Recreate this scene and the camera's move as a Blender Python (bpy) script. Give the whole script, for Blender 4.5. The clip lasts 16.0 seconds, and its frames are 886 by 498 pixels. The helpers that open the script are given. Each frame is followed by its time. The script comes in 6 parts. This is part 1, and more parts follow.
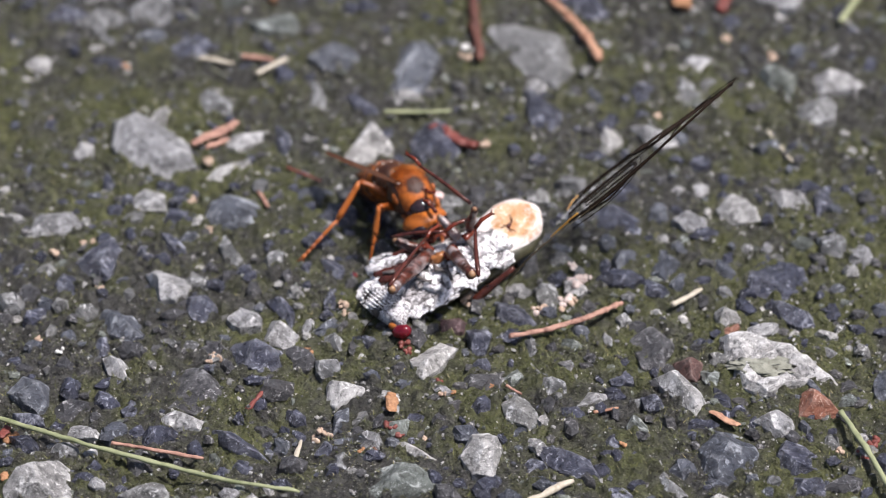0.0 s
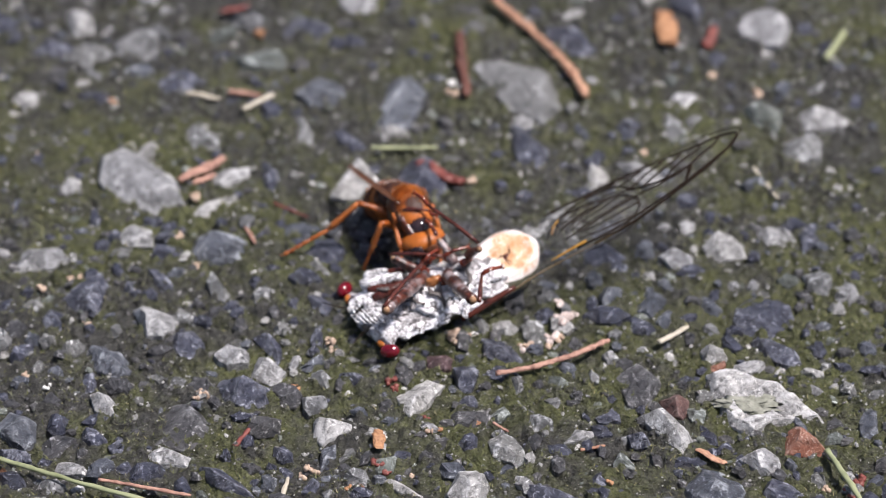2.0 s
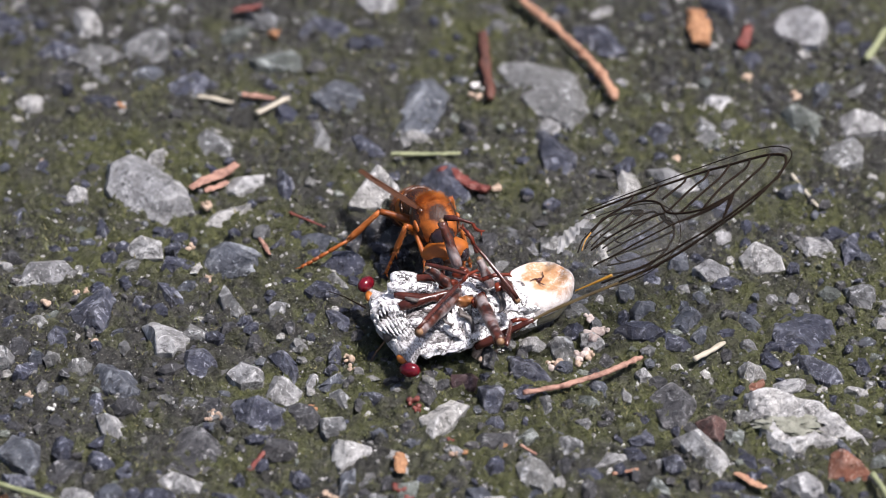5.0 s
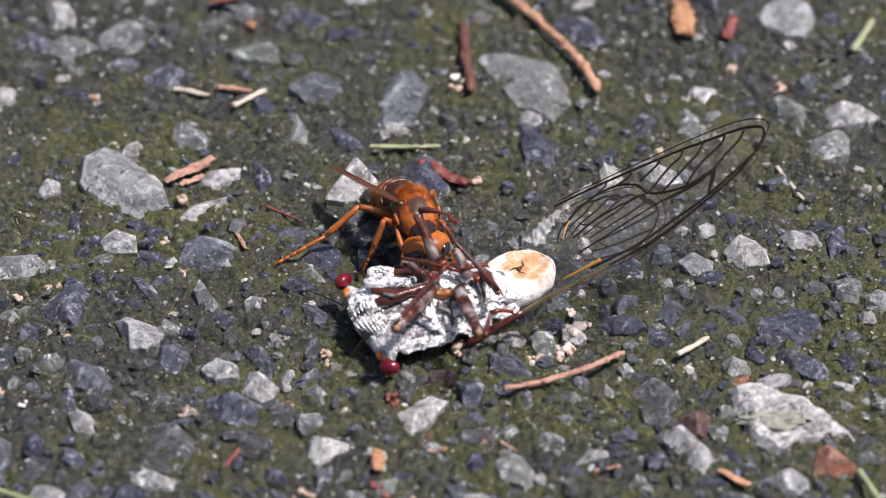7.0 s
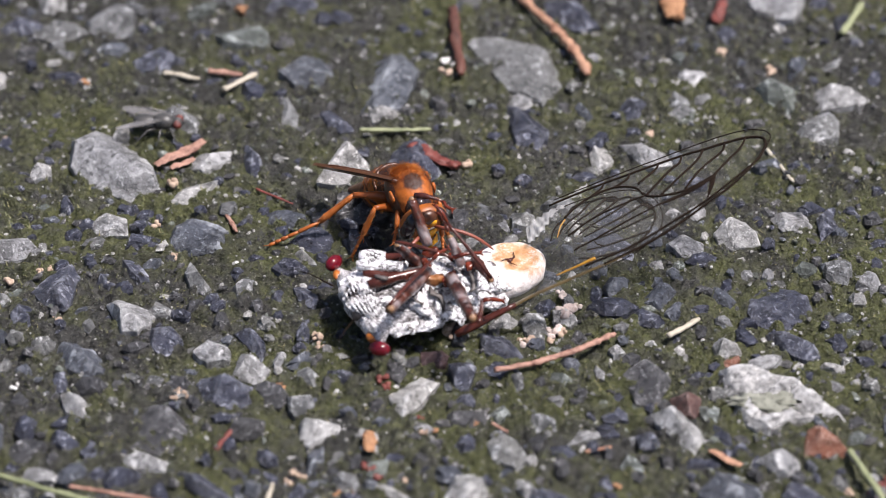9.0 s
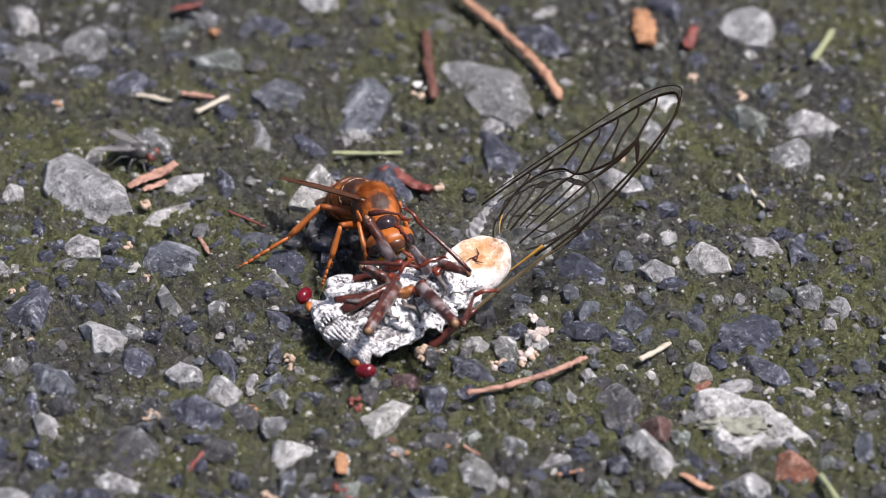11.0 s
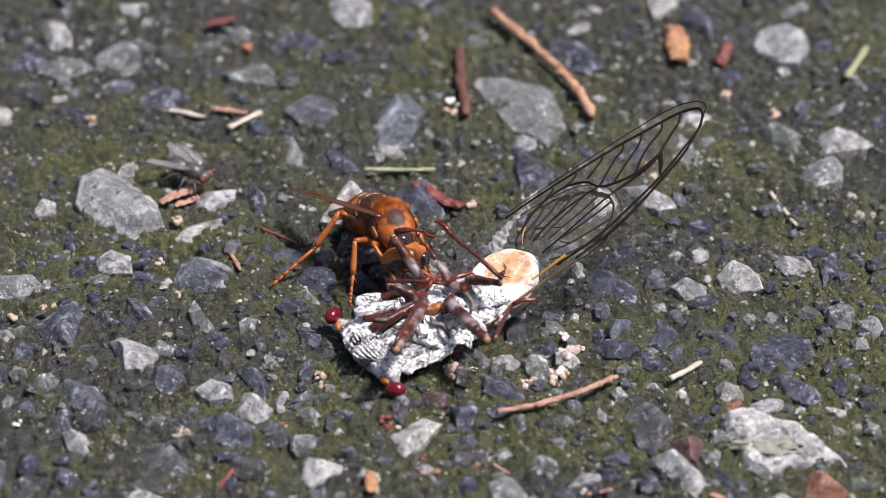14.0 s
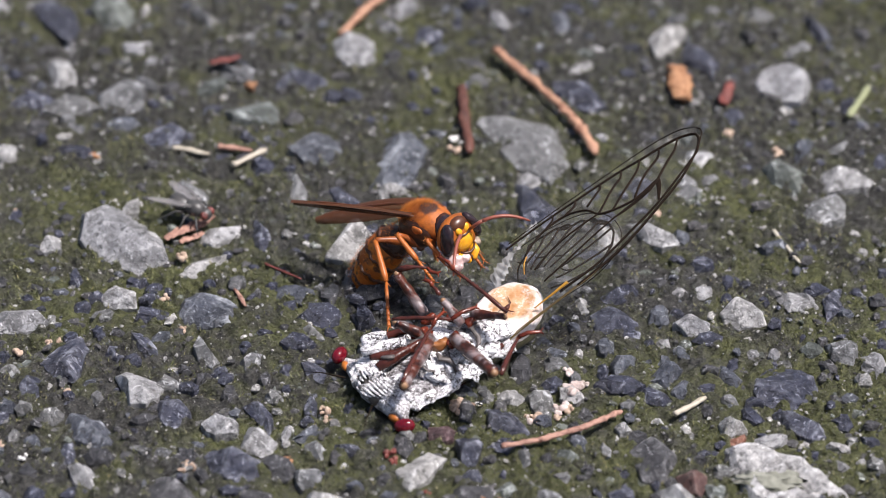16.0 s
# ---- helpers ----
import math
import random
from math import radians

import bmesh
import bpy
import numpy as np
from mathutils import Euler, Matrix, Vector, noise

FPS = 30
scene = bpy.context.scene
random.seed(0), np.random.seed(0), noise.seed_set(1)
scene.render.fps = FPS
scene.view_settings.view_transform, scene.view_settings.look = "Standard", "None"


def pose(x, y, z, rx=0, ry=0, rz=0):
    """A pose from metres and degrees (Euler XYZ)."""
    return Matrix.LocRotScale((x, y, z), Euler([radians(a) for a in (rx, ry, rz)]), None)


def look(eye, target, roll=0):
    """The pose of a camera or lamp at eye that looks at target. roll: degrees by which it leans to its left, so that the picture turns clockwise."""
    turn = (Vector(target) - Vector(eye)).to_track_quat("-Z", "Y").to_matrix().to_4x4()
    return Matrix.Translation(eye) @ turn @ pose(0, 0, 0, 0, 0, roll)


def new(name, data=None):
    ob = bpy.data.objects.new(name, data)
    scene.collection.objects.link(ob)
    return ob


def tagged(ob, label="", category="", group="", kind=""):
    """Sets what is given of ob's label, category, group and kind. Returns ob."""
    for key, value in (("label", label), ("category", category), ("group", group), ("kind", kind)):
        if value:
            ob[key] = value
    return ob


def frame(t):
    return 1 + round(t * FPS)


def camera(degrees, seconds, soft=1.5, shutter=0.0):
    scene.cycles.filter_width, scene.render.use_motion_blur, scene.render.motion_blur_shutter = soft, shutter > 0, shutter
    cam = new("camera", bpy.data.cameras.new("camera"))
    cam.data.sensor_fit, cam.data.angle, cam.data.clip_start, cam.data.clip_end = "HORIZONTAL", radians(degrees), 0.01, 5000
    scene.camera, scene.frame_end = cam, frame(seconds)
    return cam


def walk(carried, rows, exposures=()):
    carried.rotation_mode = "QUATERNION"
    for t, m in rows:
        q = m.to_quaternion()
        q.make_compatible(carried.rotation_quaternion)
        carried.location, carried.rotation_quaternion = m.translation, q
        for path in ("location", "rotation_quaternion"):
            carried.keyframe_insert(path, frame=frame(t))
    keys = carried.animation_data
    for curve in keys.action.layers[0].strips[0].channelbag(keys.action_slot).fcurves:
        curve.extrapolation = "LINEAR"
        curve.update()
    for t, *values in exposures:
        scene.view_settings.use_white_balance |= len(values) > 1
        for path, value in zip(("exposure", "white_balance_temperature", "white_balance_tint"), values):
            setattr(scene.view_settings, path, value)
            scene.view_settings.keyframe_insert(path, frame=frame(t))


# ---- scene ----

EXPOSURE = 0.48
cam = camera(14.0, 16.0, soft=0.9)
cam.data.dof.use_dof = True
cam.data.dof.focus_distance = 0.4465
cam.data.dof.aperture_fstop = 20.0

# seconds, eye, point on the road aimed at, roll
PATH = [
    (0, (0.00298, -0.37328, 0.29451), (0.00202, -0.00113, 0.0), -0.13),
    (0.5, (0.00432, -0.37298, 0.29514), (0.00054, 0.00239, 0.0), -0.31),
    (1, (0.00242, -0.37255, 0.29539), (0.00338, 0.00351, 0.0), 0.16),
    (1.5, (0.00738, -0.37162, 0.29749), (0.00433, 0.00606, 0.0), -0.20),
    (2, (0.00160, -0.37258, 0.29645), (0.00378, 0.00671, 0.0), 0.32),
    (2.5, (0.00052, -0.37489, 0.29519), (0.00250, 0.00862, 0.0), 0.40),
    (3, (0.00178, -0.37475, 0.29503), (-0.00092, 0.00821, 0.0), 0.04),
    (3.2, (0.00015, -0.37424, 0.29496), (0.00175, 0.00712, 0.0), 0.41),
    (5.3, (0.00039, -0.35136, 0.28252), (0.00048, 0.00706, 0.0), 0.01),
    (5.5, (0.00189, -0.35113, 0.28075), (0.00176, 0.00862, 0.0), -0.00),
    (6, (0.00070, -0.34899, 0.27929), (0.00334, 0.00455, 0.0), 0.25),
    (6.5, (0.00025, -0.34880, 0.27920), (0.00072, 0.00405, 0.0), 0.04),
    (7, (0.00186, -0.34761, 0.27916), (0.00337, 0.00785, 0.0), 0.10),
    (7.5, (0.00127, -0.34771, 0.27932), (0.00391, 0.00937, 0.0), 0.21),
    (8, (0.00252, -0.34958, 0.27766), (0.00506, 0.00427, 0.0), 0.20),
    (8.5, (0.00072, -0.34888, 0.27922), (0.00463, 0.00550, 0.0), 0.22),
    (9, (0.00130, -0.34911, 0.27826), (0.00450, 0.00433, 0.0), 0.16),
    (9.2, (0.00096, -0.34934, 0.27825), (0.00513, 0.00524, 0.0), 0.31),
    (11.3, (-0.00050, -0.35034, 0.27819), (0.00783, 0.00906, 0.0), 0.98),
    (11.5, (-0.00065, -0.35004, 0.27847), (0.00661, 0.00913, 0.0), 0.85),
    (12, (-0.00039, -0.35115, 0.27788), (0.00310, 0.00903, 0.0), 0.51),
    (12.5, (0.00129, -0.34956, 0.27910), (0.00088, 0.01197, 0.0), 0.21),
    (13, (0.00014, -0.34983, 0.27836), (0.00107, 0.01391, 0.0), 0.45),
    (13.5, (-0.00049, -0.35009, 0.27846), (0.00288, 0.01205, 0.0), 0.75),
    (14, (0.00097, -0.34882, 0.27978), (0.00410, 0.01258, 0.0), 0.70),
    (14.5, (0.00135, -0.35031, 0.27843), (0.00696, 0.01432, 0.0), 0.85),
    (15, (-0.00059, -0.35020, 0.27895), (0.00702, 0.02106, 0.0), 1.10),
    (15.5, (-0.00162, -0.35145, 0.27807), (0.00330, 0.01916, 0.0), 0.89),
    (16, (-0.00102, -0.35159, 0.27811), (0.00359, 0.02027, 0.0), 0.93),
]
walk(cam, [(t, look(eye, target, roll)) for t, eye, target, roll in PATH], exposures=[(0.0, EXPOSURE, 6500, 15), (16.0, EXPOSURE, 6500, 15)])

# ---- light: bright overcast sky with a veiled sun, high and to the side ----
world = bpy.data.worlds.new("world")
scene.world = world
world.use_nodes = True
wn = world.node_tree
sky = wn.nodes.new("ShaderNodeTexSky")
sky.sky_type, sky.sun_disc = "NISHITA", False
sky.sun_elevation, sky.sun_rotation = radians(66), radians(100)
sky.air_density, sky.dust_density, sky.ozone_density = 1.0, 3.0, 1.0
wn.links.new(sky.outputs[0], wn.nodes["Background"].inputs[0])
wn.nodes["Background"].inputs[1].default_value = 0.076
sun = new("sun", bpy.data.lights.new("sun", "SUN"))
sun.data.energy, sun.data.angle, sun.data.color = 4.55, radians(7), (1.0, 0.965, 0.93)
sun.matrix_world = look((0.45 * math.sin(radians(100)), 0.45 * math.cos(radians(100)), 1.0), (0, 0, 0))

# ---- materials ----
MM = 0.001


def material(name):
    m = bpy.data.materials.new(name)
    m.use_nodes = True
    return m, m.node_tree, m.node_tree.nodes["Principled BSDF"]


def node(tree, kind, **values):
    n = tree.nodes.new(kind)
    for key, v in values.items():
        n.inputs[key].default_value = v
    return n


def grain(tree, size, detail=4.0, rough=0.6, distort=0.0, vary=True):
    """Noise whose grains are about size millimetres, other for each object."""
    n = node(tree, "ShaderNodeTexNoise", Scale=1.0 / (size * MM), Detail=detail, Roughness=rough, Distortion=distort)
    coords = tree.nodes.new("ShaderNodeTexCoord")
    tree.links.new(coords.outputs["Object"], n.inputs["Vector"])
    if vary:
        n.noise_dimensions = "4D"
        info = tree.nodes.new("ShaderNodeObjectInfo")
        times = node(tree, "ShaderNodeMath")
        times.operation = "MULTIPLY"
        times.inputs[1].default_value = 50.0
        tree.links.new(info.outputs["Random"], times.inputs[0])
        tree.links.new(times.outputs[0], n.inputs["W"])
    return n.outputs["Fac"]


def ramp(tree, fac, *stops):
    r = tree.nodes.new("ShaderNodeValToRGB")
    e = r.color_ramp.elements
    while len(e) < len(stops):
        e.new(0.5)
    for el, (at, colour) in zip(e, stops):
        el.position, el.color = at, (*colour, 1.0)
    tree.links.new(fac, r.inputs[0])
    return r.outputs[0]


def mixed(tree, fac, a, b, kind="MIX"):
    m = tree.nodes.new("ShaderNodeMix")
    m.data_type, m.blend_type = "RGBA", kind
    if isinstance(fac, float):
        m.inputs[0].default_value = fac
    else:
        tree.links.new(fac, m.inputs[0])
    for slot, v in ((6, a), (7, b)):
        if isinstance(v, tuple):
            m.inputs[slot].default_value = (*v, 1.0)
        else:
            tree.links.new(v, m.inputs[slot])
    return m.outputs[2]


def step(tree, fac, low, high):
    m = node(tree, "ShaderNodeMapRange")
    m.inputs[1].default_value, m.inputs[2].default_value = low, high
    tree.links.new(fac, m.inputs[0])
    return m.outputs[0]


def relief(tree, shader, height, depth, strength=1.0, under=None):
    b = node(tree, "ShaderNodeBump", Strength=strength, Distance=depth * MM)
    tree.links.new(height, b.inputs["Height"])
    if under is not None:
        tree.links.new(under, b.inputs["Normal"])
    tree.links.new(b.outputs[0], shader.inputs["Normal"])
    return b.outputs[0]


def stone_material(name, low, high, fleck, rough=0.6, moss=0.5, bruised=True):
    """Crushed rock: smooth broken faces, pale bruised edges, powdery streaks and a little moss."""
    m, t, s = material(name)
    big, fine, tiny = grain(t, 3.2, 4.0, 0.6, 0.8), grain(t, 0.9, 6.0, 0.75, 0.9), grain(t, 0.22, 2.0)
    colour = mixed(t, step(t, big, 0.36, 0.64), low, high)
    colour = mixed(t, step(t, fine, 0.54, 0.72), colour, tuple(0.5 * (u + v) for u, v in zip(high, fleck)))
    streak = grain(t, 2.2, 7.0, 0.78, 3.0)
    colour = mixed(t, step(t, streak, 0.55, 0.62), colour, tuple(min(0.74, 1.4 * v + 0.1) for v in fleck))
    colour = mixed(t, step(t, tiny, 0.64, 0.72), colour, fleck)
    colour = mixed(t, step(t, fine, 0.46, 0.34), colour, tuple(0.4 * v for v in low))
    colour = mixed(t, step(t, grain(t, 1.9, 6.0, 0.7, 1.6), 0.47, 0.37), colour, tuple(0.65 * v for v in low))
    info = t.nodes.new("ShaderNodeObjectInfo")
    tone = ramp(t, info.outputs["Random"], (0.0, (0.74, 0.75, 0.78)), (0.5, (1.0, 1.0, 1.0)), (1.0, (1.24, 1.22, 1.16)))
    colour = mixed(t, 1.0, colour, tone, "MULTIPLY")
    edge = t.nodes.new("ShaderNodeNewGeometry").outputs["Pointiness"]
    bruise = node(t, "ShaderNodeMath")
    bruise.operation = "MULTIPLY"
    t.links.new(step(t, edge, 0.51, 0.57), bruise.inputs[0])
    t.links.new(step(t, fine, 0.4, 0.6), bruise.inputs[1])
    if bruised:
        colour = mixed(t, bruise.outputs[0], colour, tuple(min(0.75, 1.3 * v + 0.12) for v in fleck))
    colour = mixed(t, step(t, grain(t, 3.4, 5.0, 0.7), 0.72 - 0.2 * moss, 0.86 - 0.2 * moss), colour, (0.06, 0.068, 0.026))
    t.links.new(colour, s.inputs["Base Color"])
    gloss = node(t, "ShaderNodeMapRange")
    gloss.inputs[3].default_value, gloss.inputs[4].default_value = rough - 0.12, rough + 0.2
    gloss.inputs[1].default_value, gloss.inputs[2].default_value = 0.35, 0.65
    t.links.new(fine, gloss.inputs[0])
    t.links.new(gloss.outputs[0], s.inputs["Roughness"])
    s.inputs["Specular IOR Level"].default_value = 0.6
    n = relief(t, s, big, 0.6)
    n = relief(t, s, fine, 0.55, 1.0, n)
    relief(t, s, tiny, 0.05, 1.0, n)
    return m


ROCK = {
    "slate": ("slate_blue_chipping", (0.012, 0.0135, 0.026), (0.04, 0.045, 0.075), (0.18, 0.193, 0.245), 0.38, 0.3),
    "blue": ("blue_grey_chipping", (0.032, 0.037, 0.05), (0.09, 0.1, 0.127), (0.21, 0.23, 0.26), 0.4, 0.35),
    "dark": ("dark_basalt_chipping", (0.02, 0.02, 0.024), (0.065, 0.065, 0.07), (0.17, 0.17, 0.18), 0.45, 0.5),
    "grey": ("grey_chipping", (0.06, 0.062, 0.062), (0.19, 0.193, 0.197), (0.36, 0.37, 0.38), 0.5, 0.35),
    "green": ("grey_green_chipping", (0.06, 0.068, 0.058), (0.15, 0.17, 0.155), (0.27, 0.3, 0.29), 0.6, 0.6),
    "pale": ("pale_limestone_chipping", (0.13, 0.13, 0.13), (0.42, 0.42, 0.425), (0.68, 0.68, 0.69), 0.4, 0.22),
    "bone": ("white_weathered_limestone", (0.16, 0.16, 0.165), (0.46, 0.46, 0.47), (0.72, 0.72, 0.73), 0.4, 0.5),
    "brick": ("brick_red_chipping", (0.07, 0.03, 0.026), (0.14, 0.057, 0.045), (0.2, 0.12, 0.1), 0.65, 0.2),
    "orange": ("orange_brick_chipping", (0.15, 0.05, 0.026), (0.25, 0.092, 0.055), (0.3, 0.2, 0.16), 0.65, 0.1),
    "plum": ("plum_brown_chipping", (0.05, 0.024, 0.026), (0.12, 0.06, 0.065), (0.18, 0.11, 0.11), 0.5, 0.2),
}
STONE = {kind: stone_material(*values) for kind, values in ROCK.items()}
GRIT = {kind: stone_material("small_" + values[0], *values[1:], bruised=False) for kind, values in ROCK.items()}


def ground_material():
    m, t, s = material("mossy_asphalt")
    broad, patch = grain(t, 38.0, 3.0, 0.5, 0.0, False), grain(t, 7.0, 5.0, 0.65, 0.4, False)
    fine, tiny = grain(t, 1.1, 6.0, 0.8, 0.3, False), grain(t, 0.32, 2.0, 0.6, 0.0, False)
    # lowest tones put crevice shade into the colour, in hollows of the fine relief
    tar = mixed(t, step(t, fine, 0.35, 0.68), (0.004, 0.004, 0.004), (0.1, 0.099, 0.09))
    moss = mixed(t, step(t, fine, 0.3, 0.7), (0.01, 0.012, 0.003), (0.155, 0.168, 0.058))
    total = node(t, "ShaderNodeMath")
    t.links.new(broad, total.inputs[0])
    t.links.new(patch, total.inputs[1])
    colour = mixed(t, step(t, total.outputs[0], 0.91, 1.14), tar, moss)
    colour = mixed(t, step(t, tiny, 0.63, 0.72), colour, (0.3, 0.29, 0.25))
    t.links.new(colour, s.inputs["Base Color"])
    s.inputs["Roughness"].default_value = 0.6
    n = relief(t, s, patch, 1.0)
    n = relief(t, s, fine, 1.5, 1.0, n)
    relief(t, s, tiny, 0.4, 1.0, n)
    return m


def plain(name, low, high, size=0.6, rough=0.6, depth=0.06, stretch=None, **extra):
    """Two tones mixed by fine grain, with a little relief."""
    m, t, s = material(name)
    f, g = grain(t, size, 4.0, 0.65), grain(t, size * 4, 3.0)
    t.links.new(mixed(t, step(t, g, 0.35, 0.65), mixed(t, step(t, f, 0.35, 0.65), low, high), high), s.inputs["Base Color"])
    s.inputs["Roughness"].default_value = rough
    relief(t, s, f, depth)
    for key, v in extra.items():
        s.inputs[key.replace("_", " ")].default_value = v
    return m

# ---- structure: one sheet of mossy asphalt ----
def part(name, data, mat, parent, label=""):
    """Links a bmesh or a mesh as one object under a thing or a part."""
    if isinstance(data, bmesh.types.BMesh):
        me = bpy.data.meshes.new(name)
        data.to_mesh(me)
        data.free()
    else:
        me = data
    if mat and not me.materials:
        me.materials.append(mat)
    ob = new(name, me)
    ob.parent = parent
    return tagged(ob, label)


def bumps(x, y):
    """Height of the road's dirt and moss between the chippings, in metres."""
    v = Vector((x, y, 0.0))
    lumps = abs(noise.noise(v * 520 + Vector((2, 9, 4))))
    return MM * (0.9 * noise.noise(v * 95) + 0.7 * noise.noise(v * 240 + Vector((7, 3, 1))) + 1.6 * lumps - 0.5 + 0.6 * noise.noise(v * 1150))


def stretch(reach, fine):
    near = np.arange(-reach, reach + fine / 2, fine)
    far = reach + fine * np.cumsum(1.28 ** np.arange(1, 60))
    far = far[far < 420]
    return np.concatenate((-far[::-1], near, far))


def make_ground():
    xs, ys = stretch(0.07, 0.0004), stretch(0.088, 0.0004)
    verts = []
    for y in ys:
        for x in xs:
            inside = abs(x) < 0.0705 and abs(y) < 0.0885
            verts.append((x, y, bumps(x, y) if inside else 0.0))
    n = len(xs)
    faces = [(j * n + i, j * n + i + 1, (j + 1) * n + i + 1, (j + 1) * n + i) for j in range(len(ys) - 1) for i in range(n - 1)]
    me = bpy.data.meshes.new("ground")
    me.from_pydata(verts, [], faces)
    me.shade_smooth()
    me.materials.append(ground_material())
    return tagged(new("ground", me), "dark worn asphalt with olive moss between pale and blue chippings", "ground", kind="structure")


ground = make_ground()
chance = random.Random(4)


def hull(points):
    """The corners of the outline, without its notches."""
    points = sorted((p.x, p.y) for p in points)
    sides = []
    for row in (points, points[::-1]):
        side = []
        for p in row:
            while len(side) > 1 and (side[-1][0] - side[-2][0]) * (p[1] - side[-2][1]) <= (side[-1][1] - side[-2][1]) * (p[0] - side[-2][0]):
                side.pop()
            side.append(p)
        sides += side[:-1]
    return [Vector(p) for p in sides]


def worn(bm, mean, dice):
    """Splits the broken faces, and roughens them."""
    bmesh.ops.triangulate(bm, faces=bm.faces)
    for limit in (0.3 * mean, 0.2 * mean):
        long = [e for e in bm.edges if e.calc_length() > MM * max(0.35, limit)]
        bmesh.ops.subdivide_edges(bm, edges=long, cuts=1)
        bmesh.ops.triangulate(bm, faces=bm.faces)
    bm.normal_update()
    off = Vector((dice.uniform(0, 50), dice.uniform(0, 50), dice.uniform(0, 50)))
    size = min(1.0, mean / 3.0)
    for v in bm.verts:
        v.co += v.normal * (MM * size * (0.24 * (0.25 - abs(noise.noise(v.co * 330 + off))) + 0.12 * noise.noise(v.co * 900 + off)))
    bm.normal_update()
    for f in bm.faces:
        f.smooth = True
    for e in bm.edges:
        if len(e.link_faces) == 2 and e.calc_face_angle(0) > 0.26:
            e.smooth = False
    me = bpy.data.meshes.new("stone")
    bm.to_mesh(me)
    bm.free()
    return me


def stone_mesh(reach, height, dice):
    """A crushed stone: a block with an angular outline, broken off along a few tilted planes."""
    k = len(reach)
    mean = sum(reach) / k
    rim = hull([Vector((r * math.cos(2 * math.pi * i / k), r * math.sin(2 * math.pi * i / k))) for i, r in enumerate(reach)])
    while len(rim) > (7 if mean < 3.5 else 10):
        size = [abs((rim[i] - rim[i - 1]).cross(rim[(i + 1) % len(rim)] - rim[i])) for i in range(len(rim))]
        rim.pop(size.index(min(size)))
    n = len(rim)
    bm = bmesh.new()
    low = [bm.verts.new((MM * 1.05 * c.x, MM * 1.05 * c.y, MM * -2.2)) for c in rim]
    top = [bm.verts.new((MM * 1.03 * c.x, MM * 1.03 * c.y, MM * 3.0 * height)) for c in rim]
    bm.faces.new(low[::-1])
    bm.faces.new(top)
    for i in range(n):
        bm.faces.new((low[i], low[(i + 1) % n], top[(i + 1) % n], top[i]))
    cuts = []
    way = dice.uniform(0, 6.28)
    for turn, steep in ((0.0, dice.uniform(4, 22)), (dice.uniform(1.6, 4.6), dice.uniform(10, 34))):
        a, b = way + turn, radians(steep)
        cuts.append((Vector((0.1 * mean * math.cos(a), 0.1 * mean * math.sin(a), 1.15 * height)), Vector((math.sin(b) * math.cos(a), math.sin(b) * math.sin(a), math.cos(b)))))
    for i in range(n):
        p, q = rim[i], rim[(i + 1) % n]
        out = Vector((q.y - p.y, p.x - q.x)).normalized()
        b = radians(dice.uniform(22, 62))
        mid = 0.5 * (p + q)
        cuts.append((Vector((mid.x, mid.y, height * dice.uniform(0.0, 0.55))), Vector((out.x * math.cos(b), out.y * math.cos(b), math.sin(b)))))
    for co, no in cuts:
        made = bmesh.ops.bisect_plane(bm, geom=bm.verts[:] + bm.edges[:] + bm.faces[:], plane_co=co * MM, plane_no=no, clear_outer=True)["geom_cut"]
        rims = [e for e in made if isinstance(e, bmesh.types.BMEdge)]
        if len(rims) > 2:
            bmesh.ops.edgeloop_fill(bm, edges=rims)
    bmesh.ops.recalc_face_normals(bm, faces=bm.faces)
    bmesh.ops.bevel(bm, geom=bm.edges[:], offset=MM * min(0.16, 0.05 * mean), segments=1, affect="EDGES", clamp_overlap=True)
    return worn(bm, mean, dice)


def slab_mesh(reach, height, dice):
    """A broad flat piece with a ragged outline, a raised rim and an uneven hollow."""
    k = len(reach)
    mean = sum(reach) / k
    rim = [Vector((r * math.cos(2 * math.pi * i / k), r * math.sin(2 * math.pi * i / k))) for i, r in enumerate(reach)]
    bm = bmesh.new()
    rings = []
    for grow, high in ((1.05, -2.2), (1.03, 0.25 * height), (0.9, height), (0.66, 1.05 * height), (0.4, 0.9 * height)):
        rings.append([bm.verts.new((MM * grow * c.x, MM * grow * c.y, MM * (high if high < 0 else high * dice.uniform(0.75, 1.25)))) for c in rim])
    for a, b in zip(rings, rings[1:]):
        for i in range(k):
            bm.faces.new((a[i], a[(i + 1) % k], b[(i + 1) % k], b[i]))
    bm.faces.new(rings[-1])
    bmesh.ops.triangulate(bm, faces=bm.faces)
    bmesh.ops.subdivide_edges(bm, edges=bm.edges, cuts=2, use_grid_fill=True)
    for v in bm.verts:
        if v.co.z > 0:
            p = v.co / (2.4 * MM)
            v.co.z += MM * (0.5 * abs(noise.noise(Vector((p.x * 0.6 + p.y, p.y - 0.4 * p.x, 2.0)))) * 2 - 0.35)
    return worn(bm, 0.6 * mean, dice)


PLACED = []


def stone(kind, x, y, height, reach):
    shape = slab_mesh if kind == "bone" else stone_mesh
    ob = part("stone", shape(reach, (1.45 if sum(reach) < 4.5 * len(reach) or kind == "bone" else 1.0) * height, chance), STONE[kind], ground)
    ob.location = (MM * x, MM * y, MM * -0.4)
    ob.rotation_euler = (radians(chance.uniform(-7, 7)), radians(chance.uniform(-7, 7)), 0)
    PLACED.append((x, y, sum(reach) / len(reach)))
    return ob

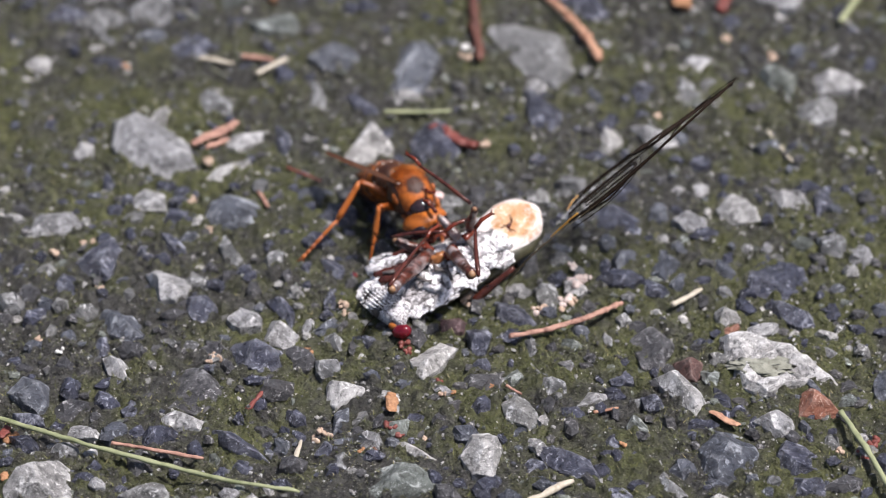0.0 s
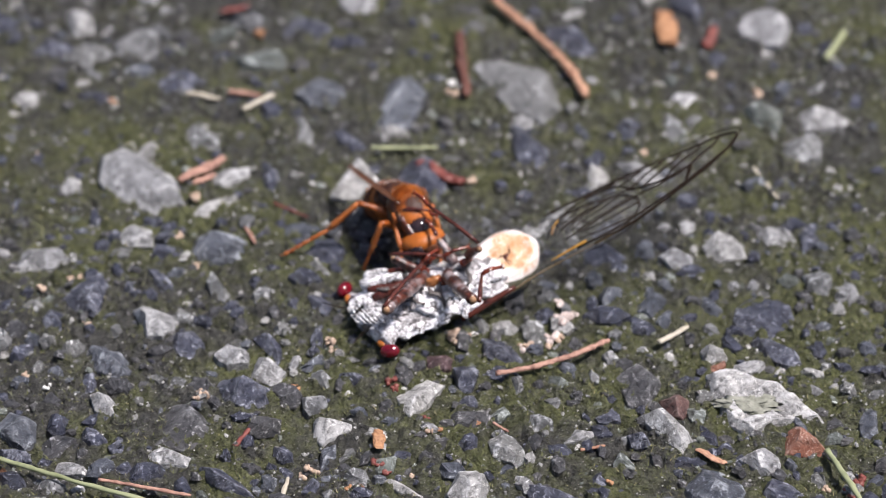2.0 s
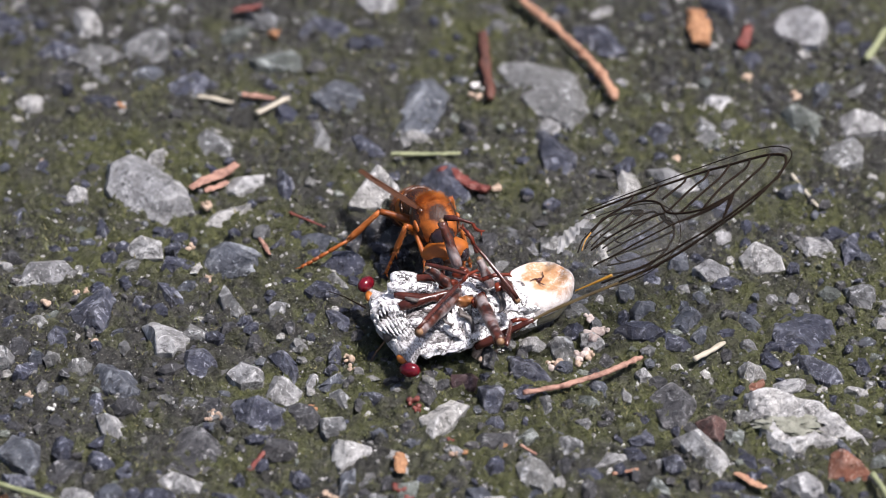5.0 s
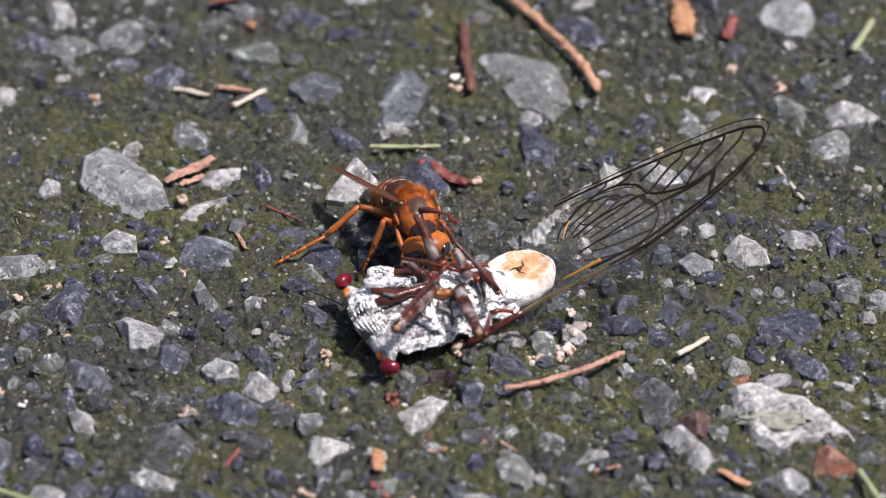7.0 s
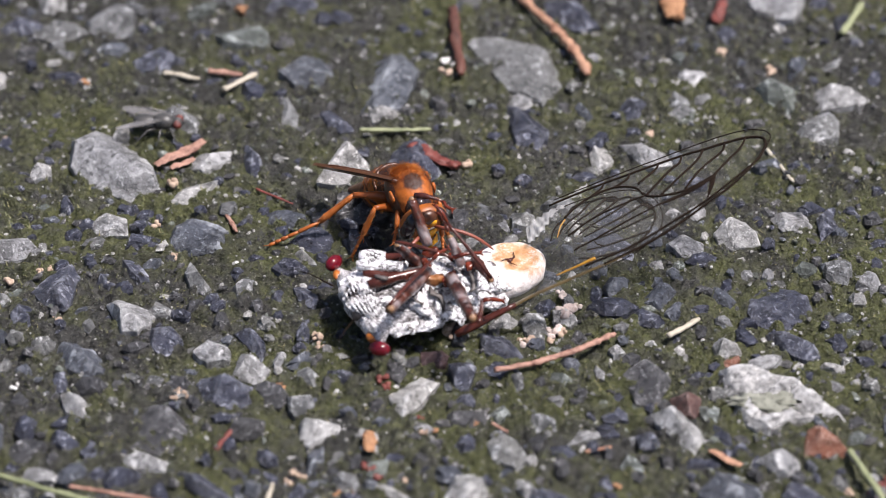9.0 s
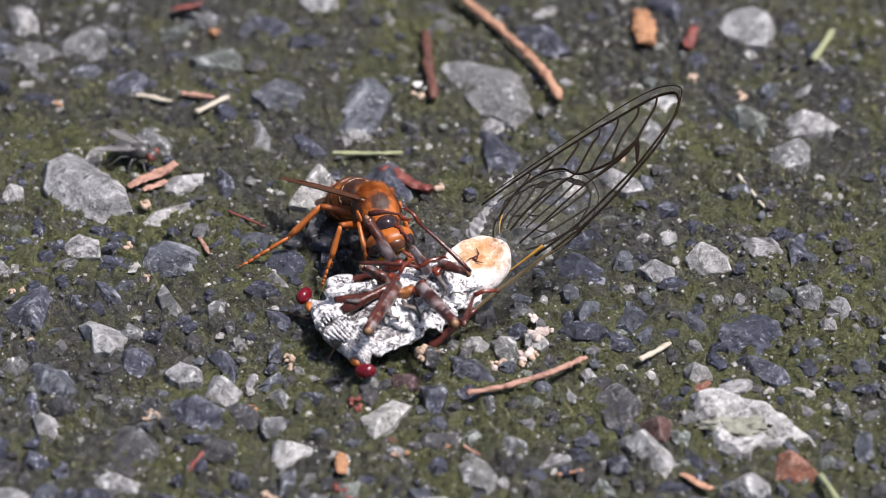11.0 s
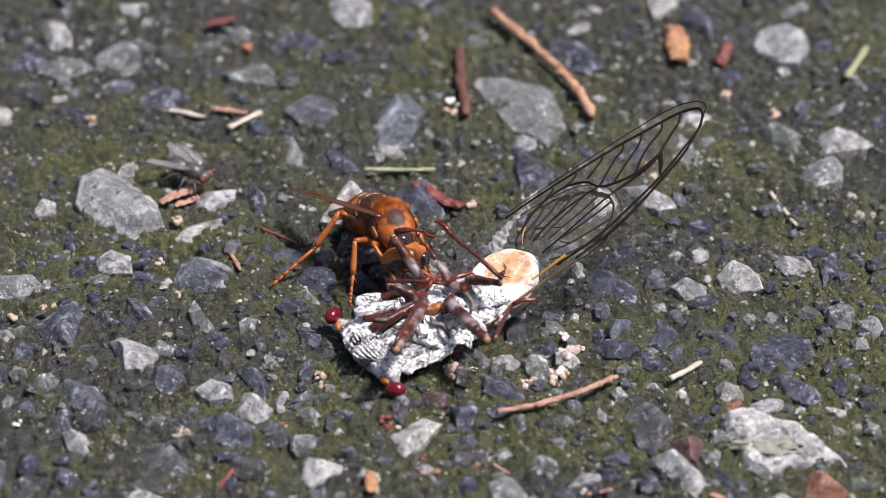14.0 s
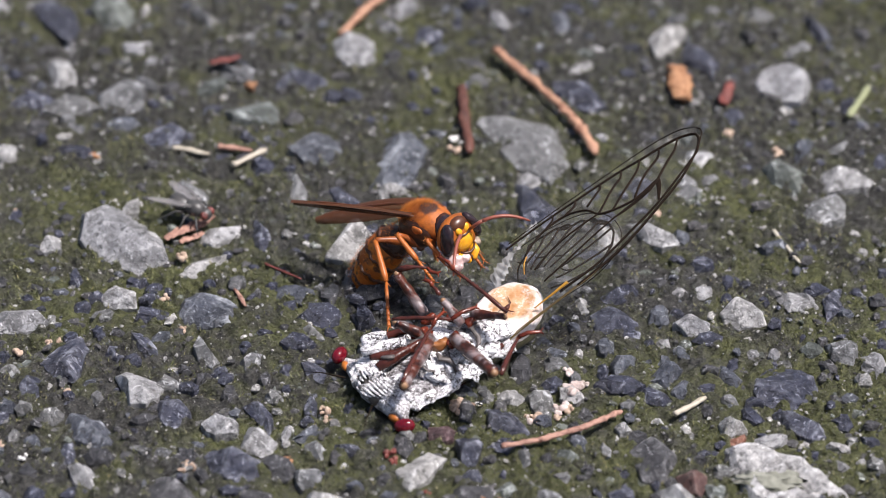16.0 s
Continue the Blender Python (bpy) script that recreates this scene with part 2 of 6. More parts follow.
# chippings pressed into the road: kind, place, height and reach of the rim all round (mm)
stone("pale", -37.9, 21.7, 2.4, (4.9, 4.2, 4.7, 7.0, 6.8, 5.3, 4.5, 4.6, 6.4, 7.8))
stone("pale", -46.8, 20.2, 1.5, (1.2, 1.4, 2.0, 2.0, 1.2, 1.3, 1.7, 2.0, 1.9, 1.7))
stone("pale", -27.3, 15.9, 1.0, (1.8, 3.9, 2.3, 1.9, 1.7, 1.9, 3.9, 2.1, 1.1, 1.0))
stone("pale", -25.2, 23.2, 1.0, (2.5, 3.1, 1.7, 1.5, 2.0, 2.4, 2.8, 2.7, 1.1, 1.3))
stone("grey", -29.6, 31.2, 1.2, (2.5, 2.3, 2.0, 2.6, 2.9, 2.5, 2.2, 2.3, 2.5, 2.6))
stone("blue", -13.0, 41.6, 1.6, (3.3, 3.3, 4.0, 2.7, 2.9, 3.9, 2.9, 3.3, 3.6, 2.8))
stone("green", -21.9, 50.7, 1.5, (3.8, 3.2, 4.0, 2.8, 2.7, 4.2, 3.4, 2.4, 2.7, 4.4))
stone("grey", -39.9, 53.5, 1.6, (3.0, 3.6, 3.6, 2.9, 2.5, 3.4, 3.5, 3.4, 2.8, 3.5))
stone("slate", -33.7, 45.1, 1.3, (3.5, 2.9, 2.6, 2.8, 2.9, 3.8, 3.4, 2.4, 2.5, 3.0))
stone("slate", -52.1, 53.0, 1.2, (3.1, 2.4, 2.1, 3.0, 2.8, 3.3, 2.7, 2.4, 2.3, 3.4))
stone("pale", -48.6, 59.6, 1.2, (1.8, 1.7, 2.5, 3.4, 2.7, 1.7, 1.7, 2.9, 3.4, 2.6))
stone("blue", -39.8, 47.5, 0.8, (2.6, 2.4, 1.3, 1.1, 1.6, 2.7, 2.3, 1.4, 1.2, 1.6))
stone("slate", -15.9, 57.8, 1.3, (3.7, 2.5, 2.1, 2.9, 2.5, 3.3, 3.4, 1.9, 1.8, 2.6))
stone("blue", -2.7, 39.1, 1.3, (3.2, 5.2, 7.0, 5.5, 3.9, 3.7, 5.4, 7.2, 6.0, 3.3))
stone("grey", -15.7, 33.2, 1.0, (1.4, 1.4, 2.1, 3.6, 1.6, 1.2, 1.3, 2.5, 4.1, 1.8))
stone("slate", -9.3, 31.1, 1.0, (1.5, 1.1, 1.2, 2.4, 2.8, 1.4, 1.3, 1.5, 2.2, 2.9))
stone("pale", -7.9, 20.7, 2.0, (3.2, 3.1, 3.3, 3.7, 2.7, 2.9, 4.3, 2.9, 2.6, 3.6))
stone("slate", 0.9, 22.1, 1.2, (3.5, 3.3, 4.5, 4.3, 3.4, 3.2, 3.7, 4.1, 3.8, 4.0))
stone("grey", 15.1, 43.6, 2.0, (4.8, 4.9, 5.5, 6.9, 8.4, 4.0, 3.6, 5.2, 8.5, 6.3))
stone("slate", 15.4, 29.4, 1.6, (3.0, 2.6, 3.4, 6.8, 2.5, 1.8, 2.0, 4.4, 5.1, 3.4))
stone("blue", 23.1, 33.2, 0.8, (0.8, 0.6, 0.8, 1.8, 1.4, 0.8, 0.7, 0.8, 2.0, 1.8))
stone("slate", 22.5, 55.7, 1.4, (3.1, 2.7, 3.6, 3.6, 4.6, 3.4, 2.8, 3.0, 3.9, 4.4))
stone("pale", 50.6, 58.9, 1.8, (3.7, 3.7, 4.4, 4.9, 3.9, 3.9, 3.7, 4.2, 5.4, 3.9))
stone("pale", 37.7, 40.8, 1.2, (2.2, 2.2, 1.8, 1.6, 2.1, 2.1, 1.9, 2.2, 1.7, 2.0))
stone("grey", 35.6, 34.8, 0.7, (1.7, 1.8, 3.0, 4.2, 1.9, 1.5, 1.9, 3.6, 2.9, 2.6))
stone("green", 49.0, 36.7, 1.4, (2.9, 2.1, 2.3, 3.4, 3.5, 2.1, 2.0, 2.4, 4.7, 3.1))
stone("pale", 56.8, 35.8, 1.2, (3.9, 3.0, 2.2, 2.6, 3.1, 3.8, 3.9, 2.2, 2.1, 3.1))
stone("grey", 53.5, 28.7, 1.3, (2.8, 3.5, 4.1, 2.7, 2.7, 3.1, 3.6, 3.3, 3.0, 2.9))
stone("slate", 29.6, 33.7, 1.0, (1.3, 2.3, 2.4, 1.7, 1.5, 2.0, 1.8, 2.3, 1.9, 1.3))
stone("pale", 30.8, 23.6, 1.3, (2.1, 1.5, 1.6, 3.0, 4.3, 1.9, 1.6, 2.0, 3.1, 4.0))
stone("pale", 24.9, 23.0, 1.0, (1.6, 1.6, 2.5, 2.4, 1.6, 1.2, 1.4, 3.0, 2.0, 1.7))
stone("grey", 56.6, 43.6, 1.0, (1.2, 1.8, 2.0, 1.0, 0.9, 1.2, 2.8, 1.7, 1.7, 1.2))
stone("slate", -19.7, 21.8, 0.9, (1.0, 1.1, 1.8, 4.1, 1.5, 1.1, 1.2, 1.8, 3.9, 1.6))
stone("slate", -53.5, 15.9, 0.9, (1.3, 1.2, 1.8, 2.2, 1.7, 1.1, 1.2, 2.1, 2.0, 2.2))
stone("pale", -37.2, 9.1, 1.1, (2.0, 2.2, 1.9, 2.2, 2.0, 2.4, 2.1, 1.9, 1.8, 2.7))
stone("blue", -26.3, 6.7, 1.2, (4.3, 3.3, 2.8, 3.7, 3.8, 3.7, 4.2, 2.8, 2.8, 4.6))
stone("pale", -49.6, 4.3, 1.9, (3.7, 3.0, 2.5, 2.4, 3.0, 2.9, 4.1, 2.3, 2.1, 2.5))
stone("slate", -42.8, -3.7, 1.7, (1.9, 3.1, 4.2, 2.9, 2.8, 3.2, 2.7, 3.5, 4.2, 1.9))
stone("slate", -37.3, -1.7, 1.0, (1.2, 1.2, 1.5, 2.0, 1.7, 1.1, 1.2, 1.7, 1.9, 1.8))
stone("slate", -33.6, -0.5, 1.2, (1.6, 1.2, 1.5, 2.2, 2.8, 1.5, 1.4, 1.5, 2.0, 2.3))
stone("grey", -25.7, -1.8, 1.2, (0.9, 0.8, 1.1, 3.6, 2.2, 1.2, 1.2, 1.4, 2.5, 2.0))
stone("grey", -50.0, -5.4, 0.8, (1.5, 1.3, 1.4, 1.3, 1.1, 1.4, 1.4, 1.2, 1.5, 1.2))
stone("slate", -46.6, -8.3, 1.1, (1.4, 1.6, 1.9, 2.3, 1.7, 1.7, 1.8, 1.7, 2.0, 2.0))
stone("pale", -33.6, -8.8, 1.8, (2.9, 2.2, 2.6, 3.4, 3.6, 2.3, 2.3, 3.1, 3.3, 3.0))
stone("slate", -29.2, -13.6, 1.5, (2.2, 1.8, 2.1, 2.1, 2.5, 1.8, 1.8, 2.1, 2.4, 2.1))
stone("blue", -38.9, -17.1, 1.6, (2.5, 2.3, 2.9, 3.8, 3.9, 2.9, 2.5, 2.3, 3.8, 3.8))
stone("slate", -18.5, -13.9, 1.4, (1.2, 1.0, 1.4, 2.4, 2.8, 1.0, 0.7, 1.0, 3.5, 1.8))
stone("pale", -23.3, -15.7, 1.0, (2.1, 1.8, 1.7, 2.4, 1.9, 2.3, 1.9, 1.9, 1.8, 2.4))
stone("pale", -18.8, -18.9, 1.5, (2.4, 1.8, 2.2, 2.9, 2.0, 1.9, 2.4, 2.2, 2.5, 2.3))
stone("pale", -15.2, -16.7, 0.9, (0.8, 1.1, 1.4, 1.1, 0.7, 0.8, 1.2, 1.7, 1.1, 0.9))
stone("slate", -21.5, -23.9, 2.0, (3.6, 2.9, 2.2, 2.6, 4.3, 3.1, 2.7, 2.5, 2.9, 3.7))
stone("slate", -41.3, -21.4, 0.9, (0.8, 1.0, 2.1, 1.7, 1.0, 0.7, 0.8, 1.6, 1.5, 1.1))
stone("pale", -39.0, -25.6, 1.2, (1.6, 1.2, 1.4, 2.0, 2.4, 1.6, 1.5, 1.4, 2.1, 2.1))
stone("grey", -37.0, -28.4, 0.8, (1.0, 1.0, 1.0, 1.2, 1.6, 1.1, 1.1, 1.0, 1.1, 1.7))
stone("dark", -29.4, -29.8, 0.7, (4.1, 3.5, 4.1, 4.8, 3.5, 3.9, 4.2, 3.7, 3.9, 4.1))
stone("pale", -30.2, -35.5, 1.0, (2.5, 1.5, 1.4, 1.9, 2.2, 2.7, 1.9, 1.3, 1.4, 2.5))
stone("slate", -36.8, -33.1, 1.2, (1.9, 1.6, 1.9, 1.7, 1.7, 1.7, 1.6, 1.9, 1.8, 1.6))
stone("grey", -12.6, -25.2, 0.9, (1.6, 1.7, 1.6, 1.4, 1.9, 1.5, 1.6, 1.9, 1.4, 1.5))
stone("pale", -10.5, -29.9, 1.5, (3.7, 2.1, 1.8, 2.4, 2.5, 2.0, 2.5, 2.9, 1.0, 1.1))
stone("pale", -7.9, -23.5, 0.9, (0.6, 0.5, 0.7, 1.2, 1.1, 0.6, 0.5, 0.7, 1.1, 1.1))
stone("grey", -11.6, -20.3, 0.9, (1.4, 1.1, 1.2, 1.4, 1.8, 1.4, 1.0, 1.1, 1.6, 1.7))
stone("slate", -8.1, -20.2, 0.9, (1.8, 1.4, 1.0, 1.0, 2.0, 1.8, 1.4, 1.0, 1.1, 2.1))
stone("pale", 0.7, -24.4, 1.7, (1.8, 4.0, 3.2, 2.0, 1.9, 2.8, 3.0, 3.6, 1.8, 1.4))
stone("slate", 6.6, -19.9, 1.6, (1.4, 2.0, 2.4, 2.2, 2.0, 1.4, 1.5, 2.7, 2.3, 1.5))
stone("slate", 11.2, -14.9, 1.5, (2.0, 1.9, 2.7, 3.1, 3.4, 2.4, 2.3, 2.1, 3.0, 3.5))
stone("plum", 3.3, -16.8, 1.0, (2.0, 1.5, 1.6, 1.4, 1.9, 1.6, 1.8, 1.4, 1.6, 1.7))
stone("grey", 15.5, -10.7, 1.4, (1.4, 1.5, 2.5, 2.6, 2.3, 1.5, 1.6, 2.1, 3.0, 2.1))
stone("pale", 19.2, -9.1, 1.3, (1.4, 1.4, 1.9, 1.6, 1.7, 1.4, 1.6, 1.5, 1.8, 1.8))
stone("blue", 25.7, -3.3, 1.3, (1.5, 2.1, 2.2, 2.1, 1.4, 1.5, 1.8, 2.7, 1.8, 1.6))
stone("blue", 32.8, -8.0, 1.3, (1.6, 1.9, 1.5, 1.8, 1.5, 1.3, 1.8, 1.7, 1.3, 1.6))
stone("pale", 34.9, 4.5, 1.6, (1.9, 2.4, 2.4, 2.3, 2.2, 2.5, 2.0, 2.4, 2.5, 2.3))
stone("pale", 41.4, 7.0, 1.8, (2.5, 2.1, 2.7, 3.0, 2.4, 2.9, 2.8, 2.4, 2.5, 3.4))
stone("slate", 45.6, -7.5, 0.7, (3.9, 4.3, 3.8, 4.1, 3.6, 4.5, 4.2, 3.8, 4.0, 3.7))
stone("slate", 47.1, -15.1, 1.0, (2.3, 1.5, 1.6, 2.7, 4.4, 1.9, 1.6, 1.7, 2.6, 3.2))
stone("dark", 28.5, -21.3, 1.5, (2.9, 3.0, 3.3, 4.2, 3.4, 2.3, 2.5, 4.3, 4.2, 2.8))
stone("brick", 33.1, -25.7, 1.6, (1.5, 2.1, 2.1, 2.3, 2.4, 1.6, 1.4, 2.1, 2.6, 1.7))
stone("pale", 32.3, -30.6, 1.5, (2.1, 1.8, 2.1, 4.0, 4.6, 1.9, 1.5, 1.9, 3.7, 3.3))
stone("pale", 38.7, -15.4, 1.2, (1.6, 1.7, 1.7, 1.5, 2.1, 1.5, 1.6, 1.9, 1.5, 1.8))
stone("orange", 38.8, -17.4, 1.0, (1.2, 1.3, 0.9, 0.7, 0.9, 1.3, 1.2, 0.9, 0.8, 1.0))
stone("pale", 43.4, -35.6, 1.2, (1.4, 2.1, 2.5, 1.7, 1.9, 2.7, 2.0, 2.2, 2.3, 2.5))
stone("pale", 20.6, -31.3, 1.2, (1.9, 2.4, 1.7, 1.4, 1.1, 1.2, 2.4, 1.3, 0.9, 1.0))
stone("grey", 11.7, -33.8, 1.1, (2.0, 1.7, 2.2, 2.9, 2.9, 2.0, 2.1, 2.1, 2.9, 2.9))
stone("grey", 13.3, -21.4, 1.2, (1.1, 1.1, 1.7, 1.4, 1.5, 1.1, 1.1, 1.9, 1.3, 1.5))
stone("grey", 13.7, -25.5, 1.0, (0.4, 0.4, 0.6, 2.3, 0.6, 0.4, 0.4, 0.6, 2.0, 0.7))
stone("grey", 15.8, -28.8, 1.1, (1.7, 1.7, 1.6, 1.6, 2.6, 1.5, 1.4, 2.1, 1.7, 2.0))
stone("green", 18.4, -21.3, 0.9, (1.6, 1.5, 1.2, 1.4, 2.7, 1.3, 1.2, 1.6, 1.6, 2.2))
stone("grey", 23.0, -19.2, 0.7, (0.6, 0.8, 1.2, 1.5, 0.8, 0.6, 0.7, 1.2, 1.7, 0.7))
stone("pale", 25.2, -15.7, 1.1, (0.9, 0.8, 1.1, 1.1, 1.0, 1.0, 0.9, 1.2, 1.0, 1.3))
stone("pale", 29.6, -14.2, 0.8, (0.7, 0.6, 0.9, 0.9, 0.9, 0.9, 0.7, 0.9, 0.9, 1.2))
stone("slate", 24.7, -27.3, 1.1, (1.3, 1.5, 1.9, 1.2, 1.1, 1.8, 1.7, 1.4, 1.3, 1.7))
stone("green", 11.0, -27.1, 0.9, (1.2, 1.2, 1.6, 0.9, 0.9, 1.3, 1.2, 1.6, 1.0, 0.9))
stone("slate", 6.9, -24.7, 0.9, (1.2, 1.3, 1.1, 0.9, 1.2, 1.2, 1.2, 1.3, 0.9, 1.1))
stone("green", 26.1, -36.2, 1.0, (1.2, 1.0, 1.4, 1.7, 1.2, 1.3, 1.5, 1.5, 1.4, 1.9))
stone("slate", 28.2, -32.0, 0.9, (1.2, 1.2, 1.3, 1.3, 1.7, 1.2, 1.2, 1.3, 1.3, 1.7))
stone("green", 35.8, -27.0, 0.8, (1.2, 1.5, 1.5, 1.5, 1.7, 1.2, 1.3, 1.7, 1.7, 1.4))
stone("grey", 53.4, -0.4, 1.0, (1.6, 2.1, 2.3, 2.1, 2.7, 1.8, 2.0, 2.1, 2.6, 2.0))
stone("slate", 52.9, 9.3, 1.2, (1.3, 1.5, 3.4, 1.9, 1.6, 1.3, 1.5, 3.4, 1.8, 1.5))
stone("grey", 14.7, 10.5, 0.8, (1.5, 1.8, 1.2, 1.3, 1.7, 1.4, 1.7, 1.3, 1.2, 1.8))
stone("slate", -15.7, -4.9, 0.9, (1.1, 1.0, 1.3, 1.1, 0.9, 1.0, 1.2, 1.2, 1.2, 0.9))
stone("slate", -12.3, -5.0, 0.9, (1.3, 1.1, 1.4, 2.2, 2.2, 1.3, 1.2, 1.4, 2.3, 1.9))
stone("grey", -20.1, -3.2, 0.8, (1.3, 2.1, 1.6, 1.4, 1.2, 1.5, 1.6, 2.0, 1.3, 1.1))
stone("grey", -12.9, 2.6, 0.8, (0.9, 0.8, 1.0, 1.3, 1.5, 0.9, 0.8, 1.3, 1.3, 2.1))
stone("slate", -12.6, -11.4, 0.7, (0.8, 1.1, 2.3, 2.0, 1.2, 0.9, 1.0, 2.2, 2.4, 1.0))
stone("blue", -10.6, -34.8, 0.9, (0.9, 1.2, 2.5, 1.5, 1.1, 0.9, 1.2, 2.9, 1.4, 1.1))
stone("pale", 21.3, 8.7, 1.0, (0.8, 0.9, 1.6, 1.6, 1.4, 1.0, 1.1, 1.7, 1.7, 1.2))
stone("slate", 25.0, 4.7, 0.9, (3.4, 2.6, 2.9, 3.2, 3.6, 3.0, 3.0, 2.7, 3.1, 3.6))
stone("bone", 43.5, -25.0, 1.1, (6.0, 4.6, 4.1, 4.1, 4.1, 4.6, 6.3, 7.8, 5.8, 5.0, 5.0, 5.1, 5.2, 5.9, 4.9, 4.7, 5.8, 8.7))
stone("orange", 48.7, -32.7, 1.3, (2.2, 1.8, 2.2, 2.9, 2.7, 2.2, 2.8, 2.1, 2.3, 3.5))
stone("pale", -47.0, -47.5, 2.0, (3.7, 4.2, 3.9, 3.3, 3.9, 4.2, 4.6, 3.3, 3.3, 5.1))
stone("grey", -44.6, -41.1, 0.9, (1.9, 1.4, 1.6, 1.4, 1.9, 1.8, 1.5, 1.4, 1.5, 1.7))
stone("pale", -42.2, -37.6, 1.0, (1.9, 1.6, 1.4, 1.5, 1.8, 2.1, 1.7, 1.3, 1.4, 2.1))
stone("blue", -49.5, -30.5, 1.5, (2.2, 2.5, 2.9, 3.6, 2.9, 3.0, 2.4, 2.5, 3.5, 2.8))
stone("slate", -49.5, -35.2, 1.0, (1.9, 1.1, 0.9, 1.2, 3.1, 1.6, 1.3, 1.0, 1.3, 2.8))
stone("slate", -22.9, -40.2, 1.1, (1.6, 1.1, 1.2, 2.1, 4.4, 2.0, 1.4, 1.3, 1.9, 4.5))
stone("slate", -22.4, -44.2, 1.1, (1.3, 1.1, 1.5, 1.7, 1.3, 1.3, 1.3, 1.5, 1.8, 1.5))
stone("slate", -12.5, -40.6, 1.0, (0.9, 1.3, 1.3, 1.3, 0.9, 0.9, 1.5, 1.2, 1.2, 1.0))
stone("grey", -10.3, -42.9, 1.0, (1.1, 1.1, 1.7, 1.7, 1.3, 1.0, 1.2, 1.5, 1.9, 1.1))
stone("green", -3.3, -46.9, 1.3, (5.3, 4.0, 2.7, 2.8, 4.3, 5.0, 4.1, 2.9, 2.9, 3.8))
stone("green", -3.8, -36.6, 0.9, (1.5, 2.1, 1.2, 1.0, 1.4, 1.7, 1.4, 1.5, 1.3, 1.6))
stone("pale", -1.0, -41.2, 0.9, (1.0, 0.7, 0.8, 1.8, 3.6, 1.0, 0.7, 0.8, 1.5, 3.4))
stone("pale", 6.8, -42.4, 1.9, (1.6, 3.1, 4.0, 3.6, 2.8, 2.8, 2.8, 3.8, 4.3, 2.1))
stone("slate", 17.2, -43.3, 1.5, (2.7, 1.6, 1.5, 2.4, 5.1, 2.6, 1.7, 1.7, 2.8, 4.8))
stone("slate", 13.2, -43.9, 0.8, (1.6, 1.2, 1.3, 1.3, 1.1, 1.4, 1.3, 1.2, 1.4, 1.2))
stone("slate", 23.5, -39.9, 1.0, (1.6, 1.6, 1.9, 1.9, 1.5, 1.6, 1.9, 1.8, 1.6, 1.8))
stone("blue", 36.9, -42.2, 1.2, (3.9, 3.9, 4.3, 4.7, 3.7, 3.5, 3.8, 5.0, 4.3, 3.5))
stone("slate", 45.3, -42.6, 1.6, (3.1, 2.3, 2.6, 3.3, 2.7, 2.8, 2.4, 3.2, 2.7, 3.0))
stone("slate", 46.4, -47.8, 1.1, (2.2, 2.2, 1.6, 1.7, 2.4, 1.9, 2.4, 1.7, 1.6, 2.3))
stone("grey", 29.8, -47.6, 0.9, (1.2, 1.1, 1.4, 2.6, 2.1, 1.1, 1.1, 1.6, 2.3, 2.4))
stone("grey", -34.0, -48.8, 1.0, (2.8, 2.6, 1.9, 1.6, 1.8, 3.5, 2.4, 1.5, 1.5, 2.4))
stone("slate", 23.4, -48.9, 1.0, (1.5, 1.3, 1.2, 1.6, 2.0, 1.4, 1.5, 1.4, 1.4, 2.2))
stone("blue", 57.3, -29.1, 1.2, (0.9, 1.2, 3.7, 2.6, 1.4, 1.2, 1.5, 2.8, 2.6, 1.1))
stone("slate", -50.2, 73.0, 1.6, (2.7, 2.5, 3.6, 4.0, 4.5, 2.7, 2.2, 2.6, 6.0, 3.9))
stone("pale", -38.4, 66.4, 1.1, (2.0, 3.0, 1.8, 1.6, 2.3, 2.4, 2.2, 1.9, 2.2, 2.2))
stone("green", -42.1, 73.9, 1.2, (2.9, 2.9, 3.9, 3.6, 5.0, 2.7, 2.5, 3.4, 4.1, 4.0))
stone("pale", -8.5, 66.2, 1.4, (2.6, 3.1, 3.8, 4.8, 3.5, 3.1, 3.1, 3.5, 4.6, 3.4))
stone("grey", -30.0, 74.7, 1.0, (1.1, 0.9, 1.1, 2.8, 2.6, 1.0, 0.8, 1.0, 2.7, 2.9))
stone("pale", 34.8, 69.5, 1.4, (2.3, 3.6, 3.0, 3.0, 2.4, 2.4, 2.5, 4.3, 2.5, 2.2))
stone("slate", 56.9, 70.5, 1.2, (1.1, 1.1, 1.8, 5.7, 1.9, 1.2, 1.2, 2.0, 5.9, 1.7))
stone("pale", 11.8, 74.4, 1.0, (1.1, 1.2, 2.1, 2.6, 2.1, 1.3, 1.2, 2.0, 2.8, 1.7))
stone("slate", 39.2, 64.9, 1.2, (1.8, 1.7, 2.4, 4.6, 3.0, 2.2, 1.9, 2.4, 5.2, 3.2))
stone("slate", 1.7, 70.2, 1.0, (1.9, 1.7, 1.8, 1.6, 2.1, 1.8, 1.8, 1.7, 1.5, 2.0))
stone("grey", 53.1, 67.4, 0.9, (1.6, 2.4, 1.9, 1.0, 1.0, 1.5, 2.5, 2.0, 1.1, 1.1))
stone("grey", -4.6, 72.9, 0.9, (1.6, 0.9, 0.9, 1.4, 2.9, 1.6, 1.0, 1.0, 1.6, 2.8))
stone("pale", 1.5, 60.2, 0.9, (0.9, 0.9, 1.4, 2.4, 1.5, 0.9, 0.8, 1.3, 2.5, 1.5))
stone("blue", 20.1, 73.8, 0.9, (1.4, 1.6, 2.3, 2.3, 1.8, 1.4, 1.6, 2.3, 2.3, 1.8))


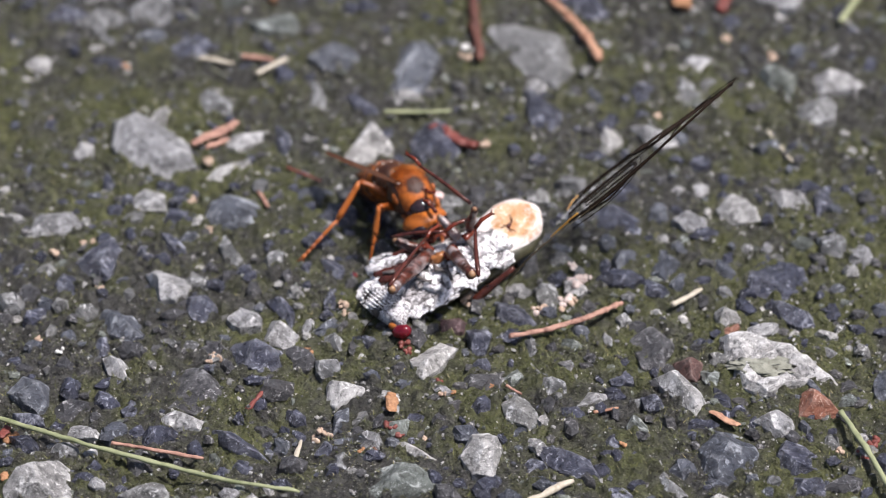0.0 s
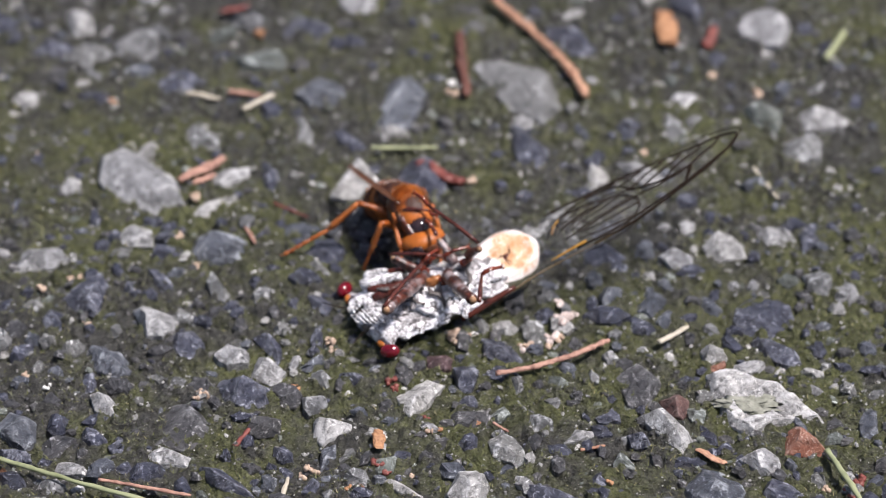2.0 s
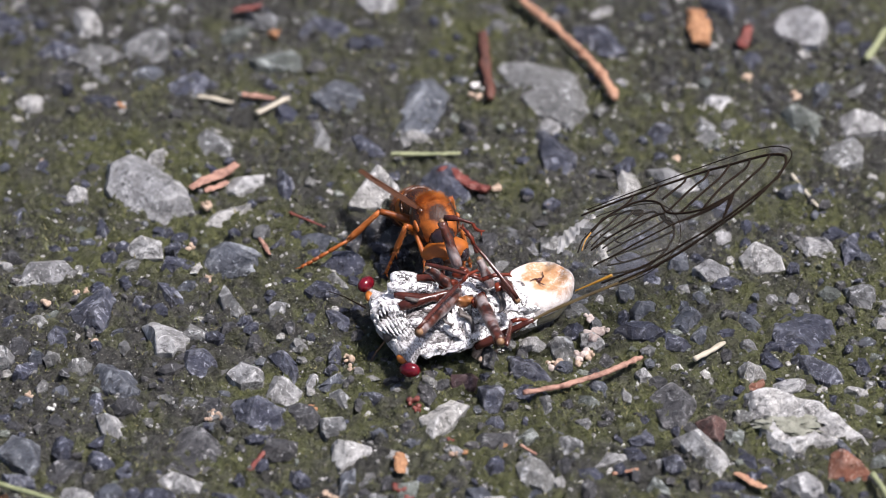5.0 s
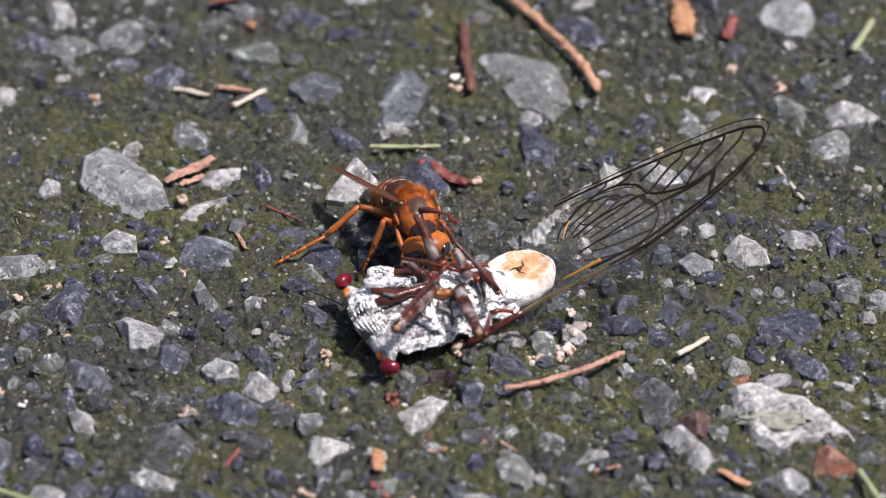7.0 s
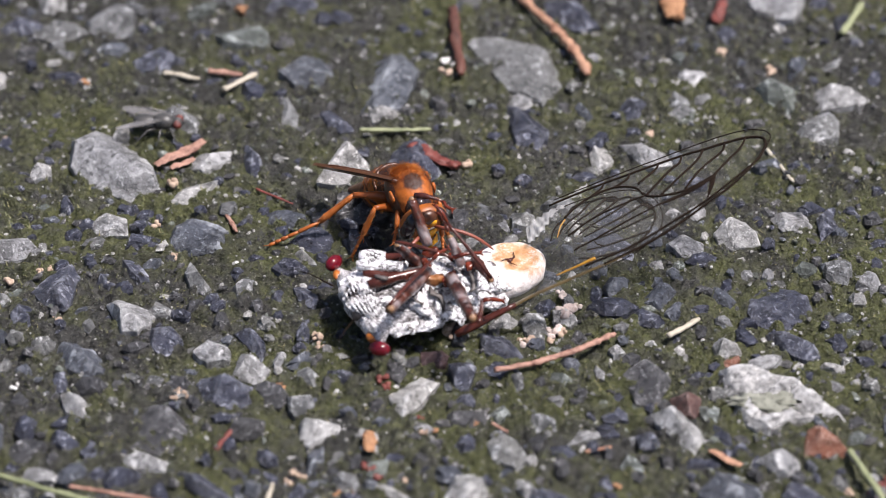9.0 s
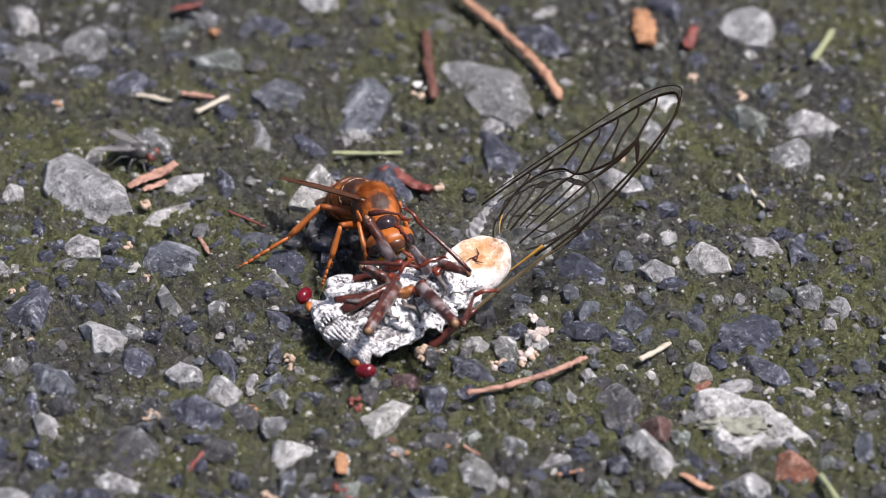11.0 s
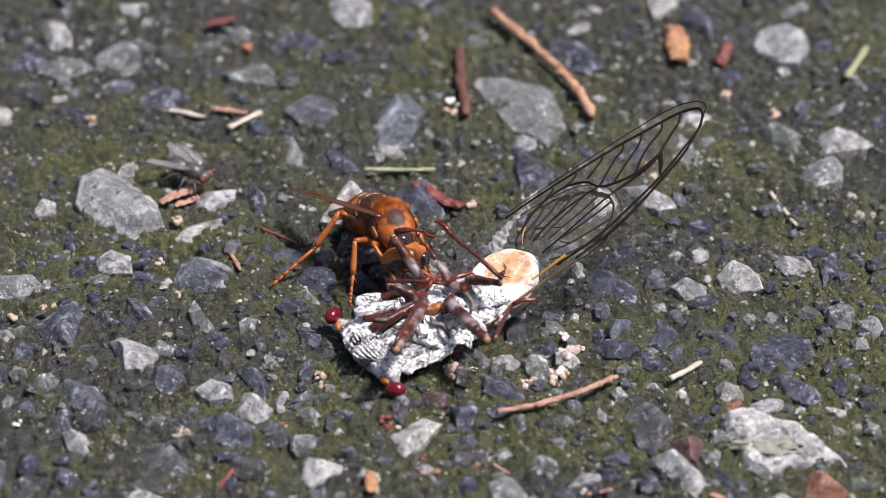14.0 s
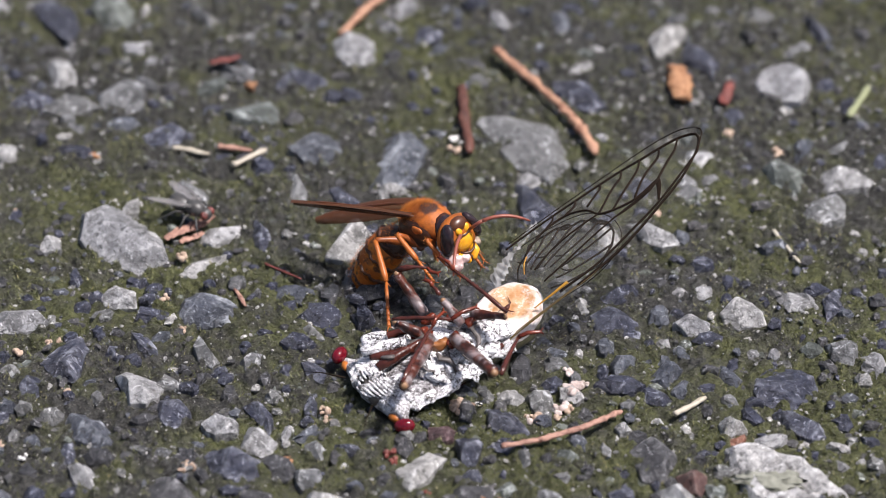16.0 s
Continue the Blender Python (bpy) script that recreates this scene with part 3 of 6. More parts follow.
def scatter(name, count, sizes, kinds, keep, label, flat=0.6, rows=(-98, 98)):
    """Uncounted chippings and grit between the larger stones, joined into one mesh."""
    dice = random.Random(len(name))
    mats = [GRIT[k] for k in kinds]
    verts, faces, index = [], [], []
    made, single = 0, 0
    while made < count:
        x, y = dice.uniform(-76, 76), dice.uniform(*rows)
        size = sizes[0] + (sizes[1] - sizes[0]) * dice.random() ** 2.2
        if any((x - a) ** 2 + (y - b) ** 2 < (keep * r + size) ** 2 for a, b, r in PLACED):
            continue
        made += 1
        base, spin, long = len(verts), dice.uniform(0, 6.28), dice.uniform(1.0, 1.9)
        z0 = bumps(x * MM, y * MM) / MM
        pick = dice.randrange(len(kinds))
        k = 6 if size > 0.7 else 5
        for grow, z in ((1.0, -0.9), (1.0, 0.05), (0.6, 0.62)):
            for i in range(k):
                a = 6.2832 * (i + dice.uniform(-0.3, 0.3)) / k
                r = size * grow * dice.uniform(0.75, 1.2)
                u, v = r * math.cos(a) * long, r * math.sin(a)
                verts.append((MM * (x + u * math.cos(spin) - v * math.sin(spin)), MM * (y + u * math.sin(spin) + v * math.cos(spin)), MM * (z0 + size * flat * z * dice.uniform(0.55, 1.4))))
        for ring in range(2):
            for i in range(k):
                a, b = base + ring * k + i, base + ring * k + (i + 1) % k
                faces.append((a, b, b + k, a + k))
                index.append(pick)
        faces.append(tuple(base + 2 * k + i for i in range(k)))
        index.append(pick)
        if sizes[1] > 1.2:
            PLACED.append((x, y, size))
        if sizes[0] > 0.5 and single < 300 and abs(x) < 68 and -55 < y < 80:
            # the nearest ones lie as pieces of their own
            single += 1
            own = bpy.data.meshes.new("chipping")
            own.from_pydata([(a - MM * x, b - MM * y, c) for a, b, c in verts[base:]], [], [tuple(i - base for i in f) for f in faces[-2 * k - 1:]])
            part("chipping", own, mats[pick], ground).location = (MM * x, MM * y, 0)
            del verts[base:], faces[-2 * k - 1:], index[-2 * k - 1:]
    me = bpy.data.meshes.new(name)
    me.from_pydata(verts, [], faces)
    for m in mats:
        me.materials.append(m)
    me.polygons.foreach_set("material_index", index)
    return tagged(new(name, me), label, "gravel", kind="stuff")


scatter("small_chippings", 560, (0.7, 2.2), ("slate", "slate", "grey", "dark", "green", "blue", "dark", "slate", "dark", "pale"), 0.85, "small grey and blue chippings bedded in mossy asphalt", 0.85)
scatter("dark_chippings", 420, (0.8, 2.0), ("slate", "dark", "slate", "blue", "dark", "grey", "slate", "pale"), 0.9, "dark blue and black chippings bedded close together", 0.95, (-62, 14))
scatter("fine_gravel", 3000, (0.25, 0.85), ("slate", "dark", "grey", "dark", "green", "blue", "slate", "dark", "dark", "pale"), 0.8, "fine gravel of mixed greys in the asphalt", 0.55)
scatter("grit", 14000, (0.07, 0.3), ("pale", "bone", "dark", "bone", "green", "dark", "grey"), 0.7, "fine pale and dark grit strewn over the asphalt", 0.8)


def moss_hollow(x, y, z, long, wide, turn):
    """Moss grown over the hollow of the large white stone."""
    bm = bmesh.new()
    made = bmesh.ops.create_uvsphere(bm, u_segments=30, v_segments=16, radius=1.0)["verts"]
    for v in made:
        p = v.co.copy()
        ragged = 1 + 0.7 * noise.noise(p * 2.2) + 0.5 * noise.noise(p * 6)
        a, b = long * p.x * ragged, wide * p.y * ragged * (1 + 0.35 * p.x)
        c, s = math.cos(radians(turn)), math.sin(radians(turn))
        lift = 0.35 * p.z + 0.25 * noise.noise(Vector((a, b, 0)) * 1.7)
        v.co = MM * Vector((x + a * c - b * s, y + a * s + b * c, z + lift))
    for f in bm.faces:
        f.smooth = True
    part("moss", bm, plain("grey_green_dirt", (0.05, 0.055, 0.03), (0.27, 0.275, 0.23), 1.2, 0.7, 0.5), ground, "grey-green mossy dirt in the hollow of a white stone")


moss_hollow(41.8, -26.0, 0.85, 3.4, 1.7, -4)


def moss_tufts(count):
    """Tiny moss leaves that stand in patches between the stones."""
    dice = random.Random(12)
    m, t, shader = material("olive_moss_leaf")
    geo = t.nodes.new("ShaderNodeNewGeometry")
    t.links.new(ramp(t, geo.outputs["Random Per Island"], (0.0, (0.02, 0.026, 0.006)), (0.55, (0.07, 0.08, 0.02)), (0.85, (0.15, 0.16, 0.05)), (1.0, (0.28, 0.25, 0.12))), shader.inputs["Base Color"])
    shader.inputs["Roughness"].default_value = 0.55
    verts, faces = [], []
    made = 0
    while made < count:
        x, y = dice.uniform(-72, 72), dice.uniform(-92, 92)
        if noise.noise(Vector((x / 9, y / 9, 3.0))) + 0.6 * noise.noise(Vector((x / 2.5, y / 2.5, 7.0))) < dice.uniform(-0.35, 0.35):
            continue
        made += 1
        z = bumps(x * MM, y * MM) / MM
        a, rise, long, wide = dice.uniform(0, 6.28), dice.uniform(0.2, 1.0), dice.uniform(0.25, 0.7), dice.uniform(0.04, 0.09)
        dx, dy = math.cos(a), math.sin(a)
        base = len(verts)
        verts += [(MM * (x - wide * dy), MM * (y + wide * dx), MM * (z - 0.05)), (MM * (x + wide * dy), MM * (y - wide * dx), MM * (z - 0.05)),
                  (MM * (x + long * dx), MM * (y + long * dy), MM * (z + long * rise))]
        faces.append((base, base + 1, base + 2))
    me = bpy.data.meshes.new("moss_tufts")
    me.from_pydata(verts, [], faces)
    me.materials.append(m)
    return tagged(new("moss_tufts", me), "patches of short olive-green moss between the chippings", "moss", kind="stuff")


moss_tufts(70000)


# ---- building blocks for the animals, in millimetres ----
def ball(bm, centre, radii, turn=(0, 0, 0), rings=10, sides=14):
    m = Matrix.Translation(Vector(centre) * MM) @ Euler([radians(a) for a in turn]).to_matrix().to_4x4() @ Matrix.Diagonal((*(Vector(radii) * MM), 1))
    return bmesh.ops.create_uvsphere(bm, u_segments=sides, v_segments=rings, radius=1.0, matrix=m)["verts"]


def tube(bm, points, radii, sides=8, flat=1.0):
    """A rod through the points with a radius at each, closed at both ends."""
    points = [Vector(p) * MM for p in points]
    rings = []
    for i, p in enumerate(points):
        way = (points[min(i + 1, len(points) - 1)] - points[max(i - 1, 0)]).normalized()
        side = way.cross(Vector((0.13, 0.2, 1.0))).normalized()
        up = side.cross(way)
        r = radii[i] * MM
        rings.append([bm.verts.new(p + r * (math.cos(a) * side + flat * math.sin(a) * up)) for a in (2 * math.pi * k / sides for k in range(sides))])
    for a, b in zip(rings, rings[1:]):
        for k in range(sides):
            bm.faces.new((a[k], a[(k + 1) % sides], b[(k + 1) % sides], b[k]))
    bm.faces.new(rings[0][::-1])
    bm.faces.new(rings[-1])


def limb(bm, a, b, r0, r1, r2=None, bend=0.0):
    """A joint of a leg, thicker in its upper half."""
    a, b = Vector(a), Vector(b)
    r2 = r1 if r2 is None else r2
    pts = [a.lerp(b, k / 6) + Vector((0, 0, bend * math.sin(math.pi * k / 6))) for k in range(7)]
    wide = [0.75 * r0, r0, 0.98 * r0, 0.5 * (r0 + r1), r1, 0.92 * r1, r2]
    tube(bm, pts, wide, 8)


def loft(bm, sections, sides=20, keen=1.0):
    """A body along x: rows of x, centre y, centre z, half width, half height; keen above 1 sharpens its rims."""
    rings = []
    for x, y, z, w, h in sections:
        rings.append([bm.verts.new((MM * x, MM * (y + w * math.cos(a)), MM * (z + h * math.copysign(abs(math.sin(a)) ** keen, math.sin(a))))) for a in (2 * math.pi * k / sides for k in range(sides))])
    for a, b in zip(rings, rings[1:]):
        for k in range(sides):
            bm.faces.new((a[k], a[(k + 1) % sides], b[(k + 1) % sides], b[k]))
    bm.faces.new(rings[0][::-1])
    bm.faces.new(rings[-1])


def rough(bm, size, depth):
    """Uneven surface: bumps about size millimetres across."""
    bm.normal_update()
    for v in bm.verts:
        v.co += v.normal * (depth * MM * noise.noise(v.co / (size * MM)))


def soft(bm):
    bmesh.ops.recalc_face_normals(bm, faces=bm.faces)
    for f in bm.faces:
        f.smooth = True
    return bm


def empty(name, label, category):
    return tagged(new(name), label, category)


def fuzz(count, spots, length, dice, thick=0.035, low=-1.0):
    """Short hairs that stand off the upper part of the ellipsoids in spots."""
    bm = bmesh.new()
    for _ in range(count):
        c, r = dice.choice(spots)
        d = Vector((dice.gauss(0, 1), dice.gauss(0, 1), dice.gauss(0, 1))).normalized()
        if d.z < low:
            continue
        root = Vector((c[0] + r[0] * d.x, c[1] + r[1] * d.y, c[2] + r[2] * d.z))
        out = Vector((d.x / r[0], d.y / r[1], d.z / r[2])).normalized()
        tip = root + length * dice.uniform(0.5, 1.0) * (out + 0.5 * Vector((dice.uniform(-1, 1), dice.uniform(-1, 1), dice.uniform(-1, 1))))
        side = out.orthogonal().normalized() * thick
        bm.faces.new([bm.verts.new(p * MM) for p in (root - side, root + side, tip)])
    return bm


# ---- coats of the animals ----
def powder_material(name="waxy_white_powder", wear=0.0):
    """White wax like crumpled foil over dark skin, rubbed off along thin creases and in grey streaks."""
    m, t, s = material(name)

    def crease(size, wide):
        n = grain(t, size, 3.0, 0.6, 1.8)
        off = node(t, "ShaderNodeMath")
        off.operation = "SUBTRACT"
        off.inputs[1].default_value = 0.5
        t.links.new(n, off.inputs[0])
        near = node(t, "ShaderNodeMath")
        near.operation = "ABSOLUTE"
        t.links.new(off.outputs[0], near.inputs[0])
        return step(t, near.outputs[0], 0.25 * wide, wide)

    def times(u, v):
        both = node(t, "ShaderNodeMath")
        both.operation = "MULTIPLY"
        t.links.new(u, both.inputs[0])
        t.links.new(v, both.inputs[1])
        return both.outputs[0]

    cracks = times(crease(3.0, 0.02), crease(1.4, 0.013))
    patches = step(t, grain(t, 1.1, 6.0, 0.78, 1.4), 0.25 + wear, 0.36 + wear)
    coat = times(cracks, patches)
    white = mixed(t, step(t, grain(t, 0.8, 6.0, 0.8, 1.5), 0.3 + wear, 0.46 + wear), (0.42, 0.4, 0.41), (0.92, 0.91, 0.93))
    white = mixed(t, step(t, grain(t, 2.6, 3.0), 0.64, 0.72), white, (0.56, 0.51, 0.5))
    t.links.new(mixed(t, coat, (0.045, 0.034, 0.032), white), s.inputs["Base Color"])
    s.inputs["Roughness"].default_value = 0.34
    s.inputs["Specular IOR Level"].default_value = 0.55
    n = relief(t, s, coat, 0.14)
    cells = node(t, "ShaderNodeTexVoronoi", Scale=1.0 / (1.0 * MM))
    coords = t.nodes.new("ShaderNodeTexCoord")
    t.links.new(coords.outputs["Object"], cells.inputs["Vector"])
    n = relief(t, s, cells.outputs["Distance"], 0.1, 1.0, n)
    n = relief(t, s, grain(t, 1.6, 4.0, 0.6, 1.5), 0.35, 1.0, n)
    relief(t, s, grain(t, 0.3, 3.0), 0.05, 1.0, n)
    return m


def abdomen_material():
    m, t, s = material("tan_and_white_belly")
    coords = t.nodes.new("ShaderNodeTexCoord")
    away = node(t, "ShaderNodeVectorMath")
    away.operation = "DISTANCE"
    away.inputs[1].default_value = (8.3 * MM, 0.9 * MM, 2.4 * MM)
    t.links.new(coords.outputs["Object"], away.inputs[0])
    scale = node(t, "ShaderNodeMath")
    scale.operation = "MULTIPLY_ADD"
    scale.inputs[1].default_value = 1.0 / (5.2 * MM)
    t.links.new(away.outputs["Value"], scale.inputs[0])
    t.links.new(grain(t, 1.6, 5.0, 0.7), scale.inputs[2])
    tan = mixed(t, step(t, grain(t, 1.6, 4.0), 0.36, 0.64), (0.4, 0.19, 0.07), (0.56, 0.37, 0.21))
    white = mixed(t, step(t, grain(t, 0.6, 4.0), 0.3, 0.6), (0.56, 0.48, 0.44), (0.8, 0.75, 0.73))
    colour = mixed(t, step(t, scale.outputs[0], 0.94, 1.22), tan, white)
    colour = mixed(t, step(t, grain(t, 0.9, 6.0, 0.82), 0.52, 0.66), colour, (0.76, 0.7, 0.66))
    t.links.new(colour, s.inputs["Base Color"])
    s.inputs["Roughness"].default_value = 0.5
    n = relief(t, s, grain(t, 1.1, 5.0), 0.3)
    relief(t, s, grain(t, 0.35, 3.0), 0.08, 1.0, n)
    return m


def membrane_material(name, tint, clear, rough_=0.15):
    m, t, s = material(name)
    s.inputs["Base Color"].default_value = (*tint, 1)
    s.inputs["Roughness"].default_value = rough_
    s.inputs["Specular IOR Level"].default_value = 0.4
    relief(t, s, grain(t, 1.5, 3.0), 0.12)
    t.links.new(ramp(t, grain(t, 5.0, 3.0), (0.3, (1 - clear,) * 3), (0.7, (min(1.0, 1.25 * (1 - clear)),) * 3)), s.inputs["Alpha"])
    return m


POWDER, BELLY = powder_material(), abdomen_material()
WAX = powder_material("rubbed_white_wax", 0.05)
HEAD_WAX = powder_material("grey_worn_wax", 0.11)
HOLLOW = powder_material("dark_rubbed_breast", 0.16)
SKIN_GAP_DARK = plain("dark_skin_and_gap_shade", (0.025, 0.02, 0.018), (0.11, 0.095, 0.09), 0.7, 0.5, 0.1)
BACK = plain("olive_black_back", (0.02, 0.02, 0.014), (0.07, 0.065, 0.035), 1.4, 0.4, 0.1)
RED_EYE = plain("dark_red_compound_eye", (0.06, 0.002, 0.006), (0.14, 0.004, 0.011), 0.3, 0.12, 0.004, Specular_IOR_Level=0.6)
LEG_BROWN = plain("red_brown_cuticle", (0.04, 0.007, 0.005), (0.17, 0.03, 0.012), 0.9, 0.2, 0.06)
LEG_DARK = plain("dark_brown_cuticle", (0.02, 0.006, 0.005), (0.085, 0.022, 0.014), 0.9, 0.22, 0.06)


def powdered_leg_material(name="powdered_brown_cuticle", coat=0.5):
    m, t, s = material(name)
    colour = mixed(t, step(t, grain(t, 0.9, 3.0), 0.4, 0.6), (0.022, 0.007, 0.005), (0.1, 0.026, 0.014))
    colour = mixed(t, step(t, grain(t, 3.2, 4.0, 0.6, 0.6), coat, coat + 0.2), colour, (0.42, 0.375, 0.38))
    t.links.new(colour, s.inputs["Base Color"])
    s.inputs["Roughness"].default_value = 0.32
    relief(t, s, grain(t, 0.5, 3.0), 0.06)
    return m


LEG_GREY = powdered_leg_material()
LEG_WHITE = powdered_leg_material("white_coated_cuticle", 0.45)
HIP = plain("orange_brown_hip", (0.1, 0.03, 0.012), (0.3, 0.12, 0.04), 0.9, 0.3, 0.1)
JOINT_TAN = plain("tan_leg_joint", (0.12, 0.06, 0.028), (0.28, 0.16, 0.085), 0.6, 0.4)
ORANGE_SKIN = plain("orange_skin", (0.3, 0.075, 0.012), (0.46, 0.15, 0.025), 0.6, 0.4)
VEIN = plain("dark_wing_vein", (0.006, 0.004, 0.003), (0.018, 0.011, 0.007), 0.6, 0.75, 0.02, Specular_IOR_Level=0.1)
VEIN_GOLD = plain("olive_wing_vein", (0.02, 0.015, 0.007), (0.11, 0.075, 0.025), 3.0, 0.35, 0.02)
MEMBRANE = membrane_material("clear_wing_membrane", (0.5, 0.5, 0.46), 0.965, 0.22)
CRUMPLED = membrane_material("crumpled_pale_membrane", (0.6, 0.6, 0.6), 0.6, 0.2)

# ---- the cicada, on its back ----
cicada = empty("cicada", "dead white-powdered cicada on its back with red eyes on the asphalt", "cicada")


def make_cicada_body():
    bm = bmesh.new()
    loft(bm, ((-12.4, 0, -0.3, 3.0, 1.4), (-11.2, 0, -0.4, 5.2, 2.1), (-9.5, 0, -0.4, 5.8, 2.6), (-6.5, 0, -0.4, 6.0, 2.8), (-3.0, 0, -0.3, 5.7, 3.0), (0.5, 0, -0.2, 5.0, 3.0), (3.6, 0.1, -0.1, 4.2, 2.8), (5.2, 0.1, -0.1, 3.4, 2.3)), 36, 1.6)
    bmesh.ops.subdivide_edges(bm, edges=bm.edges, cuts=3, use_grid_fill=True)
    bm.normal_update()
    for v in bm.verts:
        p = v.co / (1.9 * MM)
        p = Vector((p.x * 0.8, p.y, p.z)) + 0.35 * Vector((noise.noise(p * 1.3), noise.noise(p * 1.3 + Vector((5, 1, 2))), 0))
        fold = noise.noise(p + Vector((3, 8, 1)))
        crack = noise.noise(p * 1.7 + Vector((9, 2, 6)))
        v.co += v.normal * MM * (0.3 * fold + 0.1 * crack - 0.25 * math.exp(-(fold / 0.06) ** 2) + 0.06 * noise.noise(p * 6) - 0.25)
    part("breast", soft(bm), HOLLOW, cicada, "grey-brown breast between its white plates")
    bm = bmesh.new()
    loft(bm, ((-12.6, 0, -1.0, 2.8, 1.4), (-10.5, 0, -1.2, 4.4, 1.9), (-6.0, 0, -1.3, 4.8, 2.1), (-1.0, 0, -1.3, 4.4, 2.1), (4.0, 0.1, -1.2, 3.8, 2.0), (8.5, 0.4, -1.1, 3.6, 1.9), (11.2, 0.7, -0.6, 2.0, 1.4)), 22)
    part("back", soft(bm), BACK, cicada, "dark olive-black back lying on the ground")
    bm = bmesh.new()
    loft(bm, ((-14.4, 0, 0.2, 1.6, 0.8), (-13.9, 0, 0.1, 3.8, 1.2), (-13.3, 0, -0.1, 6.4, 1.6), (-12.6, -0.2, -0.2, 8.1, 1.8), (-11.6, 0, -0.3, 6.9, 1.8), (-10.4, 0, -0.4, 5.6, 1.8)), 24, 1.4)
    bmesh.ops.subdivide_edges(bm, edges=bm.edges, cuts=1, use_grid_fill=True)
    rough(bm, 1.6, 0.4)
    head = part("head", soft(bm), HEAD_WAX, cicada, "broad grey powdered head")
    for side, z in ((1, 0.8), (-1, -0.9)):
        bm = bmesh.new()
        ball(bm, (-13.0, side * 7.85 - 0.2, z * 0.7), (1.3, 0.88, 0.95), (0, 0, side * 32), 16, 22)
        part("eye", soft(bm), RED_EYE, head, "glossy dark red eye")
        bm = bmesh.new()
        ball(bm, (-13.3, side * 5.9 - 0.2, z * 0.4 - 0.1), (0.5, 0.85, 0.5), (0, 0, side * -20))
        part("cheek", soft(bm), ORANGE_SKIN, head, "orange patch beside the eye")
        for k in range(10):
            x = -14.9 + 0.44 * k
            reach = math.sin(math.pi * (k + 1.6) / 12.4)
            pts = [(x + 0.9 * u * u - 0.1, -1.2 + side * (0.3 + 3.1 * u * reach), 0.9 + 1.9 * reach * math.cos(1.35 * u)) for u in (0, 0.2, 0.4, 0.6, 0.8, 1.0)]
            bm = bmesh.new()
            tube(bm, pts, (0.07, 0.15, 0.17, 0.17, 0.14, 0.05), 7)
            part("face_ridge", soft(bm), WAX, head)
        bm = bmesh.new()
        ball(bm, (-12.8, -1.2 + side * 1.3, 0.5), (1.7, 1.2, 1.4), (0, 0, 0), 10, 14)
        part("face_lobe", soft(bm), SKIN_GAP_DARK, head)
        bm = bmesh.new()
        tube(bm, [(-14.6, side * 3.4, 0.5), (-16.6, side * 5.6, 1.0), (-18.2, side * 7.4, 0.9)], (0.12, 0.07, 0.03), 5)
        part("feeler", soft(bm), VEIN, head)
    bm = bmesh.new()
    limb(bm, (-11.6, 0.0, 2.6), (-4.4, -0.2, 3.6), 0.75, 0.5, 0.2)
    part("beak", soft(bm), LEG_DARK, cicada, "dark beak folded along the breast")
    # flakes of wax over the breast, tilted every way, with dark skin in the gaps
    dice = random.Random(9)
    for k in range(150):
        x = -12.6 + 17.6 * ((k * 0.618) % 1.0)
        a = radians(dice.uniform(-38, 196))
        w, h = float(np.interp(x, (-12.6, -11, -6, 0, 5), (4.4, 5.3, 6.0, 5.1, 3.6))), 2.75
        at = Vector((x, w * math.cos(a), -0.35 + h * math.copysign(abs(math.sin(a)) ** 1.3, math.sin(a))))
        out = Vector((dice.uniform(-0.3, 0.3), math.cos(a) / w * 4.0 + dice.uniform(-0.25, 0.25), math.sin(a) / h * 4.0 + 0.25)).normalized()
        side = out.cross(Vector((math.cos(2.6 * k), math.sin(2.6 * k), 0.2))).normalized()
        ahead = side.cross(out)
        long, wide, n = dice.uniform(0.9, 2.1), dice.uniform(0.4, 0.85), dice.choice((6, 7, 8))
        rim = [(long * math.cos(2 * math.pi * i / n) * dice.uniform(0.75, 1.2), wide * math.sin(2 * math.pi * i / n + 0.3) * dice.uniform(0.7, 1.25)) for i in range(n)]
        bm = bmesh.new()
        rings = []
        for grow, lift_by in ((0.95, -0.5), (1.0, 0.16), (0.8, 0.34), (0.35, 0.4)):
            rings.append([bm.verts.new((at + (grow * u) * ahead + (grow * v) * side + (lift_by + dice.uniform(-0.08, 0.08) - 0.1 * u * u * grow) * out) * MM) for u, v in rim])
        for p, q in zip(rings, rings[1:]):
            for i in range(n):
                bm.faces.new((p[i], p[(i + 1) % n], q[(i + 1) % n], q[i]))
        bm.faces.new(rings[-1])
        bmesh.ops.recalc_face_normals(bm, faces=bm.faces)
        bmesh.ops.subdivide_edges(bm, edges=bm.edges, cuts=1, use_grid_fill=True)
        rough(bm, 0.7, 0.16)
        part("wax_flake", bm, POWDER if dice.random() < 0.75 else WAX, cicada)
    # white powdered pieces, and dark rods that stand in for recess shade beside them
    for (x, y, z), (u, w, h), r, mat, label in (
        ((-11.8, 3.4, 3.0), (-7.0, 0.6, 3.9), 0.9, WAX, "white powdered thigh folded on the breast"),
        ((-11.4, 2.1, 2.7), (-6.6, -0.5, 3.2), 0.62, LEG_DARK, "dark rod for the shaded recess beside the folded thigh"),
        ((-10.3, 6.0, 1.9), (-7.6, 4.4, 2.6), 1.15, POWDER, ""),
        ((-7.8, 5.0, 2.4), (-5.2, 3.0, 3.2), 0.55, LEG_DARK, ""),
    ):
        bm = bmesh.new()
        limb(bm, (x, y, z), (u, w, h), r, 0.9 * r, 0.7 * r)
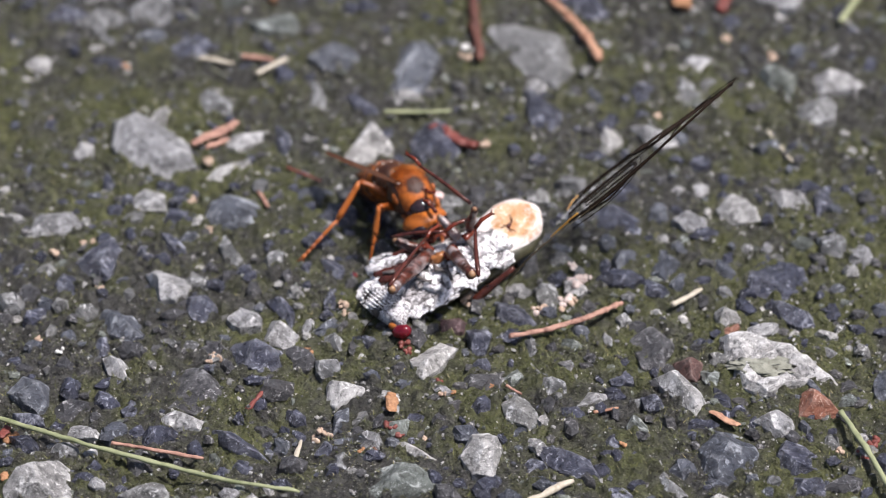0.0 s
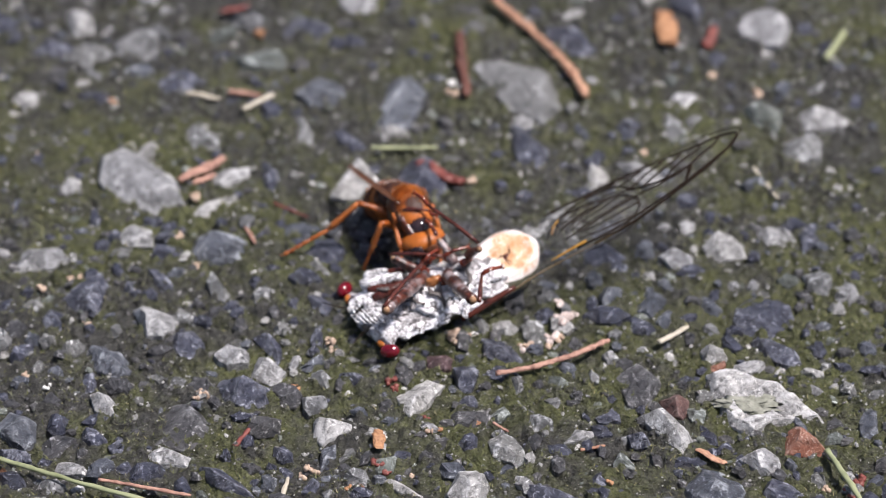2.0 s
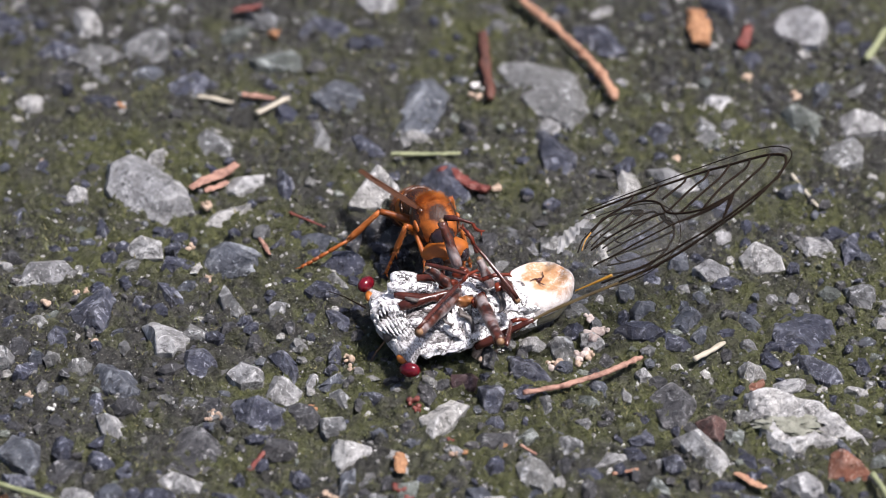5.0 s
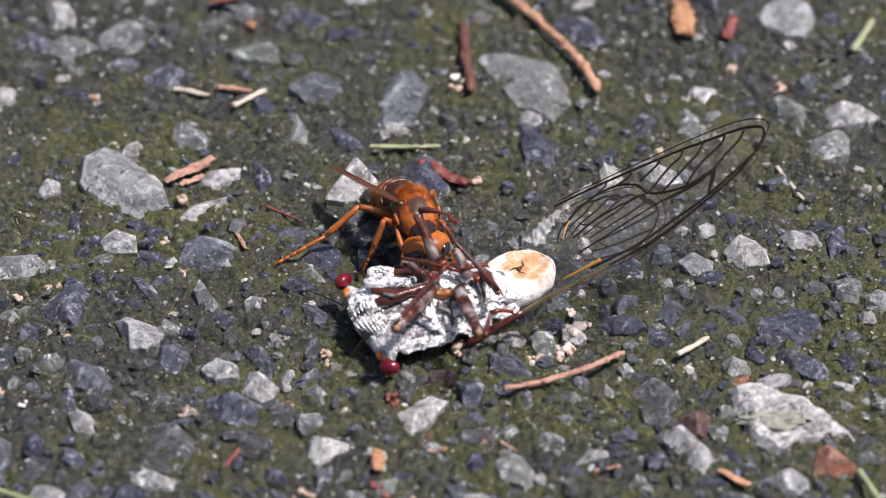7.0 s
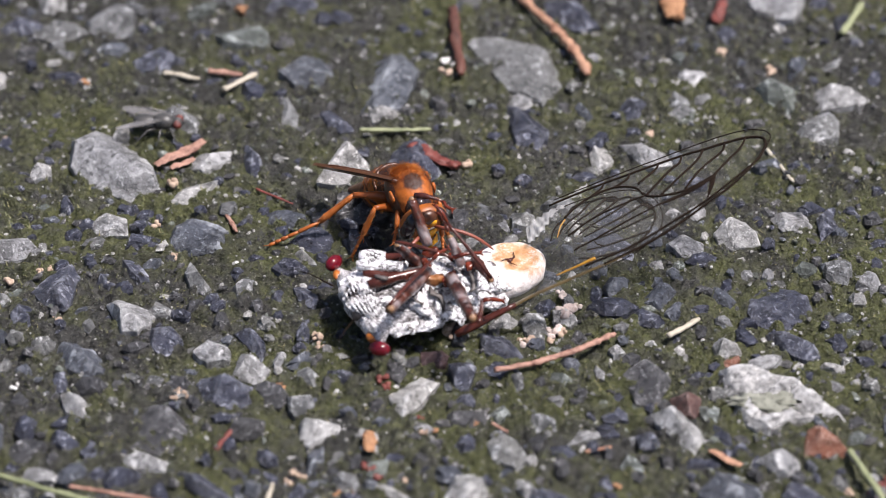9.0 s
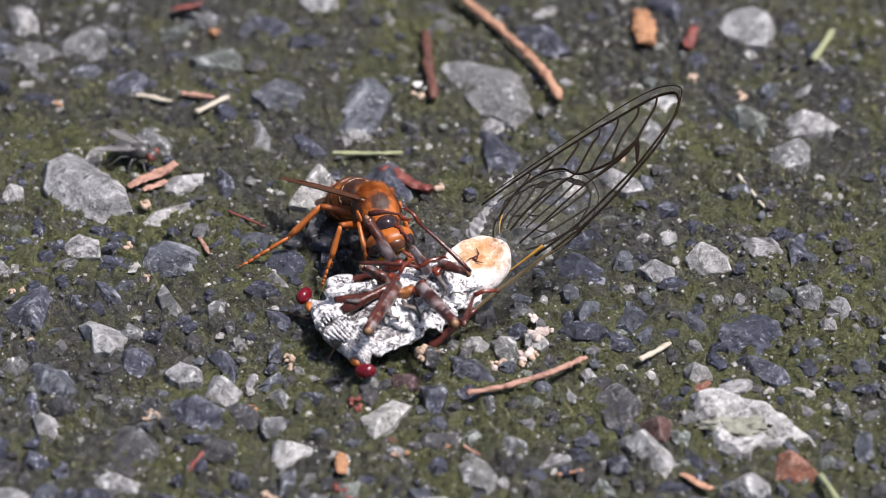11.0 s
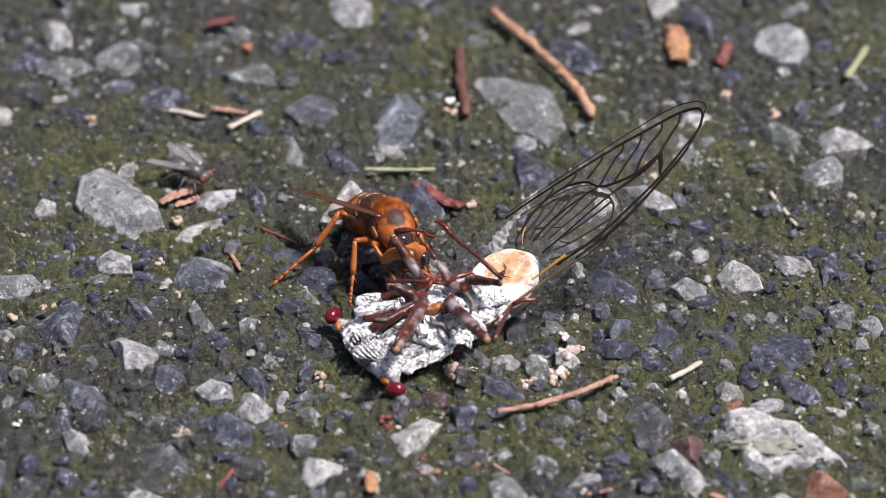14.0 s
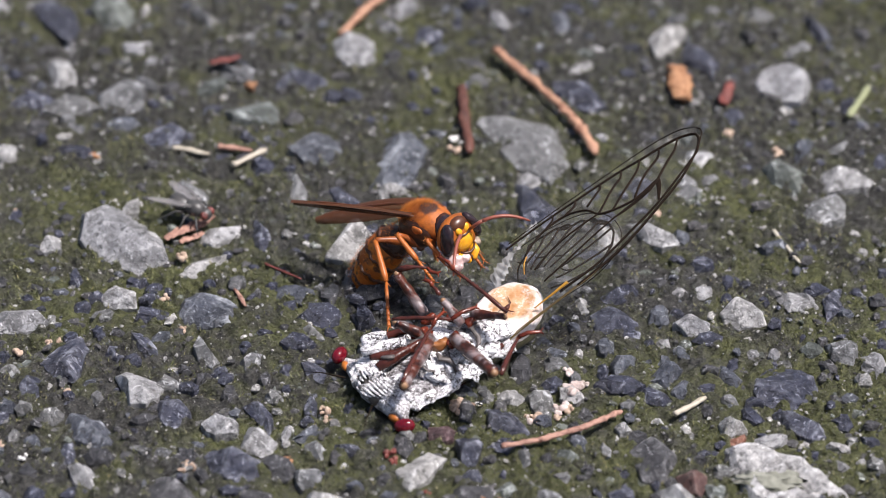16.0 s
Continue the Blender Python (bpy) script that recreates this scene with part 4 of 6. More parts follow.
        bmesh.ops.subdivide_edges(bm, edges=bm.edges, cuts=1, use_grid_fill=True)
        rough(bm, 1.1, 0.2)
        part("folded_thigh", soft(bm), mat, cicada, label)
    # raised dark strips that stand in for shade in the gaps between the lobes
    for (x, y), (u, w), r in (((-9.5, 1.9), (-5.2, 3.0), 0.3), ((-9.2, -1.7), (-6.2, -4.4), 0.34), ((-5.0, -2.7), (-3.6, -5.2), 0.4), ((-2.0, -2.8), (-1.4, -4.9), 0.36), ((1.7, -1.0), (0.3, -3.9), 0.3), ((-4.7, 2.9), (-2.2, 4.8), 0.34), ((-7.2, 3.3), (-8.6, 5.0), 0.4), ((2.6, 0.7), (0.5, 2.5), 0.3), ((-7.4, -0.4), (-4.6, 0.9), 0.42), ((-10.6, 0.2), (-9.2, -0.6), 0.4)):
        bm = bmesh.new()
        line = []
        for k in range(7):
            f = k / 6
            a, b = x + (u - x) * f + 0.3 * math.sin(9 * f + x), y + (w - y) * f + 0.25 * math.sin(7 * f + y)
            half = float(np.interp(a, (-11, -6, 0, 5), (5.3, 6.0, 5.1, 3.6)))
            line.append((a, b, 2.75 * max(0.0, 1 - (b / half) ** 2) ** 0.8 + 0.75))
        tube(bm, line, [r * (0.25 + 0.9 * math.sin(math.pi * (0.08 + 0.84 * k / 6))) for k in range(7)], 8, 0.6)
        rough(bm, 0.6, 0.2)
        part("skin_gap", soft(bm), SKIN_GAP_DARK, cicada)
    for x, y, z, r in ((-3.7, -1.7, 3.3, 1.15), (-4.3, 1.5, 3.2, 1.1), (-1.9, -2.2, 3.4, 1.1), (-2.2, 3.2, 3.5, 0.95), (1.7, -0.6, 3.6, 1.05), (0.2, 1.2, 3.5, 0.95)):
        bm = bmesh.new()
        ball(bm, (x, y, z - 0.2), (1.2 * r, 0.56 * r, 0.6 * r), (0, 0, dice.uniform(-60, 60)), 14, 18)
        rough(bm, 0.8, 0.5)
        part("hip", soft(bm), HIP if r > 1.12 else LEG_BROWN, cicada)
    bm = bmesh.new()
    ball(bm, (7.0, 0.6, 0.5), (5.3, 4.1, 2.6), (0, -3, 16), 28, 40)
    for v in bm.verts:
        p = v.co / MM
        dip = max(0.0, 1 - ((p.x - 7.6) ** 2 / 12 + (p.y - 0.7) ** 2 / 8))
        if p.z > 0:
            v.co.z -= MM * 1.0 * dip ** 0.5
    rough(bm, 2.0, 0.25)
    belly = part("abdomen", soft(bm), BELLY, cicada, "blunt tan abdomen with a white powdered rim")
    bm = bmesh.new()
    for a, r in ((0.5, 1.0), (2.7, 0.8), (4.4, 0.9)):
        tube(bm, [(7.2, 0.4, 2.25), (7.2 + 0.8 * r * math.cos(a), 0.4 + 0.7 * r * math.sin(a), 2.3), (7.2 + 1.7 * r * math.cos(a + 0.5), 0.4 + 1.6 * r * math.sin(a + 0.5), 2.4)], (0.15, 0.1, 0.03), 5)
    ball(bm, (7.2, 0.4, 2.2), (0.5, 0.3, 0.25), (0, 0, 30), 6, 10)
    part("belly_crack", soft(bm), LEG_DARK, belly, "dark star-shaped crack in the belly")
    return belly


def rough_leg(bm):
    bmesh.ops.subdivide_edges(bm, edges=bm.edges, cuts=1, use_grid_fill=True)
    rough(bm, 0.8, 0.16)
    return soft(bm)


def cicada_leg(name, joints, radii, coat=LEG_GREY):
    hip, knee, shin, ankle, toe = joints
    radii = [0.96 * r for r in radii]
    bm = bmesh.new()
    limb(bm, hip, knee, 0.85 * radii[0], 0.8 * radii[1])
    thigh = part(name, rough_leg(bm), coat, cicada, "brown thigh with patches of white powder" if coat is LEG_GREY else "white powdered thigh")
    bm = bmesh.new()
    ball(bm, knee, (radii[1] * 0.56,) * 3, (0, 0, 0), 8, 10)
    part("knee", soft(bm), JOINT_TAN, thigh)
    bm = bmesh.new()
    limb(bm, shin, ankle, 0.72 * radii[2], 0.66 * radii[3], 0.6 * radii[3], 0.25)
    part("shin", soft(bm), LEG_DARK, thigh, "thin dark shin")
    a, b = Vector(ankle), Vector(toe)
    side = (b - a).orthogonal().normalized() * 0.25
    bm = bmesh.new()
    tube(bm, [a, a.lerp(b, 0.45) + side, b, b + (b - a).normalized() * 0.35 - side * 1.6], (radii[3] * 0.8, radii[4], radii[4] * 0.8, 0.05), 7)
    tube(bm, [b, b + (b - a).normalized() * 0.45 + side * 1.6], (radii[4] * 0.6, 0.04), 5)
    part("foot", soft(bm), LEG_BROWN, thigh, "red-brown clawed foot")
    return thigh


# wing plan: hind edge by the way along the wing
WING_LONG, WING_WIDE = 50.0, 13.4


def hind_edge(s):
    at = (0, 0.08, 0.2, 0.34, 0.42, 0.57, 0.7, 0.82, 0.9, 0.95, 0.985, 1.0)
    wide = (0.06, 0.2, 0.6, 1.0, 1.03, 0.9, 0.8, 0.68, 0.55, 0.46, 0.34, 0.2)
    return float(np.interp(s, at, wide)) * WING_WIDE


def front_edge(s):
    return -3.3 * math.sin(math.pi * s) ** 0.8 + 2.6 * (max(0.0, s - 0.8) * 5) ** 2


def wing_point(s, c):
    """A place on the forewing: s along it, c from the front to the hind edge, with a slight camber."""
    f, h = front_edge(s), hind_edge(s)
    return (WING_LONG * s, f + (h - f) * c, 1.0 * math.sin(math.pi * c) * math.sin(math.pi * min(1, s * 1.1)) + 0.25 * math.sin(9 * s + 4 * c) - 12.0 * max(0.0, 0.45 - s) * min(1.0, 2.0 * c))


def wing_sheet(bm, point, n=26, k=10):
    grid = [[bm.verts.new(Vector(point(0.02 + 0.98 * i / n, j / k)) * MM) for j in range(k + 1)] for i in range(n + 1)]
    for i in range(n):
        for j in range(k):
            bm.faces.new((grid[i][j], grid[i + 1][j], grid[i + 1][j + 1], grid[i][j + 1]))


def lift(x, y):
    """A place on the forewing from millimetres along and across it."""
    s = x / WING_LONG
    f, h = front_edge(min(s, 1.0)), hind_edge(min(s, 1.0))
    c = min(1.0, max(0.0, (y - f) / max(0.5, h - f)))
    return (x, y, wing_point(s, c)[2])


def curve(points, n=6):
    """A smooth line through the points."""
    p = [Vector(points[0])] + [Vector(q) for q in points] + [Vector(points[-1])]
    line = []
    for i in range(1, len(p) - 2):
        for k in range(n):
            u = k / n
            line.append(0.5 * (2 * p[i] + (p[i + 1] - p[i - 1]) * u + (2 * p[i - 1] - 5 * p[i] + 4 * p[i + 1] - p[i + 2]) * u * u + (3 * p[i] - p[i - 1] - 3 * p[i + 1] + p[i + 2]) * u ** 3))
    return line + [p[-1]]


def vein(points, thick, thin=None, drop=0.0, n=6):
    """A vein along a line of places on the wing, from thick to thin."""
    thin = thick if thin is None else thin
    bm = bmesh.new()
    line = curve(points, n)
    tube(bm, [Vector(lift(*q)) - Vector((0, 0, drop)) for q in line], [thick + (thin - thick) * i / (len(line) - 1) for i in range(len(line))], 6)
    return soft(bm)


def smudge(points, widths, drop=0.0):
    """A dark patch in the membrane: a thin leaf along a line."""
    bm = bmesh.new()
    at = np.linspace(0, 1, len(points))
    line = curve(points, 6)
    tube(bm, [Vector(lift(*q)) - Vector((0, 0, drop)) for q in line], [float(np.interp(k / (len(line) - 1), at, widths)) for k in range(len(line))], 8, 0.16)
    return soft(bm)


def make_wings():
    bm = bmesh.new()
    wing_sheet(bm, wing_point, 40, 12)
    wing = part("forewing", soft(bm), MEMBRANE, cicada, "clear spread forewing with dark veins")
    part("front_vein", vein([(24.0, -2.6), (29.4, -3.3), (33.4, -3.5), (38.0, -3.2), (42.5, -2.6), (46.0, -1.2), (48.4, 0.4)], 0.2, 0.13), VEIN, wing, "dark front vein")
    part("front_band", smudge([(9.5, 0.9), (12.5, 0.3), (17.6, -1.2), (24.6, -2.7), (29.0, -3.2)], (0.3, 0.52, 0.46, 0.3, 0.14)), VEIN_GOLD, wing, "thick olive-tan front edge near the root")
    part("rim", vein([(48.4, 0.4), (49.6, 1.6), (49.7, 3.3), (48.2, 5.3), (45.5, 7.0), (41.9, 8.5), (38.0, 9.8), (34.2, 10.9), (31.0, 11.7), (27.8, 12.4), (23.9, 13.3)], 0.08, 0.06), VEIN, wing, "thin dark outer rim")
    for points, thick, thin in (
        ([(46.9, -0.8), (48.5, 0.8), (48.8, 2.8), (47.3, 4.5), (44.9, 5.75), (42.3, 6.75), (39.8, 7.85), (36.7, 8.9), (33.3, 9.9), (30.4, 10.8), (27.0, 11.7), (23.0, 12.6)], 0.19, 0.13),
        ([(47.3, 4.5), (45.9, 3.2), (44.1, 2.2), (41.1, 0.5)], 0.15, 0.16),
        ([(44.9, 5.7), (43.8, 4.4), (40.6, 3.0), (37.3, 0.8)], 0.15, 0.15),
        ([(42.3, 6.7), (40.6, 5.0), (37.4, 3.3), (34.5, 2.0)], 0.15, 0.14),
        ([(39.8, 7.8), (38.9, 6.5), (37.5, 5.9), (34.6, 4.1), (33.0, 3.3)], 0.15, 0.14),
        ([(36.8, 8.8), (36.2, 7.8), (33.2, 6.3)], 0.16, 0.14),
        ([(33.3, 9.9), (32.5, 8.8), (30.5, 8.4)], 0.16, 0.14),
        ([(30.0, 10.9), (29.3, 9.8), (27.0, 9.0)], 0.13, 0.11),
        ([(41.1, 0.5), (37.3, 0.6), (34.5, 1.9), (33.0, 3.4), (32.6, 5.9), (30.5, 8.5), (27.0, 9.1), (23.5, 8.0)], 0.16, 0.14),
        ([(47.0, -0.9), (44.7, -1.5), (41.3, -2.2), (38.1, -2.6), (34.0, -2.6), (28.0, -2.4), (22.0, -1.2)], 0.13, 0.16),
        ([(34.0, 0.8), (30.0, 1.2), (25.0, 1.6), (22.0, 2.0)], 0.11, 0.12),
        ([(33.0, 3.4), (29.0, 4.4), (25.5, 4.8), (22.5, 4.6)], 0.11, 0.12),
    ):
        part("vein", vein(points, thick, thin), VEIN, wing)
    for points, widths, drop in (
        ([(33.4, 0.9), (35.2, 0.5), (37.2, 0.2), (39.2, 0.2), (41.2, 0.5)], (0.15, 0.45, 0.5, 0.62, 0.25), 0.0),
        ([(41.0, 0.5), (40.2, -0.8), (38.8, -2.3)], (0.4, 0.34, 0.16), 0.0),
        ([(29.0, 8.3), (29.7, 7.3), (30.3, 6.5)], (0.15, 0.6, 0.2), 0.9),
        ([(32.0, 4.6), (32.5, 3.2), (32.8, 1.6)], (0.15, 0.5, 0.15), 0.9),
    ):
        part("dark_spot", smudge(points, widths, drop), VEIN, wing, "dark smoky wing spot")
    gold = plain("orange_gold_vein", (0.24, 0.1, 0.012), (0.48, 0.25, 0.03), 1.0, 0.35)
    part("gold_vein", vein([(18.6, 0.3), (20.2, -0.2), (22.0, -0.7), (23.6, -1.0)], 0.07, 0.22), gold, wing, "orange-gold vein near the root")
    part("gold_vein", vein([(21.4, 5.8), (22.3, 6.8), (23.4, 7.6)], 0.07, 0.1), gold, wing, "thin orange-gold vein near the root")

    # the hindwing: clear, shorter, scalloped cells inside a plain margin
    hub = Vector((16.5, 4.4))
    edge = curve([(19.5, 11.6), (23.5, 12.2), (26.5, 11.4), (29.3, 10.0), (31.9, 7.8), (33.3, 5.1), (33.8, 2.3), (33.3, 0.0), (32.0, -1.6), (29.1, -2.6), (25.4, -2.4), (21.0, -1.0)], 4)
    bm = bmesh.new()
    rows = [[bm.verts.new((Vector(lift(*hub.lerp(q, u))) - Vector((0, 0, 0.9))) * MM) for u in (0.25, 0.4, 0.6, 0.8, 1.0)] for q in edge]
    for a, b in zip(rows, rows[1:]):
        for j in range(4):
            bm.faces.new((a[j], b[j], b[j + 1], a[j + 1]))
    part("hindwing", soft(bm), MEMBRANE, wing, "small clear hindwing under the forewing")
    part("hindwing_vein", vein([tuple(q) for q in edge[4::3]], 0.07, 0.06, 0.9, 3), VEIN, wing)
    nodes = [(25.2, 10.6), (27.4, 9.6), (29.2, 8.4), (30.2, 6.7), (31.7, 5.3), (32.4, 3.3), (32.7, 0.9), (31.0, -1.0), (28.0, -1.9)]
    for a, b in zip(nodes, nodes[1:]):
        mid = (0.5 * (a[0] + b[0]) + 0.45, 0.5 * (a[1] + b[1]) + 0.12)
        part("hindwing_vein", vein([a, mid, b], 0.15, 0.15, 0.9, 4), VEIN, wing)
    for k, (x, y) in enumerate(nodes):
        p = Vector((x, y))
        q = p.lerp(hub, 0.38) + Vector((0.0, 0.4 - 0.1 * k))
        part("hindwing_vein", vein([tuple(p), tuple(p.lerp(hub, 0.18) + Vector((0.1, -0.25))), tuple(q), tuple(p.lerp(hub, 0.52))], 0.15, 0.1, 0.9, 4), VEIN, wing)
        if k % 2:
            part("hindwing_vein", vein([tuple(q), tuple(q + Vector((-0.6, 0.9))), tuple(q + Vector((-0.7, 1.6)))], 0.1, 0.09, 0.9, 3), VEIN, wing)
    # folded white lobe at the hind root
    bm = bmesh.new()
    dice = random.Random(3)
    cols, rowsn = 36, 7
    grid = []
    for i in range(cols + 1):
        s = i / cols
        mid = Vector((18.6 + 9.6 * s, 12.9 - 2.6 * (1 - s) ** 1.6, -0.3))
        grid.append([bm.verts.new((mid + Vector((0.12 * (j - 3), (j - 3) * (0.42 - 0.32 * s) * (1 + 0.3 * math.sin(9 * s) + dice.uniform(-0.2, 0.2)), 0.14 * math.sin(1.7 * i + 0.9 * j + 3 * s) + dice.uniform(-0.22, 0.22)))) * MM) for j in range(rowsn)])
    for i in range(cols):
        for j in range(rowsn - 1):
            bm.faces.new((grid[i][j], grid[i + 1][j], grid[i + 1][j + 1], grid[i][j + 1]))
    part("crumpled_lobe", soft(bm), CRUMPLED, wing, "crumpled white membrane at the wing root")
    bm = bmesh.new()
    limb(bm, (4.5, 0.6, 0.0), (12.5, -0.6, 0.1), 0.6, 0.42, 0.3)
    part("wing_root", soft(bm), LEG_DARK, wing, "dark hard wing root")
    return wing


belly = make_cicada_body()
wing = make_wings()

# legs of the cicada: joints in its own space (mm)
cicada_leg("fore_leg", ((-4.0, 0.0, 3.2), (-12.6, -9.2, 6.2), (-12.8, -9.2, 6.8), (-4.2, -2.0, 6.6), (-2.0, -0.9, 6.8)), (1.15, 0.95, 0.42, 0.36, 0.25))
cicada_leg("fore_leg", ((-4.4, 1.2, 3.2), (-7.0, 2.7, 5.6), (-7.5, 2.3, 6.6), (-1.8, -2.3, 6.4), (1.6, -2.5, 6.6)), (0.9, 0.8, 0.42, 0.36, 0.28))
cicada_leg("middle_leg", ((-2.5, 3.5, 4.0), (-3.5, 7.4, 8.5), (-3.2, 7.5, 9.0), (-0.2, 5.3, 9.0), (0.2, 3.6, 9.0)), (0.85, 0.8, 0.6, 0.3, 0.26), LEG_WHITE)
leg_near = cicada_leg("middle_leg", ((-1.9, -2.2, 3.6), (-2.4, -12.9, 5.0), (-1.7, -13.3, 4.6), (4.0, -7.9, 4.0), (6.6, -8.8, 4.0)), (1.05, 0.95, 0.5, 0.4, 0.3))
leg_long = cicada_leg("hind_leg", ((2.0, -0.3, 4.0), (4.1, -5.0, 5.4), (4.2, -5.5, 6.2), (1.7, 2.1, 9.6), (1.2, 4.2, 10.6)), (0.8, 0.6, 0.42, 0.36, 0.26))
cicada_leg("hind_leg", ((0.1, -1.0, 3.8), (-0.8, 1.3, 6.6), (-0.9, 1.8, 7.2), (-0.9, 3.4, 7.6), (-1.1, 4.6, 8.0)), (0.8, 0.7, 0.45, 0.35, 0.3), LEG_WHITE)


# ---- the hornet ----
HORN_DARK = plain("dark_brown_hornet_cuticle", (0.03, 0.012, 0.006), (0.09, 0.03, 0.012), 0.8, 0.35, 0.04)
HORN_BLACK = plain("black_brown_hornet_cuticle", (0.008, 0.004, 0.003), (0.05, 0.018, 0.008), 1.0, 0.35, 0.06)
HORN_YELLOW = plain("yellow_hornet_face", (0.7, 0.3, 0.012), (0.82, 0.4, 0.02), 0.7, 0.38, 0.03)
HORN_EYE = plain("black_brown_hornet_eye", (0.012, 0.008, 0.012), (0.03, 0.018, 0.02), 0.4, 0.1, 0.003)
HORN_LEG = plain("orange_hornet_leg", (0.2, 0.045, 0.009), (0.44, 0.125, 0.022), 1.4, 0.42, 0.05)
HORN_THIGH = plain("red_brown_hornet_thigh", (0.07, 0.018, 0.006), (0.32, 0.08, 0.012), 2.0, 0.42, 0.05)
HORN_FEELER = plain("red_brown_feeler", (0.17, 0.045, 0.03), (0.27, 0.08, 0.05), 0.5, 0.4, 0.03)
HORN_WING = membrane_material("smoky_brown_wing", (0.08, 0.028, 0.01), 0.15, 0.3)
FUZZ = plain("orange_fuzz", (0.28, 0.065, 0.01), (0.56, 0.19, 0.03), 1.4, 0.6)
MEAT = plain("chewed_pinkish_meat", (0.4, 0.26, 0.24), (0.62, 0.48, 0.46), 0.6, 0.3, 0.1)


def tergite_material():
    """Orange ring with a darker, wavy hind band and small dark side spots."""
    m, t, s = material("banded_hornet_abdomen")
    colour = mixed(t, step(t, grain(t, 2.2, 3.0), 0.42, 0.58), (0.4, 0.095, 0.006), (0.6, 0.19, 0.012))
    colour = mixed(t, step(t, grain(t, 1.3, 2.0, 0.5, 0.6), 0.57, 0.64), colour, (0.09, 0.03, 0.008))
    t.links.new(colour, s.inputs["Base Color"])
    s.inputs["Roughness"].default_value = 0.5
    relief(t, s, grain(t, 0.3, 2.0), 0.03)
    return m


def thorax_material():
    """Red-orange cuticle with a dark brown shield behind the head and dark mottling."""
    m, t, s = material("red_orange_furry_thorax")
    coords = t.nodes.new("ShaderNodeTexCoord")
    away = node(t, "ShaderNodeVectorMath")
    away.operation = "DISTANCE"
    away.inputs[1].default_value = (1.3 * MM, 0.0, 2.6 * MM)
    t.links.new(coords.outputs["Object"], away.inputs[0])
    reach = node(t, "ShaderNodeMath")
    reach.operation = "MULTIPLY_ADD"
    reach.inputs[1].default_value = 1.0 / (1.3 * MM)
    t.links.new(away.outputs["Value"], reach.inputs[0])
    t.links.new(grain(t, 0.9, 4.0, 0.7), reach.inputs[2])
    red = mixed(t, step(t, grain(t, 1.5, 4.0, 0.7), 0.4, 0.6), (0.16, 0.04, 0.006), (0.44, 0.115, 0.011))
    t.links.new(mixed(t, step(t, reach.outputs[0], 1.35, 1.6), (0.045, 0.016, 0.008), red), s.inputs["Base Color"])
    s.inputs["Roughness"].default_value = 0.6
    relief(t, s, grain(t, 0.5, 4.0), 0.08)
    return m


hornet = empty("hornet", "orange-brown hornet with a yellow face feeding on the cicada", "hornet")


